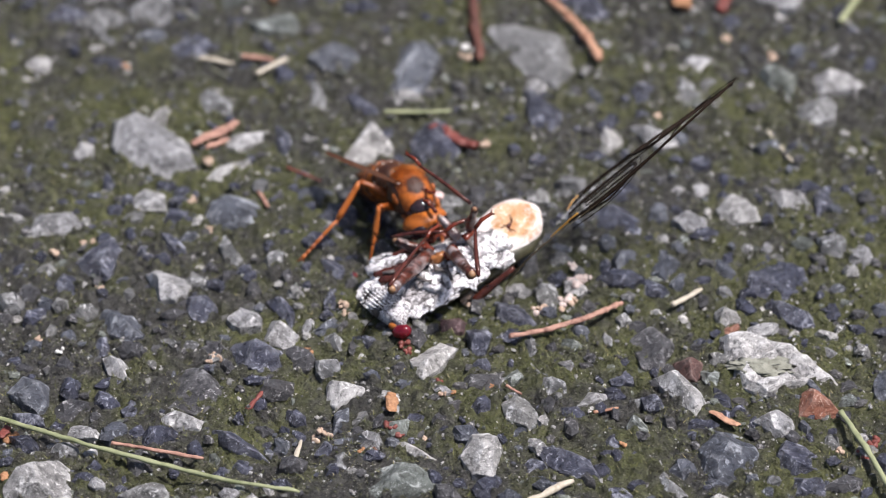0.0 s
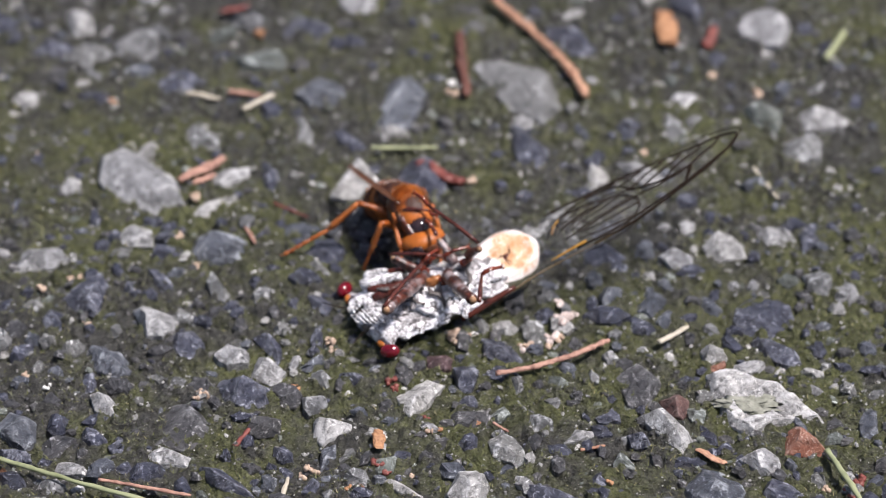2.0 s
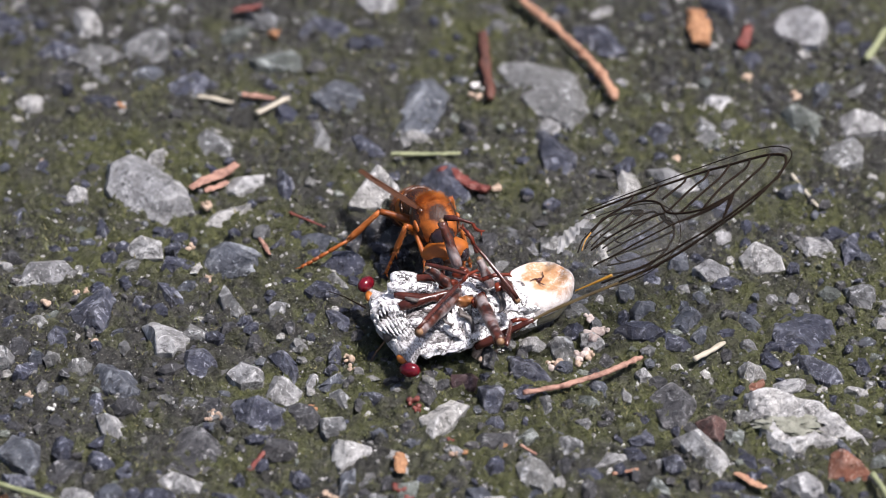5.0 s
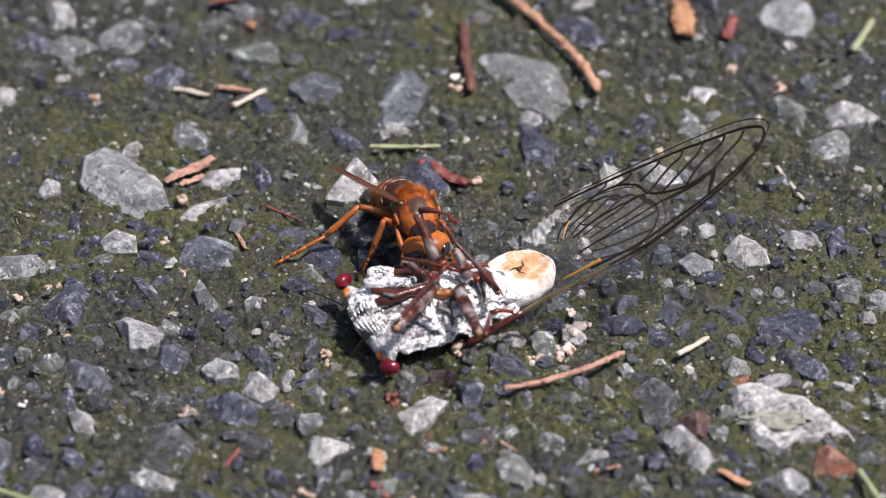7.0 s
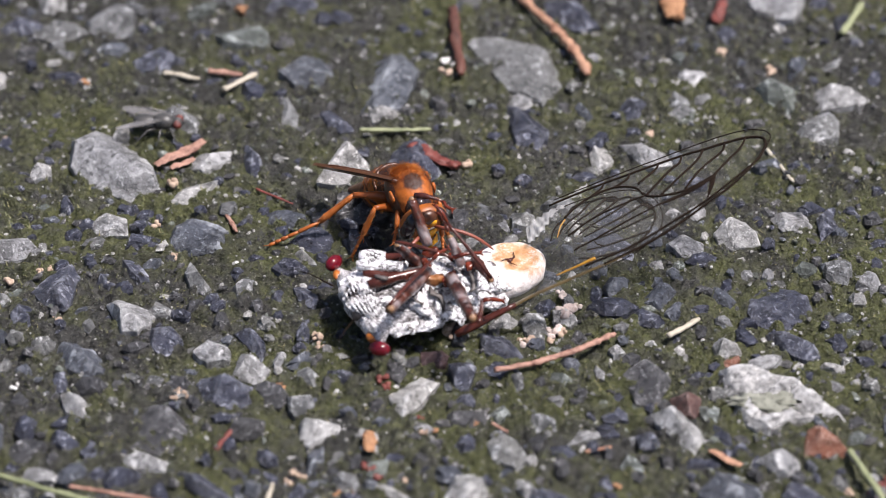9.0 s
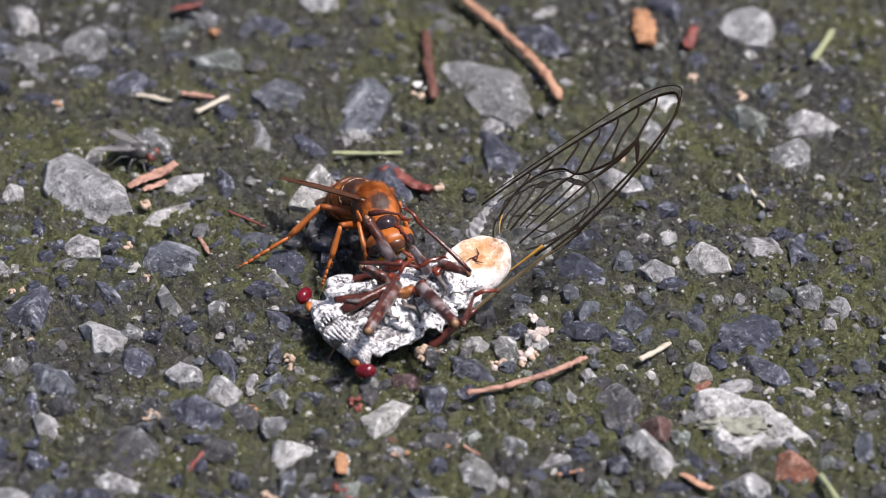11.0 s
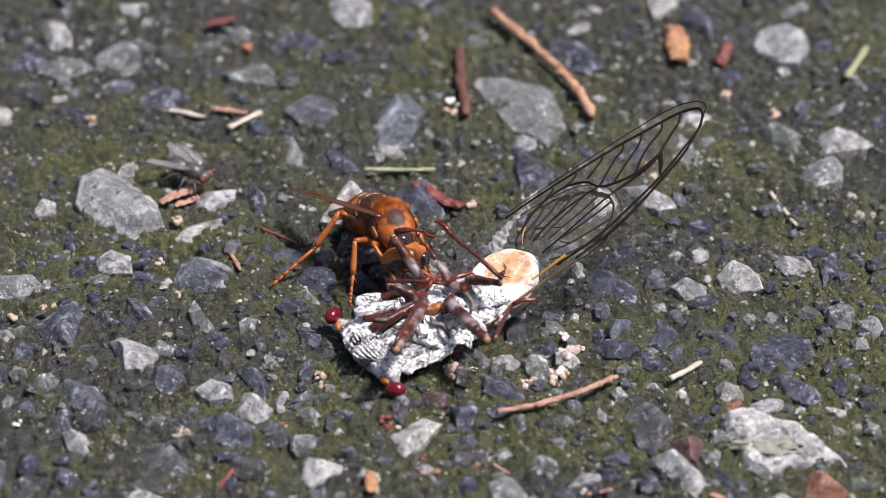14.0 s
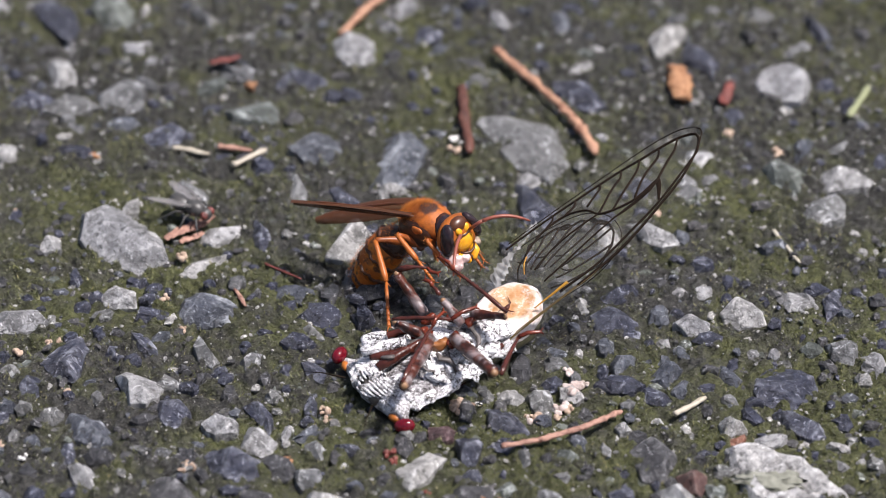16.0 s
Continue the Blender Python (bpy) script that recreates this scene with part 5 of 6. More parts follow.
def make_hornet():
    dice = random.Random(5)
    bm = bmesh.new()
    loft(bm, ((-3.5, 0, -0.7, 0.5, 0.7), (-3.1, 0, -0.4, 1.4, 1.45), (-2.0, 0, 0.0, 2.05, 2.05), (-0.9, 0, 0.1, 2.3, 2.2), (-0.5, 0, 0.15, 2.38, 2.32), (0.0, 0, 0.15, 2.42, 2.35), (1.3, 0, 0.1, 2.35, 2.2), (2.6, 0, -0.15, 1.9, 1.8), (3.2, 0, -0.4, 1.1, 1.2)), 24)
    chest = part("thorax", soft(bm), thorax_material(), hornet, "orange-brown furry thorax with a dark shield")
    for side in (1, -1):
        bm = bmesh.new()
        ball(bm, (-0.1, side * 1.72, -0.35), (2.6, 1.02, 1.85), (0, 14, 0), 12, 16)
        part("flank_patch", soft(bm), HORN_BLACK, chest, "blackish flank patch")
    part("fuzz", fuzz(9000, [((-0.3, 0, 0.1), (2.9, 2.36, 2.25))], 0.62, dice, 0.02, 0.25), FUZZ, chest, "short orange fur")

    bm = bmesh.new()
    tube(bm, [(2.4, 0, -0.3), (3.2, 0, -0.5), (4.0, 0, -0.7)], (1.75, 1.5, 1.2), 14)
    part("neck", soft(bm), HORN_EYE, chest, "black neck")
    for side in (1, -1):
        bm = bmesh.new()
        ball(bm, (0.9, side * 2.52, 0.35), (0.7, 0.2, 0.5), (0, 20, 0), 10, 12)
        rough(bm, 0.6, 0.2)
        part("side_spot", soft(bm), HORN_LEG, chest, "orange spot on the dark side")
    bm = bmesh.new()
    ball(bm, (0.5, 0, -0.3), (1.35, 2.5, 2.2), (0, 0, 0), 14, 20)
    head = part("head", soft(bm), plain("amber_hornet_head", (0.14, 0.034, 0.006), (0.4, 0.11, 0.012), 1.6, 0.45, 0.05), hornet, "broad amber head with a yellow face and dark eyes")
    bm = bmesh.new()
    ball(bm, (1.05, 0, 1.05), (0.75, 1.2, 0.85), (0, -12, 0), 8, 14)
    part("brow", soft(bm), HORN_DARK, head, "black brow")
    for side in (1, -1):
        bm = bmesh.new()
        ball(bm, (1.0, side * 1.7, 0.1), (0.98, 0.72, 1.72), (side * 18, 0, 0), 16, 18)
        for v in bm.verts:
            p = v.co / MM
            notch = math.exp(-((p.z - 0.35) ** 2) / 0.25)
            v.co.y += side * 0.28 * MM * notch * (1 if abs(p.y) < 1.9 else 0)
        part("eye", soft(bm), HORN_EYE, head, "kidney-shaped black-brown eye")
        bm = bmesh.new()
        ball(bm, (1.62, side * 0.5, 0.62), (0.26, 0.4, 0.5), (side * -20, 0, 0), 8, 10)
        part("brow_patch", soft(bm), HORN_YELLOW, head, "yellow patch above the face")
        bm = bmesh.new()
        tube(bm, [(1.4, side * 0.95, -1.7), (1.75, side * 0.78, -2.2), (1.85, side * 0.34, -2.8), (1.8, side * 0.05, -3.05)], (0.4, 0.52, 0.4, 0.1), 10, 0.75)
        part("jaw", soft(bm), HORN_YELLOW, head, "yellow jaw with a dark tip")
        bm = bmesh.new()
        tube(bm, [(1.7, side * 0.55, 0.2), (2.7, side * 1.25, 0.9), (3.1, side * 1.6, 1.1)], (0.17, 0.2, 0.2), 7)
        out = [(3.1 + 0.36 * k, side * (1.6 + 0.56 * k), 1.1 + 0.12 * k - 0.05 * k * k) for k in range(8)]
        tube(bm, out, [0.2, 0.19, 0.19, 0.19, 0.18, 0.17, 0.15, 0.08], 7)
        part("feeler", soft(bm), HORN_FEELER, head, "red-brown elbowed feeler")
    bm = bmesh.new()
    ball(bm, (1.4, 0, -0.8), (0.66, 1.2, 1.15), (0, 10, 0), 12, 20)
    part("face_shield", soft(bm), HORN_YELLOW, head, "smooth yellow face shield")
    bm = bmesh.new()
    tube(bm, [(1.7, 1.0, -1.45), (2.0, 0.55, -1.78), (2.08, 0.0, -1.9), (2.0, -0.55, -1.78), (1.7, -1.0, -1.45)], (0.08, 0.12, 0.14, 0.12, 0.08), 6)
    tube(bm, [(1.75, 0.0, -2.0), (2.15, 0.0, -2.5), (1.95, 0.0, -3.0)], (0.06, 0.08, 0.1), 6)
    tube(bm, [(1.62, 1.1, 0.05), (1.98, 0.5, 0.28), (2.02, 0.0, 0.18), (1.98, -0.5, 0.28), (1.62, -1.1, 0.05)], (0.06, 0.12, 0.1, 0.12, 0.06), 6)
    part("mouth_edge", soft(bm), HORN_DARK, head)
    head.scale = (1.14, 1.14, 1.14)
    head.location = (MM * 4.0, 0, MM * -0.7)

    bm = bmesh.new()
    tube(bm, [(0.6, 0, 0), (-0.6, 0, -0.1), (-1.4, 0, -0.1)], (0.45, 0.5, 1.0), 10)
    tail = part("abdomen", soft(bm), HORN_DARK, hornet, "orange abdomen with dark bands")
    tail.location = (MM * -3.3, 0, MM * -0.8)
    banded = tergite_material()
    shape = ((-1.0, 0.9), (-1.6, 1.7), (-2.6, 2.2), (-4.0, 2.45), (-5.8, 2.5), (-7.6, 2.3), (-9.4, 1.85), (-10.9, 1.25), (-12.0, 0.65), (-12.8, 0.15))
    edges = [-1.0, -3.2, -5.5, -7.6, -9.4, -11.1, -12.8]
    for k in range(6):
        bm = bmesh.new()
        xs = np.linspace(edges[k] + (0.35 if k else 0), edges[k + 1], 6)
        rows = []
        for i, x in enumerate(xs):
            w = float(np.interp(-x, [-a for a, _ in shape], [b for _, b in shape]))
            w = w * (0.96 if i == 0 else 1.0) + 0.06
            rows.append((x, 0, -0.1 - 0.012 * x * x, w, 0.92 * w))
        loft(bm, rows, 22)
        part("abdomen_ring", soft(bm), banded if k else HORN_BLACK, tail)
        if k < 5:
            bm = bmesh.new()
            x = edges[k + 1] + 0.28
            w = float(np.interp(-x, [-a for a, _ in shape], [b for _, b in shape])) + 0.04
            tube(bm, [(x + 0.35 * math.cos(5 * a) ** 2, w * math.cos(a), -0.1 - 0.012 * x * x + 0.93 * w * math.sin(a)) for a in np.linspace(0, 2 * math.pi, 31)], [0.26] * 31, 5)
            part("dark_band", soft(bm), HORN_DARK, tail)
    part("fuzz", fuzz(1800, [((-5.0, 0, -0.4), (5.6, 2.55, 2.35))], 0.4, dice, 0.02), FUZZ, tail)
    return head, tail


def hornet_wing(side):
    bm = bmesh.new()
    n, k = 16, 4
    grid = []
    for i in range(n + 1):
        s = i / n
        wide = 0.5 + 2.1 * math.sin(math.pi * min(1.0, 0.12 + 0.82 * s)) ** 0.8 * (1 if s < 0.97 else 0.6)
        grid.append([bm.verts.new(Vector((-15.5 * s, side * (-0.2 + wide * (j / k - 0.35)), 0.45 * math.sin(math.pi * j / k) + (0.12 if j % 2 else 0))) * MM) for j in range(k + 1)])
    for i in range(n):
        for j in range(k):
            bm.faces.new((grid[i][j], grid[i + 1][j], grid[i + 1][j + 1], grid[i][j + 1]))
    w = part("wing", soft(bm), HORN_WING, hornet, "narrow folded smoky brown wing")
    bm = bmesh.new()
    tube(bm, [(0.3, 0, 0), (-5, side * 0.55, 0.35), (-11, side * 0.75, 0.35), (-15, side * 0.2, 0.2)], (0.32, 0.24, 0.2, 0.08), 6)
    tube(bm, [(-0.5, side * -0.3, 0), (-6, side * -0.5, 0.2), (-12, side * -0.55, 0.15)], (0.18, 0.12, 0.06), 5)
    part("wing_vein", soft(bm), HORN_DARK, w, "dark leading edge")
    w.location = (MM * -0.1, MM * side * 1.65, MM * 1.55)
    return w


def hornet_leg(name, joints, thick):
    """A slender leg: dark hip, brown thigh, orange shin with spurs, and a foot of five short pieces with two claws."""
    hip, knee, ankle, foot = (Vector(j) for j in joints)
    dice = random.Random(round(100 * thick) + len(name))
    bm = bmesh.new()
    limb(bm, hip, knee, 0.86 * thick, 0.6 * thick, 0.52 * thick, 0.15)
    thigh = part(name, soft(bm), HORN_THIGH, hornet, "orange-brown leg, dark at the hip")
    bm = bmesh.new()
    ball(bm, hip, (0.95 * thick, 0.95 * thick, 1.1 * thick), (0, 0, 0), 8, 10)
    part("hip", soft(bm), HORN_DARK, thigh, "blackish hip")
    bm = bmesh.new()
    pts = [knee.lerp(ankle, k / 6) for k in range(7)]
    tube(bm, pts, [v * thick for v in (0.4, 0.5, 0.5, 0.54, 0.6, 0.6, 0.42)], 9)
    for side in (0.35, -0.35):
        way = (foot - ankle).normalized()
        tube(bm, [ankle, ankle + way * 0.9 + Vector((side, side, -0.2))], (0.16 * thick, 0.03), 5)
    part("shin", soft(bm), HORN_LEG, thigh)
    bm = bmesh.new()
    marks = (0.0, 0.42, 0.62, 0.76, 0.88, 1.0)
    for a, b in zip(marks, marks[1:]):
        p, q = ankle.lerp(foot, a), ankle.lerp(foot, b)
        tube(bm, [p, p.lerp(q, 0.5), q.lerp(p, 0.08), q], [v * thick for v in (0.24, 0.32, 0.38, 0.22)], 7)
    way = (foot - ankle).normalized()
    for s in (0.3, -0.3):
        tube(bm, [foot, foot + way * 0.4 + Vector((s, s, -0.15))], (0.14 * thick, 0.03), 5)
    part("foot", soft(bm), HORN_LEG, thigh)
    for title, a, b, wide, count in (("hairs", hip, knee, 0.7, 130), ("shin_hairs", knee, ankle, 0.52, 150)):
        bm = bmesh.new()
        for _ in range(count):
            way = (b - a).normalized()
            out = way.cross(Vector((dice.gauss(0, 1), dice.gauss(0, 1), dice.gauss(0, 1)))).normalized()
            root = a.lerp(b, dice.random()) + out * wide * thick * 0.9
            tip = root + (0.7 * out + 0.6 * way) * dice.uniform(0.2, 0.42)
            edge = way.cross(out) * 0.02
            bm.faces.new([bm.verts.new(p * MM) for p in (root - edge, root + edge, tip)])
        part(title, bm, FUZZ, thigh)
    return thigh


def make_meat():
    bm = bmesh.new()
    for x, y, z, r in ((0, 0, 0, 1.1), (0.8, 0.3, 0.1, 0.8), (-0.7, 0.2, -0.1, 0.75), (0.1, -0.6, -0.3, 0.8)):
        ball(bm, (x, y, z), (r, 0.9 * r, 0.85 * r), (0, 0, 40 * x), 12, 16)
    rough(bm, 0.7, 0.4)
    return tagged(part("meat_ball", soft(bm), MEAT, None), "pale pink chewed ball of meat under the hornet's jaws", "meat")


meat = make_meat()
hornet_head, hornet_tail = make_hornet()
hornet.scale = (1.08, 1.08, 1.08)
wing_far, wing_near = hornet_wing(1), hornet_wing(-1)
HIND_JOINTS = ((-1.8, -1.6, -1.9), (-4.0, -4.6, 0.4), (-4.6, -7.6, -4.0), (-5.4, -12.6, -7.9))
MIDDLE_JOINTS = ((0.0, -1.8, -2.1), (1.2, -5.0, -1.2), (2.4, -6.4, -4.6), (3.6, -7.8, -7.4))
FORE_JOINTS = ((1.8, -1.5, -1.9), (2.6, -3.0, -0.6), (4.6, -3.6, -3.6), (6.4, -4.4, -4.6))
leg_hind_near = hornet_leg("hind_leg", HIND_JOINTS, 0.68)
leg_middle_near = hornet_leg("middle_leg", MIDDLE_JOINTS, 0.6)
leg_fore_near = hornet_leg("fore_leg", FORE_JOINTS, 0.52)
hornet_leg("hind_leg", ((-1.8, 1.6, -1.9), (-3.4, 3.2, -0.8), (-4.4, 4.0, -5.0), (-6.0, 5.4, -8.6)), 0.68)
hornet_leg("middle_leg", ((0.0, 1.8, -2.1), (0.8, 3.2, -1.8), (1.8, 3.6, -5.0), (2.6, 4.2, -7.6)), 0.6)
hornet_leg("fore_leg", ((1.8, 1.5, -1.9), (3.2, 2.4, -1.6), (4.6, 2.2, -3.9), (5.6, 2.0, -5.4)), 0.52)


# ---- loose litter ----
LITTER = {
    "pink": plain("pinkish_dry_wood", (0.11, 0.04, 0.028), (0.42, 0.24, 0.18), 0.8, 0.6, 0.4),
    "bark": plain("red_tan_bark", (0.14, 0.05, 0.028), (0.44, 0.25, 0.16), 1.3, 0.6, 0.4),
    "straw": plain("pale_straw", (0.3, 0.26, 0.19), (0.46, 0.42, 0.34), 0.8, 0.55, 0.08),
    "straw_green": plain("greenish_straw", (0.13, 0.15, 0.07), (0.28, 0.3, 0.17), 2.2, 0.5, 0.08),
    "dark": plain("dark_brown_stalk", (0.035, 0.014, 0.01), (0.12, 0.045, 0.03), 1.4, 0.6, 0.2),
    "red": plain("dark_red_litter", (0.06, 0.014, 0.012), (0.19, 0.05, 0.038), 0.7, 0.45, 0.3),
    "orange": plain("orange_litter", (0.14, 0.05, 0.02), (0.42, 0.22, 0.11), 0.5, 0.6, 0.4),
    "tan": plain("tan_crumb", (0.2, 0.125, 0.085), (0.5, 0.38, 0.29), 0.5, 0.65, 0.3),
    "rosy": plain("pale_rosy_crumb", (0.3, 0.22, 0.19), (0.62, 0.53, 0.49), 0.5, 0.6, 0.3),
    "white": plain("white_quartz_crumb", (0.55, 0.54, 0.52), (0.72, 0.71, 0.69), 0.7, 0.4, 0.15),
}
litter_dice = random.Random(21)


def finish(name, bm, kind, label, category):
    """A thing of one mesh whose origin lies at its middle."""
    soft(bm)
    mid = sum((v.co for v in bm.verts), Vector()) / len(bm.verts)
    mid.z = 0
    for v in bm.verts:
        v.co -= mid
    ob = tagged(part(name, bm, LITTER[kind], None), label, category)
    ob.location = mid
    return ob


def rod(name, kind, radius, points, label, category):
    """A stem, twig or needle with knots and a ragged end."""
    bm = bmesh.new()
    pts, wide = [], []
    for i in range(len(points) - 1):
        a, b = Vector(points[i]), Vector(points[i + 1])
        for k in range(6):
            shake = 0.16 * radius
            pts.append(a.lerp(b, k / 6) + Vector([litter_dice.uniform(-shake, shake) for _ in range(3)]))
            wide.append(radius * litter_dice.uniform(0.78, 1.14) * (1.22 if k == 0 and i else 1))
    pts.append(Vector(points[-1]))
    wide.append(radius * 0.6)
    tube(bm, pts, wide, 9, 0.8)
    bmesh.ops.subdivide_edges(bm, edges=bm.edges, cuts=1, use_grid_fill=True)
    rough(bm, 0.9 * radius + 0.2, 0.3 * radius)
    return finish(name, bm, kind, label, category)


def chip(name, kind, radius, points, label, category):
    """A flat splinter or a curled scrap."""
    bm = bmesh.new()
    a, b = Vector(points[0]), Vector(points[1])
    n = 8
    wide = [radius * (0.55 + 0.6 * math.sin(math.pi * (0.15 + 0.7 * k / n))) * litter_dice.uniform(0.85, 1.15) for k in range(n + 1)]
    tube(bm, [a.lerp(b, k / n) + Vector((0, 0, 0.25 * radius * math.sin(7 * k / n))) for k in range(n + 1)], wide, 8, 0.35)
    bmesh.ops.subdivide_edges(bm, edges=bm.edges, cuts=2, use_grid_fill=True)
    rough(bm, 1.1, 0.4 * radius)
    rough(bm, 0.4, 0.3 * radius)
    return finish(name, bm, kind, label, category)


CRUMB_LABEL = {"rosy": "pale rosy crumb of plaster-like stone", "tan": "small tan crumb of soil and wood", "orange": "small orange crumb of bark", "red": "small dark red scrap", "white": "small white quartz crumb"}


def crumb(kind, x, y, size):
    bm = bmesh.new()
    z = bumps(x * MM, y * MM) / MM
    size *= 1.2
    for _ in range(5):
        ball(bm, (x + litter_dice.uniform(-0.6, 0.6) * size, y + litter_dice.uniform(-0.6, 0.6) * size, z + 0.3 * size), [size * litter_dice.uniform(0.25, 0.55) for _ in range(3)], (0, 0, litter_dice.uniform(0, 90)), 8, 12)
    rough(bm, 0.6, 0.22 * size)
    return tagged(finish("crumb", bm, kind, CRUMB_LABEL[kind], "crumb"), group="crumbs on the road")


# ---- loose litter on the road: places in mm ----
rod("twig", "pink", 0.4, ((10.5, -20.7, 1.3), (15.4, -19.3, 1.3), (20.6, -16.9, 1.3), (23.0, -15.3, 1.3), (25.1, -13.9, 1.3)), "short pinkish-brown dry twig lying on the gravel", "twig")
rod("twig", "bark", 0.72, ((11.0, 64.9, 1.2), (16.1, 57.0, 1.2), (20.2, 50.3, 1.2), (22.3, 45.9, 1.2), (24.0, 40.2, 1.2)), "reddish-tan broken twig with a dark end", "twig")
rod("grass_stem", "straw_green", 0.34, ((-57.8, -34.8, 1.6), (-52.6, -36.9, 1.6), (-43.2, -41.0, 1.6), (-34.0, -44.6, 1.6), (-24.2, -48.2, 1.6), (-15.2, -50.3, 1.6)), "long pale green dry grass stem", "grass stem")
rod("pine_needle", "pink", 0.30, ((-38.6, -40.7, 1.0), (-32.8, -42.1, 1.0), (-27.2, -43.6, 1.0)), "thin reddish pine needle", "needle")
rod("pine_needle", "red", 0.32, ((-22.3, -33.9, 0.4), (-20.2, -29.8, 0.4)), "short dark red needle", "needle")
rod("straw", "straw", 0.42, ((31.5, -13.7, 0.7), (35.5, -10.4, 0.7)), "short piece of pale straw", "straw")
rod("straw", "straw", 0.50, ((11.7, -51.7, 0.8), (17.9, -47.4, 0.8)), "short piece of pale straw", "straw")
rod("grass_stem", "straw_green", 0.42, ((51.3, -35.3, 1.4), (53.7, -41.9, 1.4), (56.6, -51.1, 1.4)), "green-brown dry grass stem", "grass stem")
rod("straw", "straw_green", 0.36, ((-6.1, 28.5, 0.7), (-1.5, 28.4, 0.7), (3.1, 28.6, 0.7)), "short piece of greenish straw", "straw")
rod("straw", "straw", 0.30, ((-16.2, -44.2, 0.4), (-15.4, -39.6, 0.4)), "short piece of pale straw", "straw")
rod("pine_needle", "bark", 0.26, ((20.7, -34.2, 0.3), (23.9, -33.4, 0.3)), "short brown needle piece", "needle")
rod("pine_needle", "pink", 0.22, ((10.0, -29.1, 0.3), (11.9, -30.8, 0.3)), "short brown needle piece", "needle")
rod("pine_needle", "pink", 0.32, ((-22.8, 11.0, 0.4), (-21.3, 7.4, 0.4)), "short pinkish needle piece", "needle")
rod("straw", "straw", 0.42, ((-32.3, 41.6, 0.5), (-27.5, 40.3, 0.5)), "short piece of pale straw", "straw")
rod("straw", "pink", 0.46, ((-26.3, 42.1, 0.5), (-21.9, 41.1, 0.5)), "short piece of pinkish straw", "straw")
rod("straw", "straw", 0.46, ((-24.2, 37.2, 0.9), (-19.9, 40.9, 0.9)), "short piece of pale straw", "straw")
rod("stalk", "dark", 0.7, ((6.2, 55.8, 1.0), (6.6, 48.4, 1.0), (7.2, 40.5, 1.0)), "dark red-brown dry stalk", "stalk")
rod("twig", "bark", 0.60, ((-10.5, 68.6, 0.9), (-7.7, 74.5, 0.9), (-3.8, 79.9, 0.9)), "short orange-brown twig piece", "twig")
rod("straw", "straw_green", 0.50, ((58.6, 49.9, 0.8), (62.0, 57.3, 0.8)), "piece of greenish straw", "straw")
rod("straw", "straw", 0.30, ((46.4, 24.1, 0.6), (49.3, 17.2, 0.6)), "thin piece of straw", "straw")
rod("pine_needle", "red", 0.20, ((-19.1, 16.1, 0.5), (-14.4, 13.0, 0.5)), "thin dark red needle", "needle")
chip("wood_chip", "pink", 0.75, ((-32.2, 20.6, 0.9), (-26.3, 25.9, 0.9)), "pinkish splinter of wood", "wood chip")
chip("wood_chip", "pink", 0.45, ((-30.2, 20.5, 0.5), (-27.4, 22.6, 0.5)), "small pinkish splinter of wood", "wood chip")
chip("wood_chip", "orange", 0.62, ((-4.4, -31.1, 0.7), (-4.2, -34.7, 0.7)), "small orange chip of bark", "wood chip")
chip("leaf_scrap", "red", 1.00, ((0.6, 24.9, 0.7), (6.6, 20.6, 0.7)), "dark red curled leaf scrap", "leaf scrap")
chip("leaf_scrap", "orange", 1.40, ((35.9, 61.7, 0.7), (36.4, 53.5, 0.7)), "orange dry leaf scrap", "leaf scrap")
chip("leaf_scrap", "red", 0.70, ((43.2, 58.4, 0.6), (41.8, 53.0, 0.6)), "red dry leaf scrap", "leaf scrap")
chip("leaf_scrap", "red", 0.50, ((-52.5, -39.3, 0.6), (-51.7, -37.2, 0.6)), "red dry leaf scrap", "leaf scrap")
chip("wood_chip", "bark", 0.50, ((35.2, -34.3, 0.5), (38.7, -37.0, 0.5)), "small dark bark flake", "wood chip")
chip("leaf_scrap", "red", 0.55, ((-28.4, 61.7, 0.6), (-24.3, 63.5, 0.6)), "red dry leaf scrap", "leaf scrap")
for x, y, size in ((19.3, -8.7, 1.2), (18.0, -12.0, 1.0), (18.8, -5.1, 0.8), (20.6, -7.0, 0.8), (14.2, -14.1, 0.8)):
    crumb("rosy", x, y, size)
for x, y, size in ((5.2, -11.8, 1.1), (6.6, -12.6, 0.8)):
    crumb("tan", x, y, size)
crumb("white", 7.7, -11.5, 0.8)
crumb("tan", -49.0, -1.8, 0.71)
crumb("tan", -45.5, 0.3, 0.64)
crumb("tan", -44.2, 0.6, 0.50)
crumb("tan", -32.0, -8.3, 0.71)
crumb("tan", -31.5, -9.2, 0.50)
crumb("tan", -42.5, -9.3, 0.57)
crumb("tan", -49.5, -19.5, 0.64)
crumb("tan", -48.4, -19.4, 0.57)
crumb("tan", -26.7, -23.6, 0.86)
crumb("tan", -27.4, -24.6, 0.50)
crumb("orange", -15.1, -21.4, 0.57)
crumb("tan", -10.9, -13.3, 0.64)
crumb("tan", -10.4, -14.9, 0.57)
crumb("tan", 7.7, -11.4, 0.64)
crumb("tan", 5.3, -12.8, 0.71)
crumb("tan", 14.9, -14.0, 0.86)
crumb("tan", 13.9, -13.5, 0.57)
crumb("tan", 18.6, -12.1, 0.79)
crumb("tan", 17.6, -13.3, 0.71)
crumb("white", 18.2, -9.0, 0.64)
crumb("tan", 2.2, -30.3, 0.71)
crumb("orange", 3.4, -30.0, 0.43)
crumb("tan", -29.0, 3.5, 0.79)
crumb("tan", -31.6, 9.6, 0.57)
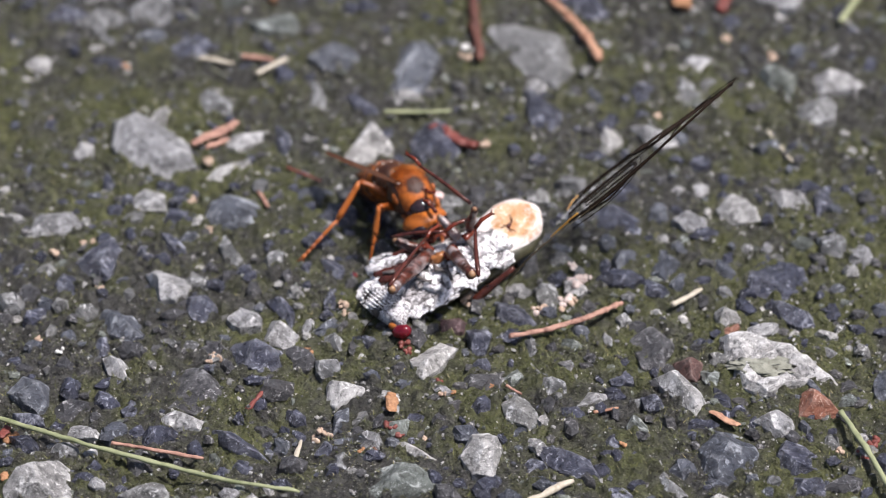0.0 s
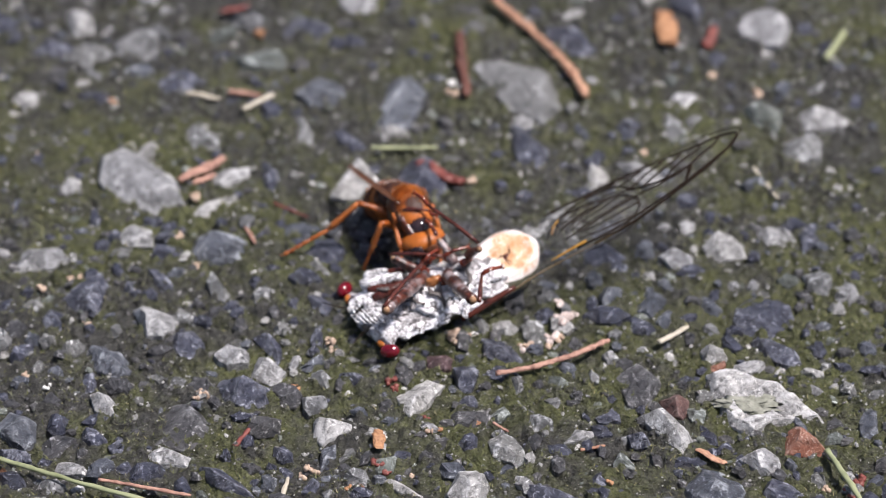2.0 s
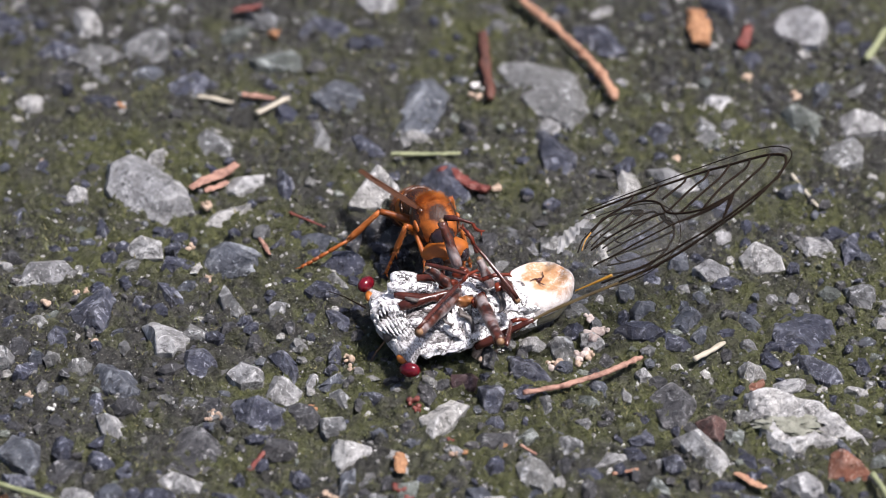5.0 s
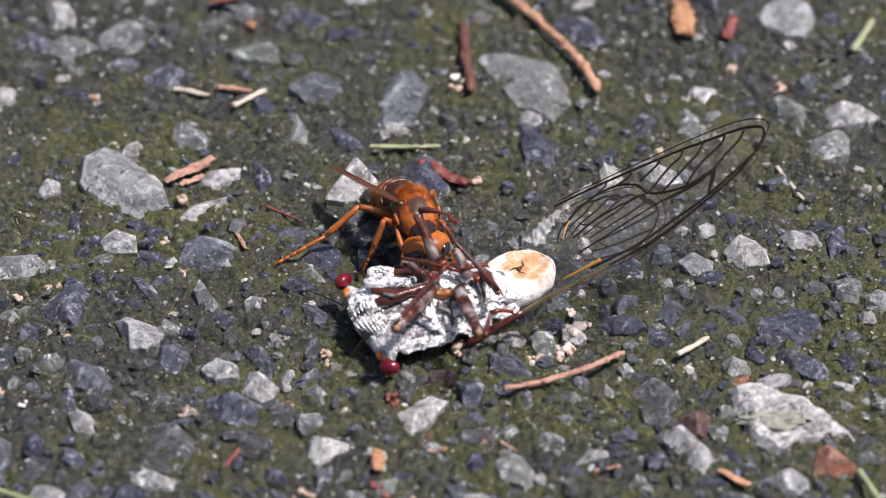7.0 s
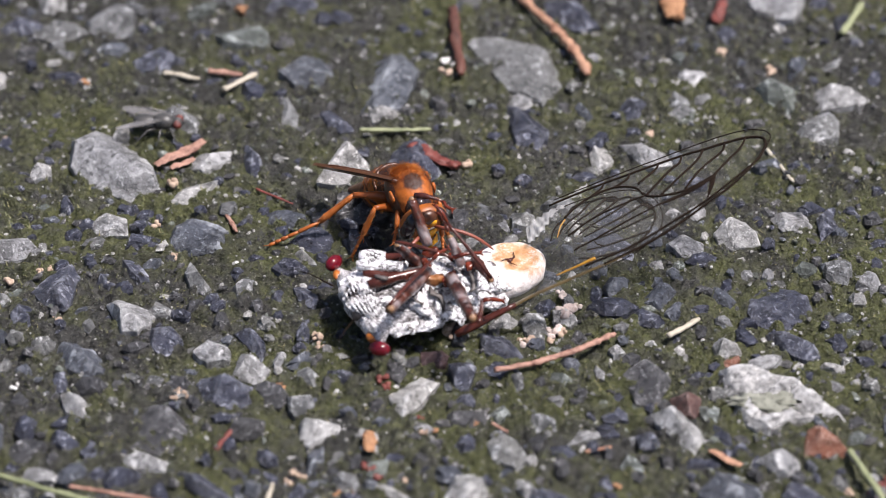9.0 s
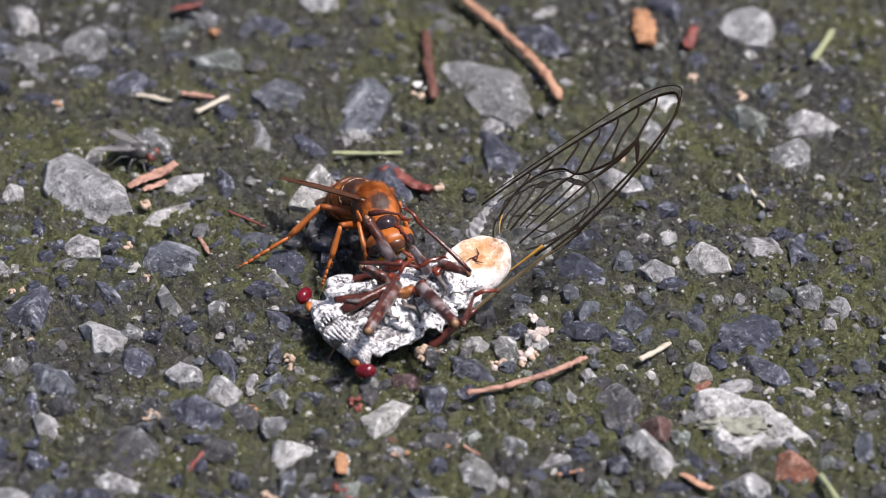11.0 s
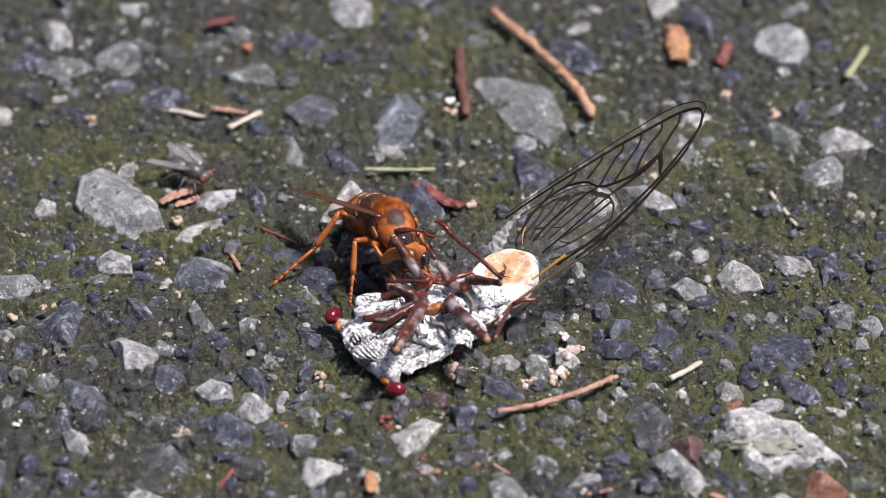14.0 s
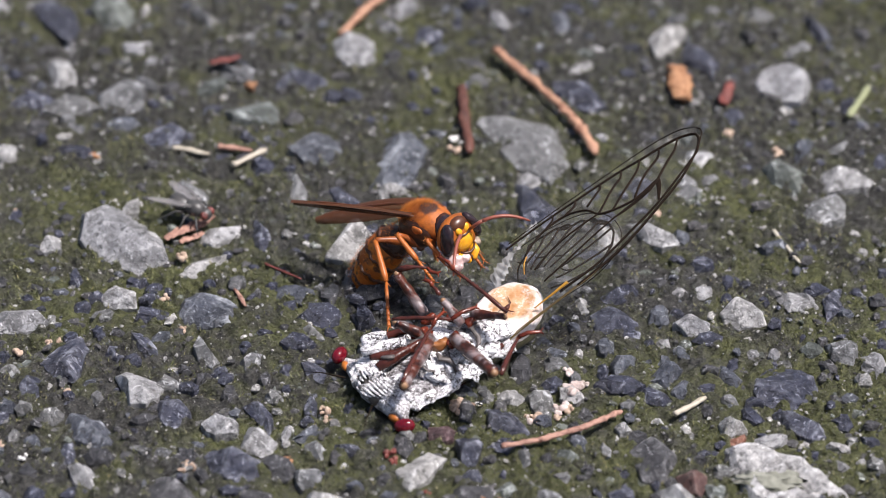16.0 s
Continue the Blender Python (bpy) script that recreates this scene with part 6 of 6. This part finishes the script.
crumb("tan", -30.0, 17.9, 0.79)
crumb("orange", -42.6, 40.3, 0.64)
crumb("tan", -52.0, 27.7, 0.64)
crumb("orange", -22.2, 57.5, 1.00)
crumb("tan", 7.5, 21.4, 0.93)
crumb("tan", 14.9, 18.5, 0.71)
crumb("tan", 31.5, 28.0, 0.71)
crumb("tan", 42.5, 46.1, 1.07)
crumb("tan", 48.5, 42.9, 0.86)
crumb("tan", 5.1, 41.5, 0.93)
crumb("white", 5.1, 44.2, 0.64)
crumb("red", -2.7, -21.4, 0.79)
crumb("red", -2.4, -22.8, 0.64)
crumb("orange", 8.2, -28.5, 0.57)
crumb("red", 7.7, -28.9, 0.36)
crumb("red", 1.6, -27.5, 0.50)
crumb("red", -4.4, -36.9, 0.79)
crumb("red", -3.4, -37.5, 0.71)
crumb("tan", -13.0, -37.2, 0.71)
crumb("tan", -13.9, -37.8, 0.64)
crumb("tan", -12.0, -37.8, 0.57)
crumb("white", -46.6, -22.2, 0.50)
crumb("tan", 34.8, -40.6, 0.64)
crumb("tan", 0.0, -38.2, 0.43)
crumb("orange", -51.4, -38.1, 1.14)
crumb("orange", -51.3, -45.9, 0.86)
crumb("orange", 24.0, -40.8, 0.50)
crumb("tan", 50.9, -40.8, 0.64)
crumb("red", 55.3, -39.8, 1.00)
crumb("red", 53.7, -41.9, 0.86)
crumb("orange", 8.2, -28.6, 0.50)
crumb("orange", -7.9, -40.8, 0.57)
crumb("red", -6.5, -40.6, 0.43)


# ---- a small fly that settles beside the big grey stone ----
FLY_BODY = plain("grey_black_fly", (0.012, 0.012, 0.014), (0.07, 0.068, 0.065), 0.7, 0.4, 0.05)
FLY_WING = membrane_material("smoky_fly_wing", (0.24, 0.23, 0.23), 0.45, 0.2)
fly = empty("fly", "small dark grey fly with smoky wings on the gravel", "fly")


def make_fly():
    bm = bmesh.new()
    ball(bm, (0, 0, 1.9), (1.5, 1.15, 1.1), (0, 0, 0), 10, 14)
    part("thorax", soft(bm), FLY_BODY, fly)
    bm = bmesh.new()
    ball(bm, (-2.2, 0, 1.6), (1.8, 1.2, 1.0), (0, 8, 0), 10, 14)
    part("abdomen", soft(bm), FLY_BODY, fly)
    bm = bmesh.new()
    ball(bm, (1.8, 0, 1.8), (0.75, 1.0, 0.8), (0, 0, 0), 8, 12)
    head = part("head", soft(bm), FLY_BODY, fly)
    for side in (1, -1):
        bm = bmesh.new()
        ball(bm, (1.95, side * 0.68, 2.0), (0.55, 0.5, 0.62), (0, 0, 0), 8, 12)
        part("eye", soft(bm), LITTER["red"], head, "dark red eye")
        bm = bmesh.new()
        grid = []
        for i in range(11):
            u = i / 10
            w = 0.35 + 1.15 * math.sin(math.pi * min(1, 0.1 + 0.82 * u)) ** 0.8
            grid.append([bm.verts.new(Vector((0.2 - 6.0 * u, side * (0.7 + 1.5 * u + w * (j / 3 - 0.5)), 2.7 - 0.9 * u + 0.12 * (j % 2))) * MM) for j in range(4)])
        for i in range(10):
            for j in range(3):
                bm.faces.new((grid[i][j], grid[i + 1][j], grid[i + 1][j + 1], grid[i][j + 1]))
        w = part("wing", soft(bm), FLY_WING, fly, "smoky clear wing")
        bm = bmesh.new()
        tube(bm, [(0.2, side * 0.7, 2.75), (-3, side * 2.1, 2.3), (-5.6, side * 2.6, 1.85)], (0.12, 0.08, 0.04), 5)
        tube(bm, [(0.2, side * 0.6, 2.75), (-3, side * 1.3, 2.3), (-5.6, side * 2.0, 1.85)], (0.09, 0.06, 0.03), 5)
        part("wing_vein", soft(bm), FLY_BODY, w)
        for x, out, back in ((1.0, 2.4, 1.8), (0.0, 3.1, -0.2), (-0.8, 3.0, -3.0)):
            bm = bmesh.new()
            tube(bm, [(x * 0.6, side * 0.6, 1.2), (x * 0.6 + back * 0.4, side * out * 0.65, 1.7), (x * 0.6 + back * 0.8, side * out * 0.9, 0.5), (x * 0.6 + back, side * out, 0.1)], (0.17, 0.14, 0.1, 0.05), 6)
            part("leg", soft(bm), FLY_BODY, fly)


make_fly()


# ---- movement ----
def motions():
    # seconds, place in mm and turn in degrees of the cicada's body
    body = [
        (0, 4.73, -8.44, 3.89, -14.9, -11.5, 27.4),
        (0.5, 5.50, -4.51, 3.99, -17.7, -8.5, 22.4),
        (1, 5.50, -5.09, 3.86, -9.9, -11.9, 29.5),
        (1.5, 5.73, -4.58, 3.80, -8.0, -15.1, 23.2),
        (2, 5.63, -5.64, 3.64, -9.8, -6.7, 23.5),
        (2.5, 6.25, -5.39, 3.62, -3.3, -7.8, 23.1),
        (3, 5.77, -3.83, 3.79, -2.4, -9.9, 25.0),
        (3.2, 6.66, -6.04, 3.79, 1.8, -4.6, 20.2),
        (5.3, 5.94, -7.51, 3.99, 1.2, 3.3, 21.2),
        (5.5, 6.00, -7.63, 4.04, 1.2, 3.3, 21.3),
        (6, 6.06, -7.15, 4.18, 1.4, 0.6, 21.3),
        (6.5, 5.86, -8.25, 4.13, 1.1, 5.4, 21.7),
        (7, 6.05, -7.25, 4.28, 0.8, 0.4, 21.5),
        (7.5, 5.95, -5.97, 4.59, -2.5, -3.0, 25.6),
        (8, 6.02, -6.79, 4.59, -2.3, -1.6, 24.7),
        (8.5, 5.96, -8.61, 4.40, 1.2, 4.9, 21.4),
        (9, 5.91, -8.60, 4.43, 0.8, 4.9, 21.6),
        (9.2, 6.93, -7.84, 4.53, 2.5, 1.0, 26.1),
        (11.5, 5.75, -5.80, 4.82, -3.2, -4.9, 29.4),
        (12, 5.80, -5.45, 4.75, -3.4, -5.7, 30.3),
        (12.5, 5.80, -5.43, 4.65, -3.3, -5.5, 30.2),
        (13, 5.64, -5.37, 4.56, -3.3, -5.7, 30.2),
        (13.5, 5.50, -5.20, 4.45, -2.9, -6.3, 30.0),
        (14, 5.59, -5.11, 4.35, -3.2, -6.3, 29.5),
        (14.5, 5.69, -2.53, 4.30, -4.6, -1.7, 32.1),
        (15, 5.32, -3.94, 4.13, -5.2, -9.4, 33.3),
        (15.5, 5.68, -5.01, 4.14, -5.6, -6.8, 32.5),
        (16, 5.74, -4.83, 4.12, -4.2, -7.6, 31.0),
    ]
    walk(cicada, [(t, pose(MM * x, MM * (y + 1.27), MM * (z - 1.0), a, b, c)) for t, x, y, z, a, b, c in body])
    spread = [
    # seconds, place of the wing root and turn of the spread wings on the body
        (0, -6.68, -3.62, -5.47, -19.9, -24.5, -17.5),
        (0.5, -9.26, -4.77, -4.06, -13.5, -20.4, -28.3),
        (1, -5.59, -6.41, -5.20, -16.8, -18.3, 5.4),
        (1.5, -4.50, -5.44, -3.07, -21.6, -7.7, 14.3),
        (2, -6.21, -5.75, -2.76, -12.1, -13.5, 2.9),
        (2.5, -6.55, -6.22, -4.07, -9.3, -23.5, 1.5),
        (3, -5.54, -6.08, -2.59, -12.5, -21.5, 5.4),
        (3.2, -7.42, -6.00, -4.45, -19.2, -25.6, 5.3),
        (5.3, -7.42, -6.08, -3.32, -3.7, -31.8, -7.2),
        (5.5, -7.44, -6.13, -3.43, -3.3, -31.4, -6.7),
        (6, -8.83, -4.52, -2.13, -18.7, -19.0, -0.7),
        (6.5, -7.93, -7.63, -3.23, -6.9, -27.7, -0.6),
        (7, -6.43, -7.09, -3.67, -8.0, -27.1, 2.2),
        (7.5, -7.76, -6.08, -4.64, -5.3, -26.8, -4.0),
        (8, -6.20, -6.14, -4.16, -6.8, -27.1, -1.2),
        (8.5, -6.77, -5.77, -4.00, -13.3, -25.8, 1.9),
        (9, -6.65, -7.57, -3.64, -8.4, -26.8, 1.5),
        (9.2, -7.74, -5.95, -5.05, -3.7, -30.3, -1.3),
        (11.5, -7.53, -6.38, -5.65, -8.0, -22.7, 5.9),
        (12, -8.12, -5.15, -4.67, -7.8, -20.0, 6.0),
        (12.5, -7.98, -5.07, -4.77, -8.0, -21.0, 5.6),
        (13, -7.99, -4.96, -4.65, -8.8, -20.9, 5.3),
        (13.5, -8.06, -4.73, -4.58, -10.3, -20.7, 5.6),
        (14, -7.98, -4.92, -4.62, -9.6, -21.2, 5.2),
        (14.5, -7.83, -4.51, -4.82, -18.4, -12.9, 9.7),
        (15, -9.52, -3.23, -4.70, -12.2, -22.6, 2.0),
        (15.5, -7.95, -5.20, -3.45, -8.0, -17.8, 6.9),
        (16, -7.85, -4.40, -4.10, -10.4, -20.4, 5.5),
    ]
    walk(wing, [(t, pose(MM * x, MM * y, MM * z, a, b, c)) for t, x, y, z, a, b, c in spread])
    # its abdomen rolls on the body
    mid = pose(MM * 7.3, MM * 0.8, MM * 0.7)
    lean = [(0, 30, 0), (1, 30, 0), (2, 28, 0), (2.5, 18, 0), (3.2, 10, 0), (5.3, 0, 0), (9.2, 0, 0), (12, 8, -4), (14, 8, -4), (14.5, 20, -6), (15, 10, -4), (16, 10, -4)]
    walk(belly, [(t, mid @ pose(0, 0, 0, a, b, 0) @ mid.inverted()) for t, a, b in lean])
    # two of its legs are raised at first and sink
    for leg, hip, knee, swing, fold_in in (
        (leg_long, (2.0, -0.3, 4.0), (4.2, -5.5, 6.2), [(0, -31, -19, -4), (1.5, -24, -13, -2), (2.5, -6, -16, -25), (7, 10, -4, -24), (9.2, 10, -4, -24), (12.5, 0, 0, 0), (16, 0, 0, 0)], [(0, 45, 9, 8), (1.5, 52, 3, 15), (2.5, 1, -6, 15), (7, 14, -9, 24), (9.2, 14, -9, 24), (12.5, 0, 0, 0), (16, 0, 0, 0)]),
        (leg_near, (-1.9, -2.2, 3.6), (-1.7, -13.3, 4.6), [(0, 0, 0, -4), (1.5, -4, 1, 5), (2.5, -1, 0, -4), (7, -3, -1, -6), (9.2, -3, -1, -6), (12.5, 0, 0, 0), (16, 0, 0, 0)], [(0, 10, -25, 19), (1.5, 4, -9, 20), (2.5, 0, 7, 23), (7, -3, 14, 24), (9.2, -3, 14, 24), (12.5, 0, 0, 0), (16, 0, 0, 0)]),
    ):
        at, bend = pose(*(MM * v for v in hip)), pose(*(MM * v for v in knee))
        walk(leg, [(t, at @ pose(0, 0, 0, a, b, c) @ at.inverted()) for t, a, b, c in swing])
        for piece in leg.children:
            if piece.name.startswith(("shin", "foot")):
                walk(piece, [(t, bend @ pose(0, 0, 0, a, b, c) @ bend.inverted()) for t, a, b, c in fold_in])
    # the hornet's thorax
    chest = [
        (0, -2.20, 0.60, 8.30, 0.0, 8.0, -64.0),
        (0.5, -0.80, 3.00, 8.50, 0.0, 8.0, -66.0),
        (1.5, -0.60, 3.25, 8.50, 0.0, 8.0, -66.0),
        (2.5, -0.50, 4.76, 8.50, 0.0, 8.0, -68.0),
        (3, -0.50, 4.75, 8.50, 0.0, 8.0, -68.0),
        (5.5, -0.20, 4.80, 8.20, 0.0, 8.0, -72.0),
        (6.5, 0.20, 4.40, 8.20, 0.0, 8.0, -72.0),
        (7.5, -0.40, 5.20, 8.20, 0.0, 8.0, -72.0),
        (8, -0.20, 4.60, 8.40, 0.0, 5.0, -70.0),
        (9, 0.40, 4.40, 9.20, 0.0, 0.0, -70.0),
        (11.5, -1.01, 6.20, 8.60, 0.0, 5.0, -68.0),
        (12.5, -2.70, 6.10, 8.80, 0.0, 3.0, -68.0),
        (13.5, -2.30, 6.20, 8.80, 0.0, 5.0, -68.0),
        (14, -2.30, 6.10, 8.80, 0.0, 5.0, -68.0),
        (14.5, -1.32, 7.69, 8.80, 0.0, 8.0, -66.0),
        (15, -0.76, 11.70, 9.00, 0.0, -2.0, -58.0),
        (15.5, -0.50, 10.90, 9.40, 0.0, -2.0, -68.0),
        (16, 1.30, 11.05, 11.00, 0.0, -20.0, -40.0),
    ]
    walk(hornet, [(t, pose(MM * x, MM * y, MM * z, a, b, c)) for t, x, y, z, a, b, c in chest])
    # three of its feet hold on to the road and the cicada while the body sways
    holds = (
        (leg_hind_near, HIND_JOINTS, [(0, -16.4, -3.7, 0.5), (0.5, -17.2, 4.8, 0.5), (5.5, -17.1, 4.6, 0.5), (14, -17.1, 4.5, 0.5), (15, -15.6, 5.8, 0.5), (15.5, -16.6, 5.0, 0.5), (16, -3.2, -2.4, 5.0)]),
        (leg_middle_near, MIDDLE_JOINTS, [(0, -7.5, -4.0, 0.5), (0.5, -6.8, 0.6, 1.0), (3, -6.6, 1.6, 1.2), (5.5, -6.3, 2.4, 1.5), (9, -6.8, 0.9, 1.5), (12.5, -7.5, -0.6, 1.5), (14, -7.4, -0.4, 1.5), (15, -6.2, 2.5, 1.5), (15.5, -6.2, 3.1, 1.5), (16, 2.3, 2.8, 8.0)]),
        (leg_fore_near, FORE_JOINTS, [(0, -2.0, -4.6, 5.5), (3, -1.4, -2.6, 6.0), (14, -1.8, -1.8, 6.0), (16, 5.6, 3.8, 8.0)]),
    )
    for leg, joints, feet in holds:
        hip, knee, _, foot = (MM * Vector(j) for j in joints)
        upper, lower = (knee - hip).length, (foot - knee).length
        swing, bent = [], []
        for t, x, y, z, a, b, c in chest:
            goal = MM * Vector([float(np.interp(t, [r[0] for r in feet], [r[k] for r in feet])) for k in (1, 2, 3)])
            goal = (pose(MM * x, MM * y, MM * z, a, b, c) @ Matrix.Scale(1.08, 4)).inverted() @ goal - hip
            reach = min(max(goal.length, 1.05 * abs(upper - lower)), 0.98 * (upper + lower))
            goal = goal.normalized()
            along = (upper ** 2 + reach ** 2 - lower ** 2) / (2 * reach)
            rise = knee - hip - (knee - hip).dot(goal) * goal
            elbow = along * goal + math.sqrt(max(0.0, upper ** 2 - along ** 2)) * rise.normalized()
            first = (knee - hip).rotation_difference(elbow)
            second = (foot - knee).rotation_difference(first.inverted() @ (reach * goal - elbow))
            swing.append((t, Matrix.Translation(hip) @ first.to_matrix().to_4x4() @ Matrix.Translation(-hip)))
            bent.append((t, Matrix.Translation(knee) @ second.to_matrix().to_4x4() @ Matrix.Translation(-knee)))
        walk(leg, swing)
        for piece in leg.children:
            if piece.name.startswith(("shin", "foot")):
                walk(piece, bent)
    # its head, abdomen and wings turn on the thorax
    nod = [(0, 0, 50, 8), (3, 0, 56, 8), (5.5, 0, 56, 6), (7.5, 0, 50, 4), (8.5, 0, 24, 4), (9, 0, 18, 2), (11.5, 0, 46, 2), (14.5, 0, 50, 4), (15, 0, -10, -4), (15.5, 0, -9, -2), (16, 4, 6, -6)]
    walk(hornet_head, [(t, pose(MM * 4.0, 0, MM * -0.7, a, b, c)) for t, a, b, c in nod])
    droop = [(0, 0, -42, 0), (5.5, 0, -44, 0), (9, 0, -40, 4), (12.5, 0, -38, 4), (14.5, 0, -38, 0), (15, 0, -34, 14), (15.5, 0, -32, 8), (16, 0, -34, 26)]
    walk(hornet_tail, [(t, pose(MM * -3.3, 0, MM * -0.8, a, b, c)) for t, a, b, c in droop])
    fold = [(0, -24, 12), (1.5, -25, 2), (3, -25, 2), (5.5, -23, 14), (7.5, -23, 17), (9, -22, 22), (11.5, -24, 20), (12.5, -23, 24), (13.5, -23, 24), (14, -22, 21), (14.5, -14, 8), (15, -22, 21), (15.5, -25.1, 3), (16, 9.9, 17.8)]
    walk(wing_near, [(t, pose(MM * -0.1, MM * -1.65, MM * 1.55, -40, up, out)) for t, up, out in fold])
    walk(wing_far, [(t, pose(MM * -0.1, MM * 1.65, MM * 1.55, 40, up - 14, out if t != 14.5 else -20)) for t, up, out in fold])
    # a ball of meat that the hornet chews off in the end
    meal = [(0, 0.4, 3.0, 5.0), (15.0, 0.4, 3.0, 5.0), (15.5, 2.0, 4.0, 7.0), (16, 5.1, 5.2, 9.4)]
    walk(meat, [(t, pose(MM * x, MM * y, MM * z)) for t, x, y, z in meal])
    # the fly comes in from above, settles and creeps about
    settle = [(0, -110, 150, 0.6, 0, 0, -40), (7.8, -110, 150, 0.6, 0, 0, -40), (8.0, -80, 90, 40, 0, -20, -40), (8.2, -34, 29, 6, 0, -10, -30), (8.3, -32, 28, 0.6, 0, 0, -8), (9.0, -31.5, 28, 0.6, 0, 0, -8), (9.2, -31.5, 28, 0.6, 0, 0, -10), (11.3, -30.5, 25, 0.8, 0, 0, -35), (11.7, -29.8, 23.6, 1.2, 0, 8, -45), (12.5, -29.6, 23.6, 1.2, 0, 8, -40), (13.0, -28.6, 24.4, 1.2, 0, 6, -36), (14.0, -28.2, 24.8, 1.2, 0, 6, -34), (16, -28.6, 24.6, 1.2, 0, 6, -34)]
    walk(fly, [(t, pose(MM * x, MM * y, MM * z, a, b, c)) for t, x, y, z, a, b, c in settle])

motions()
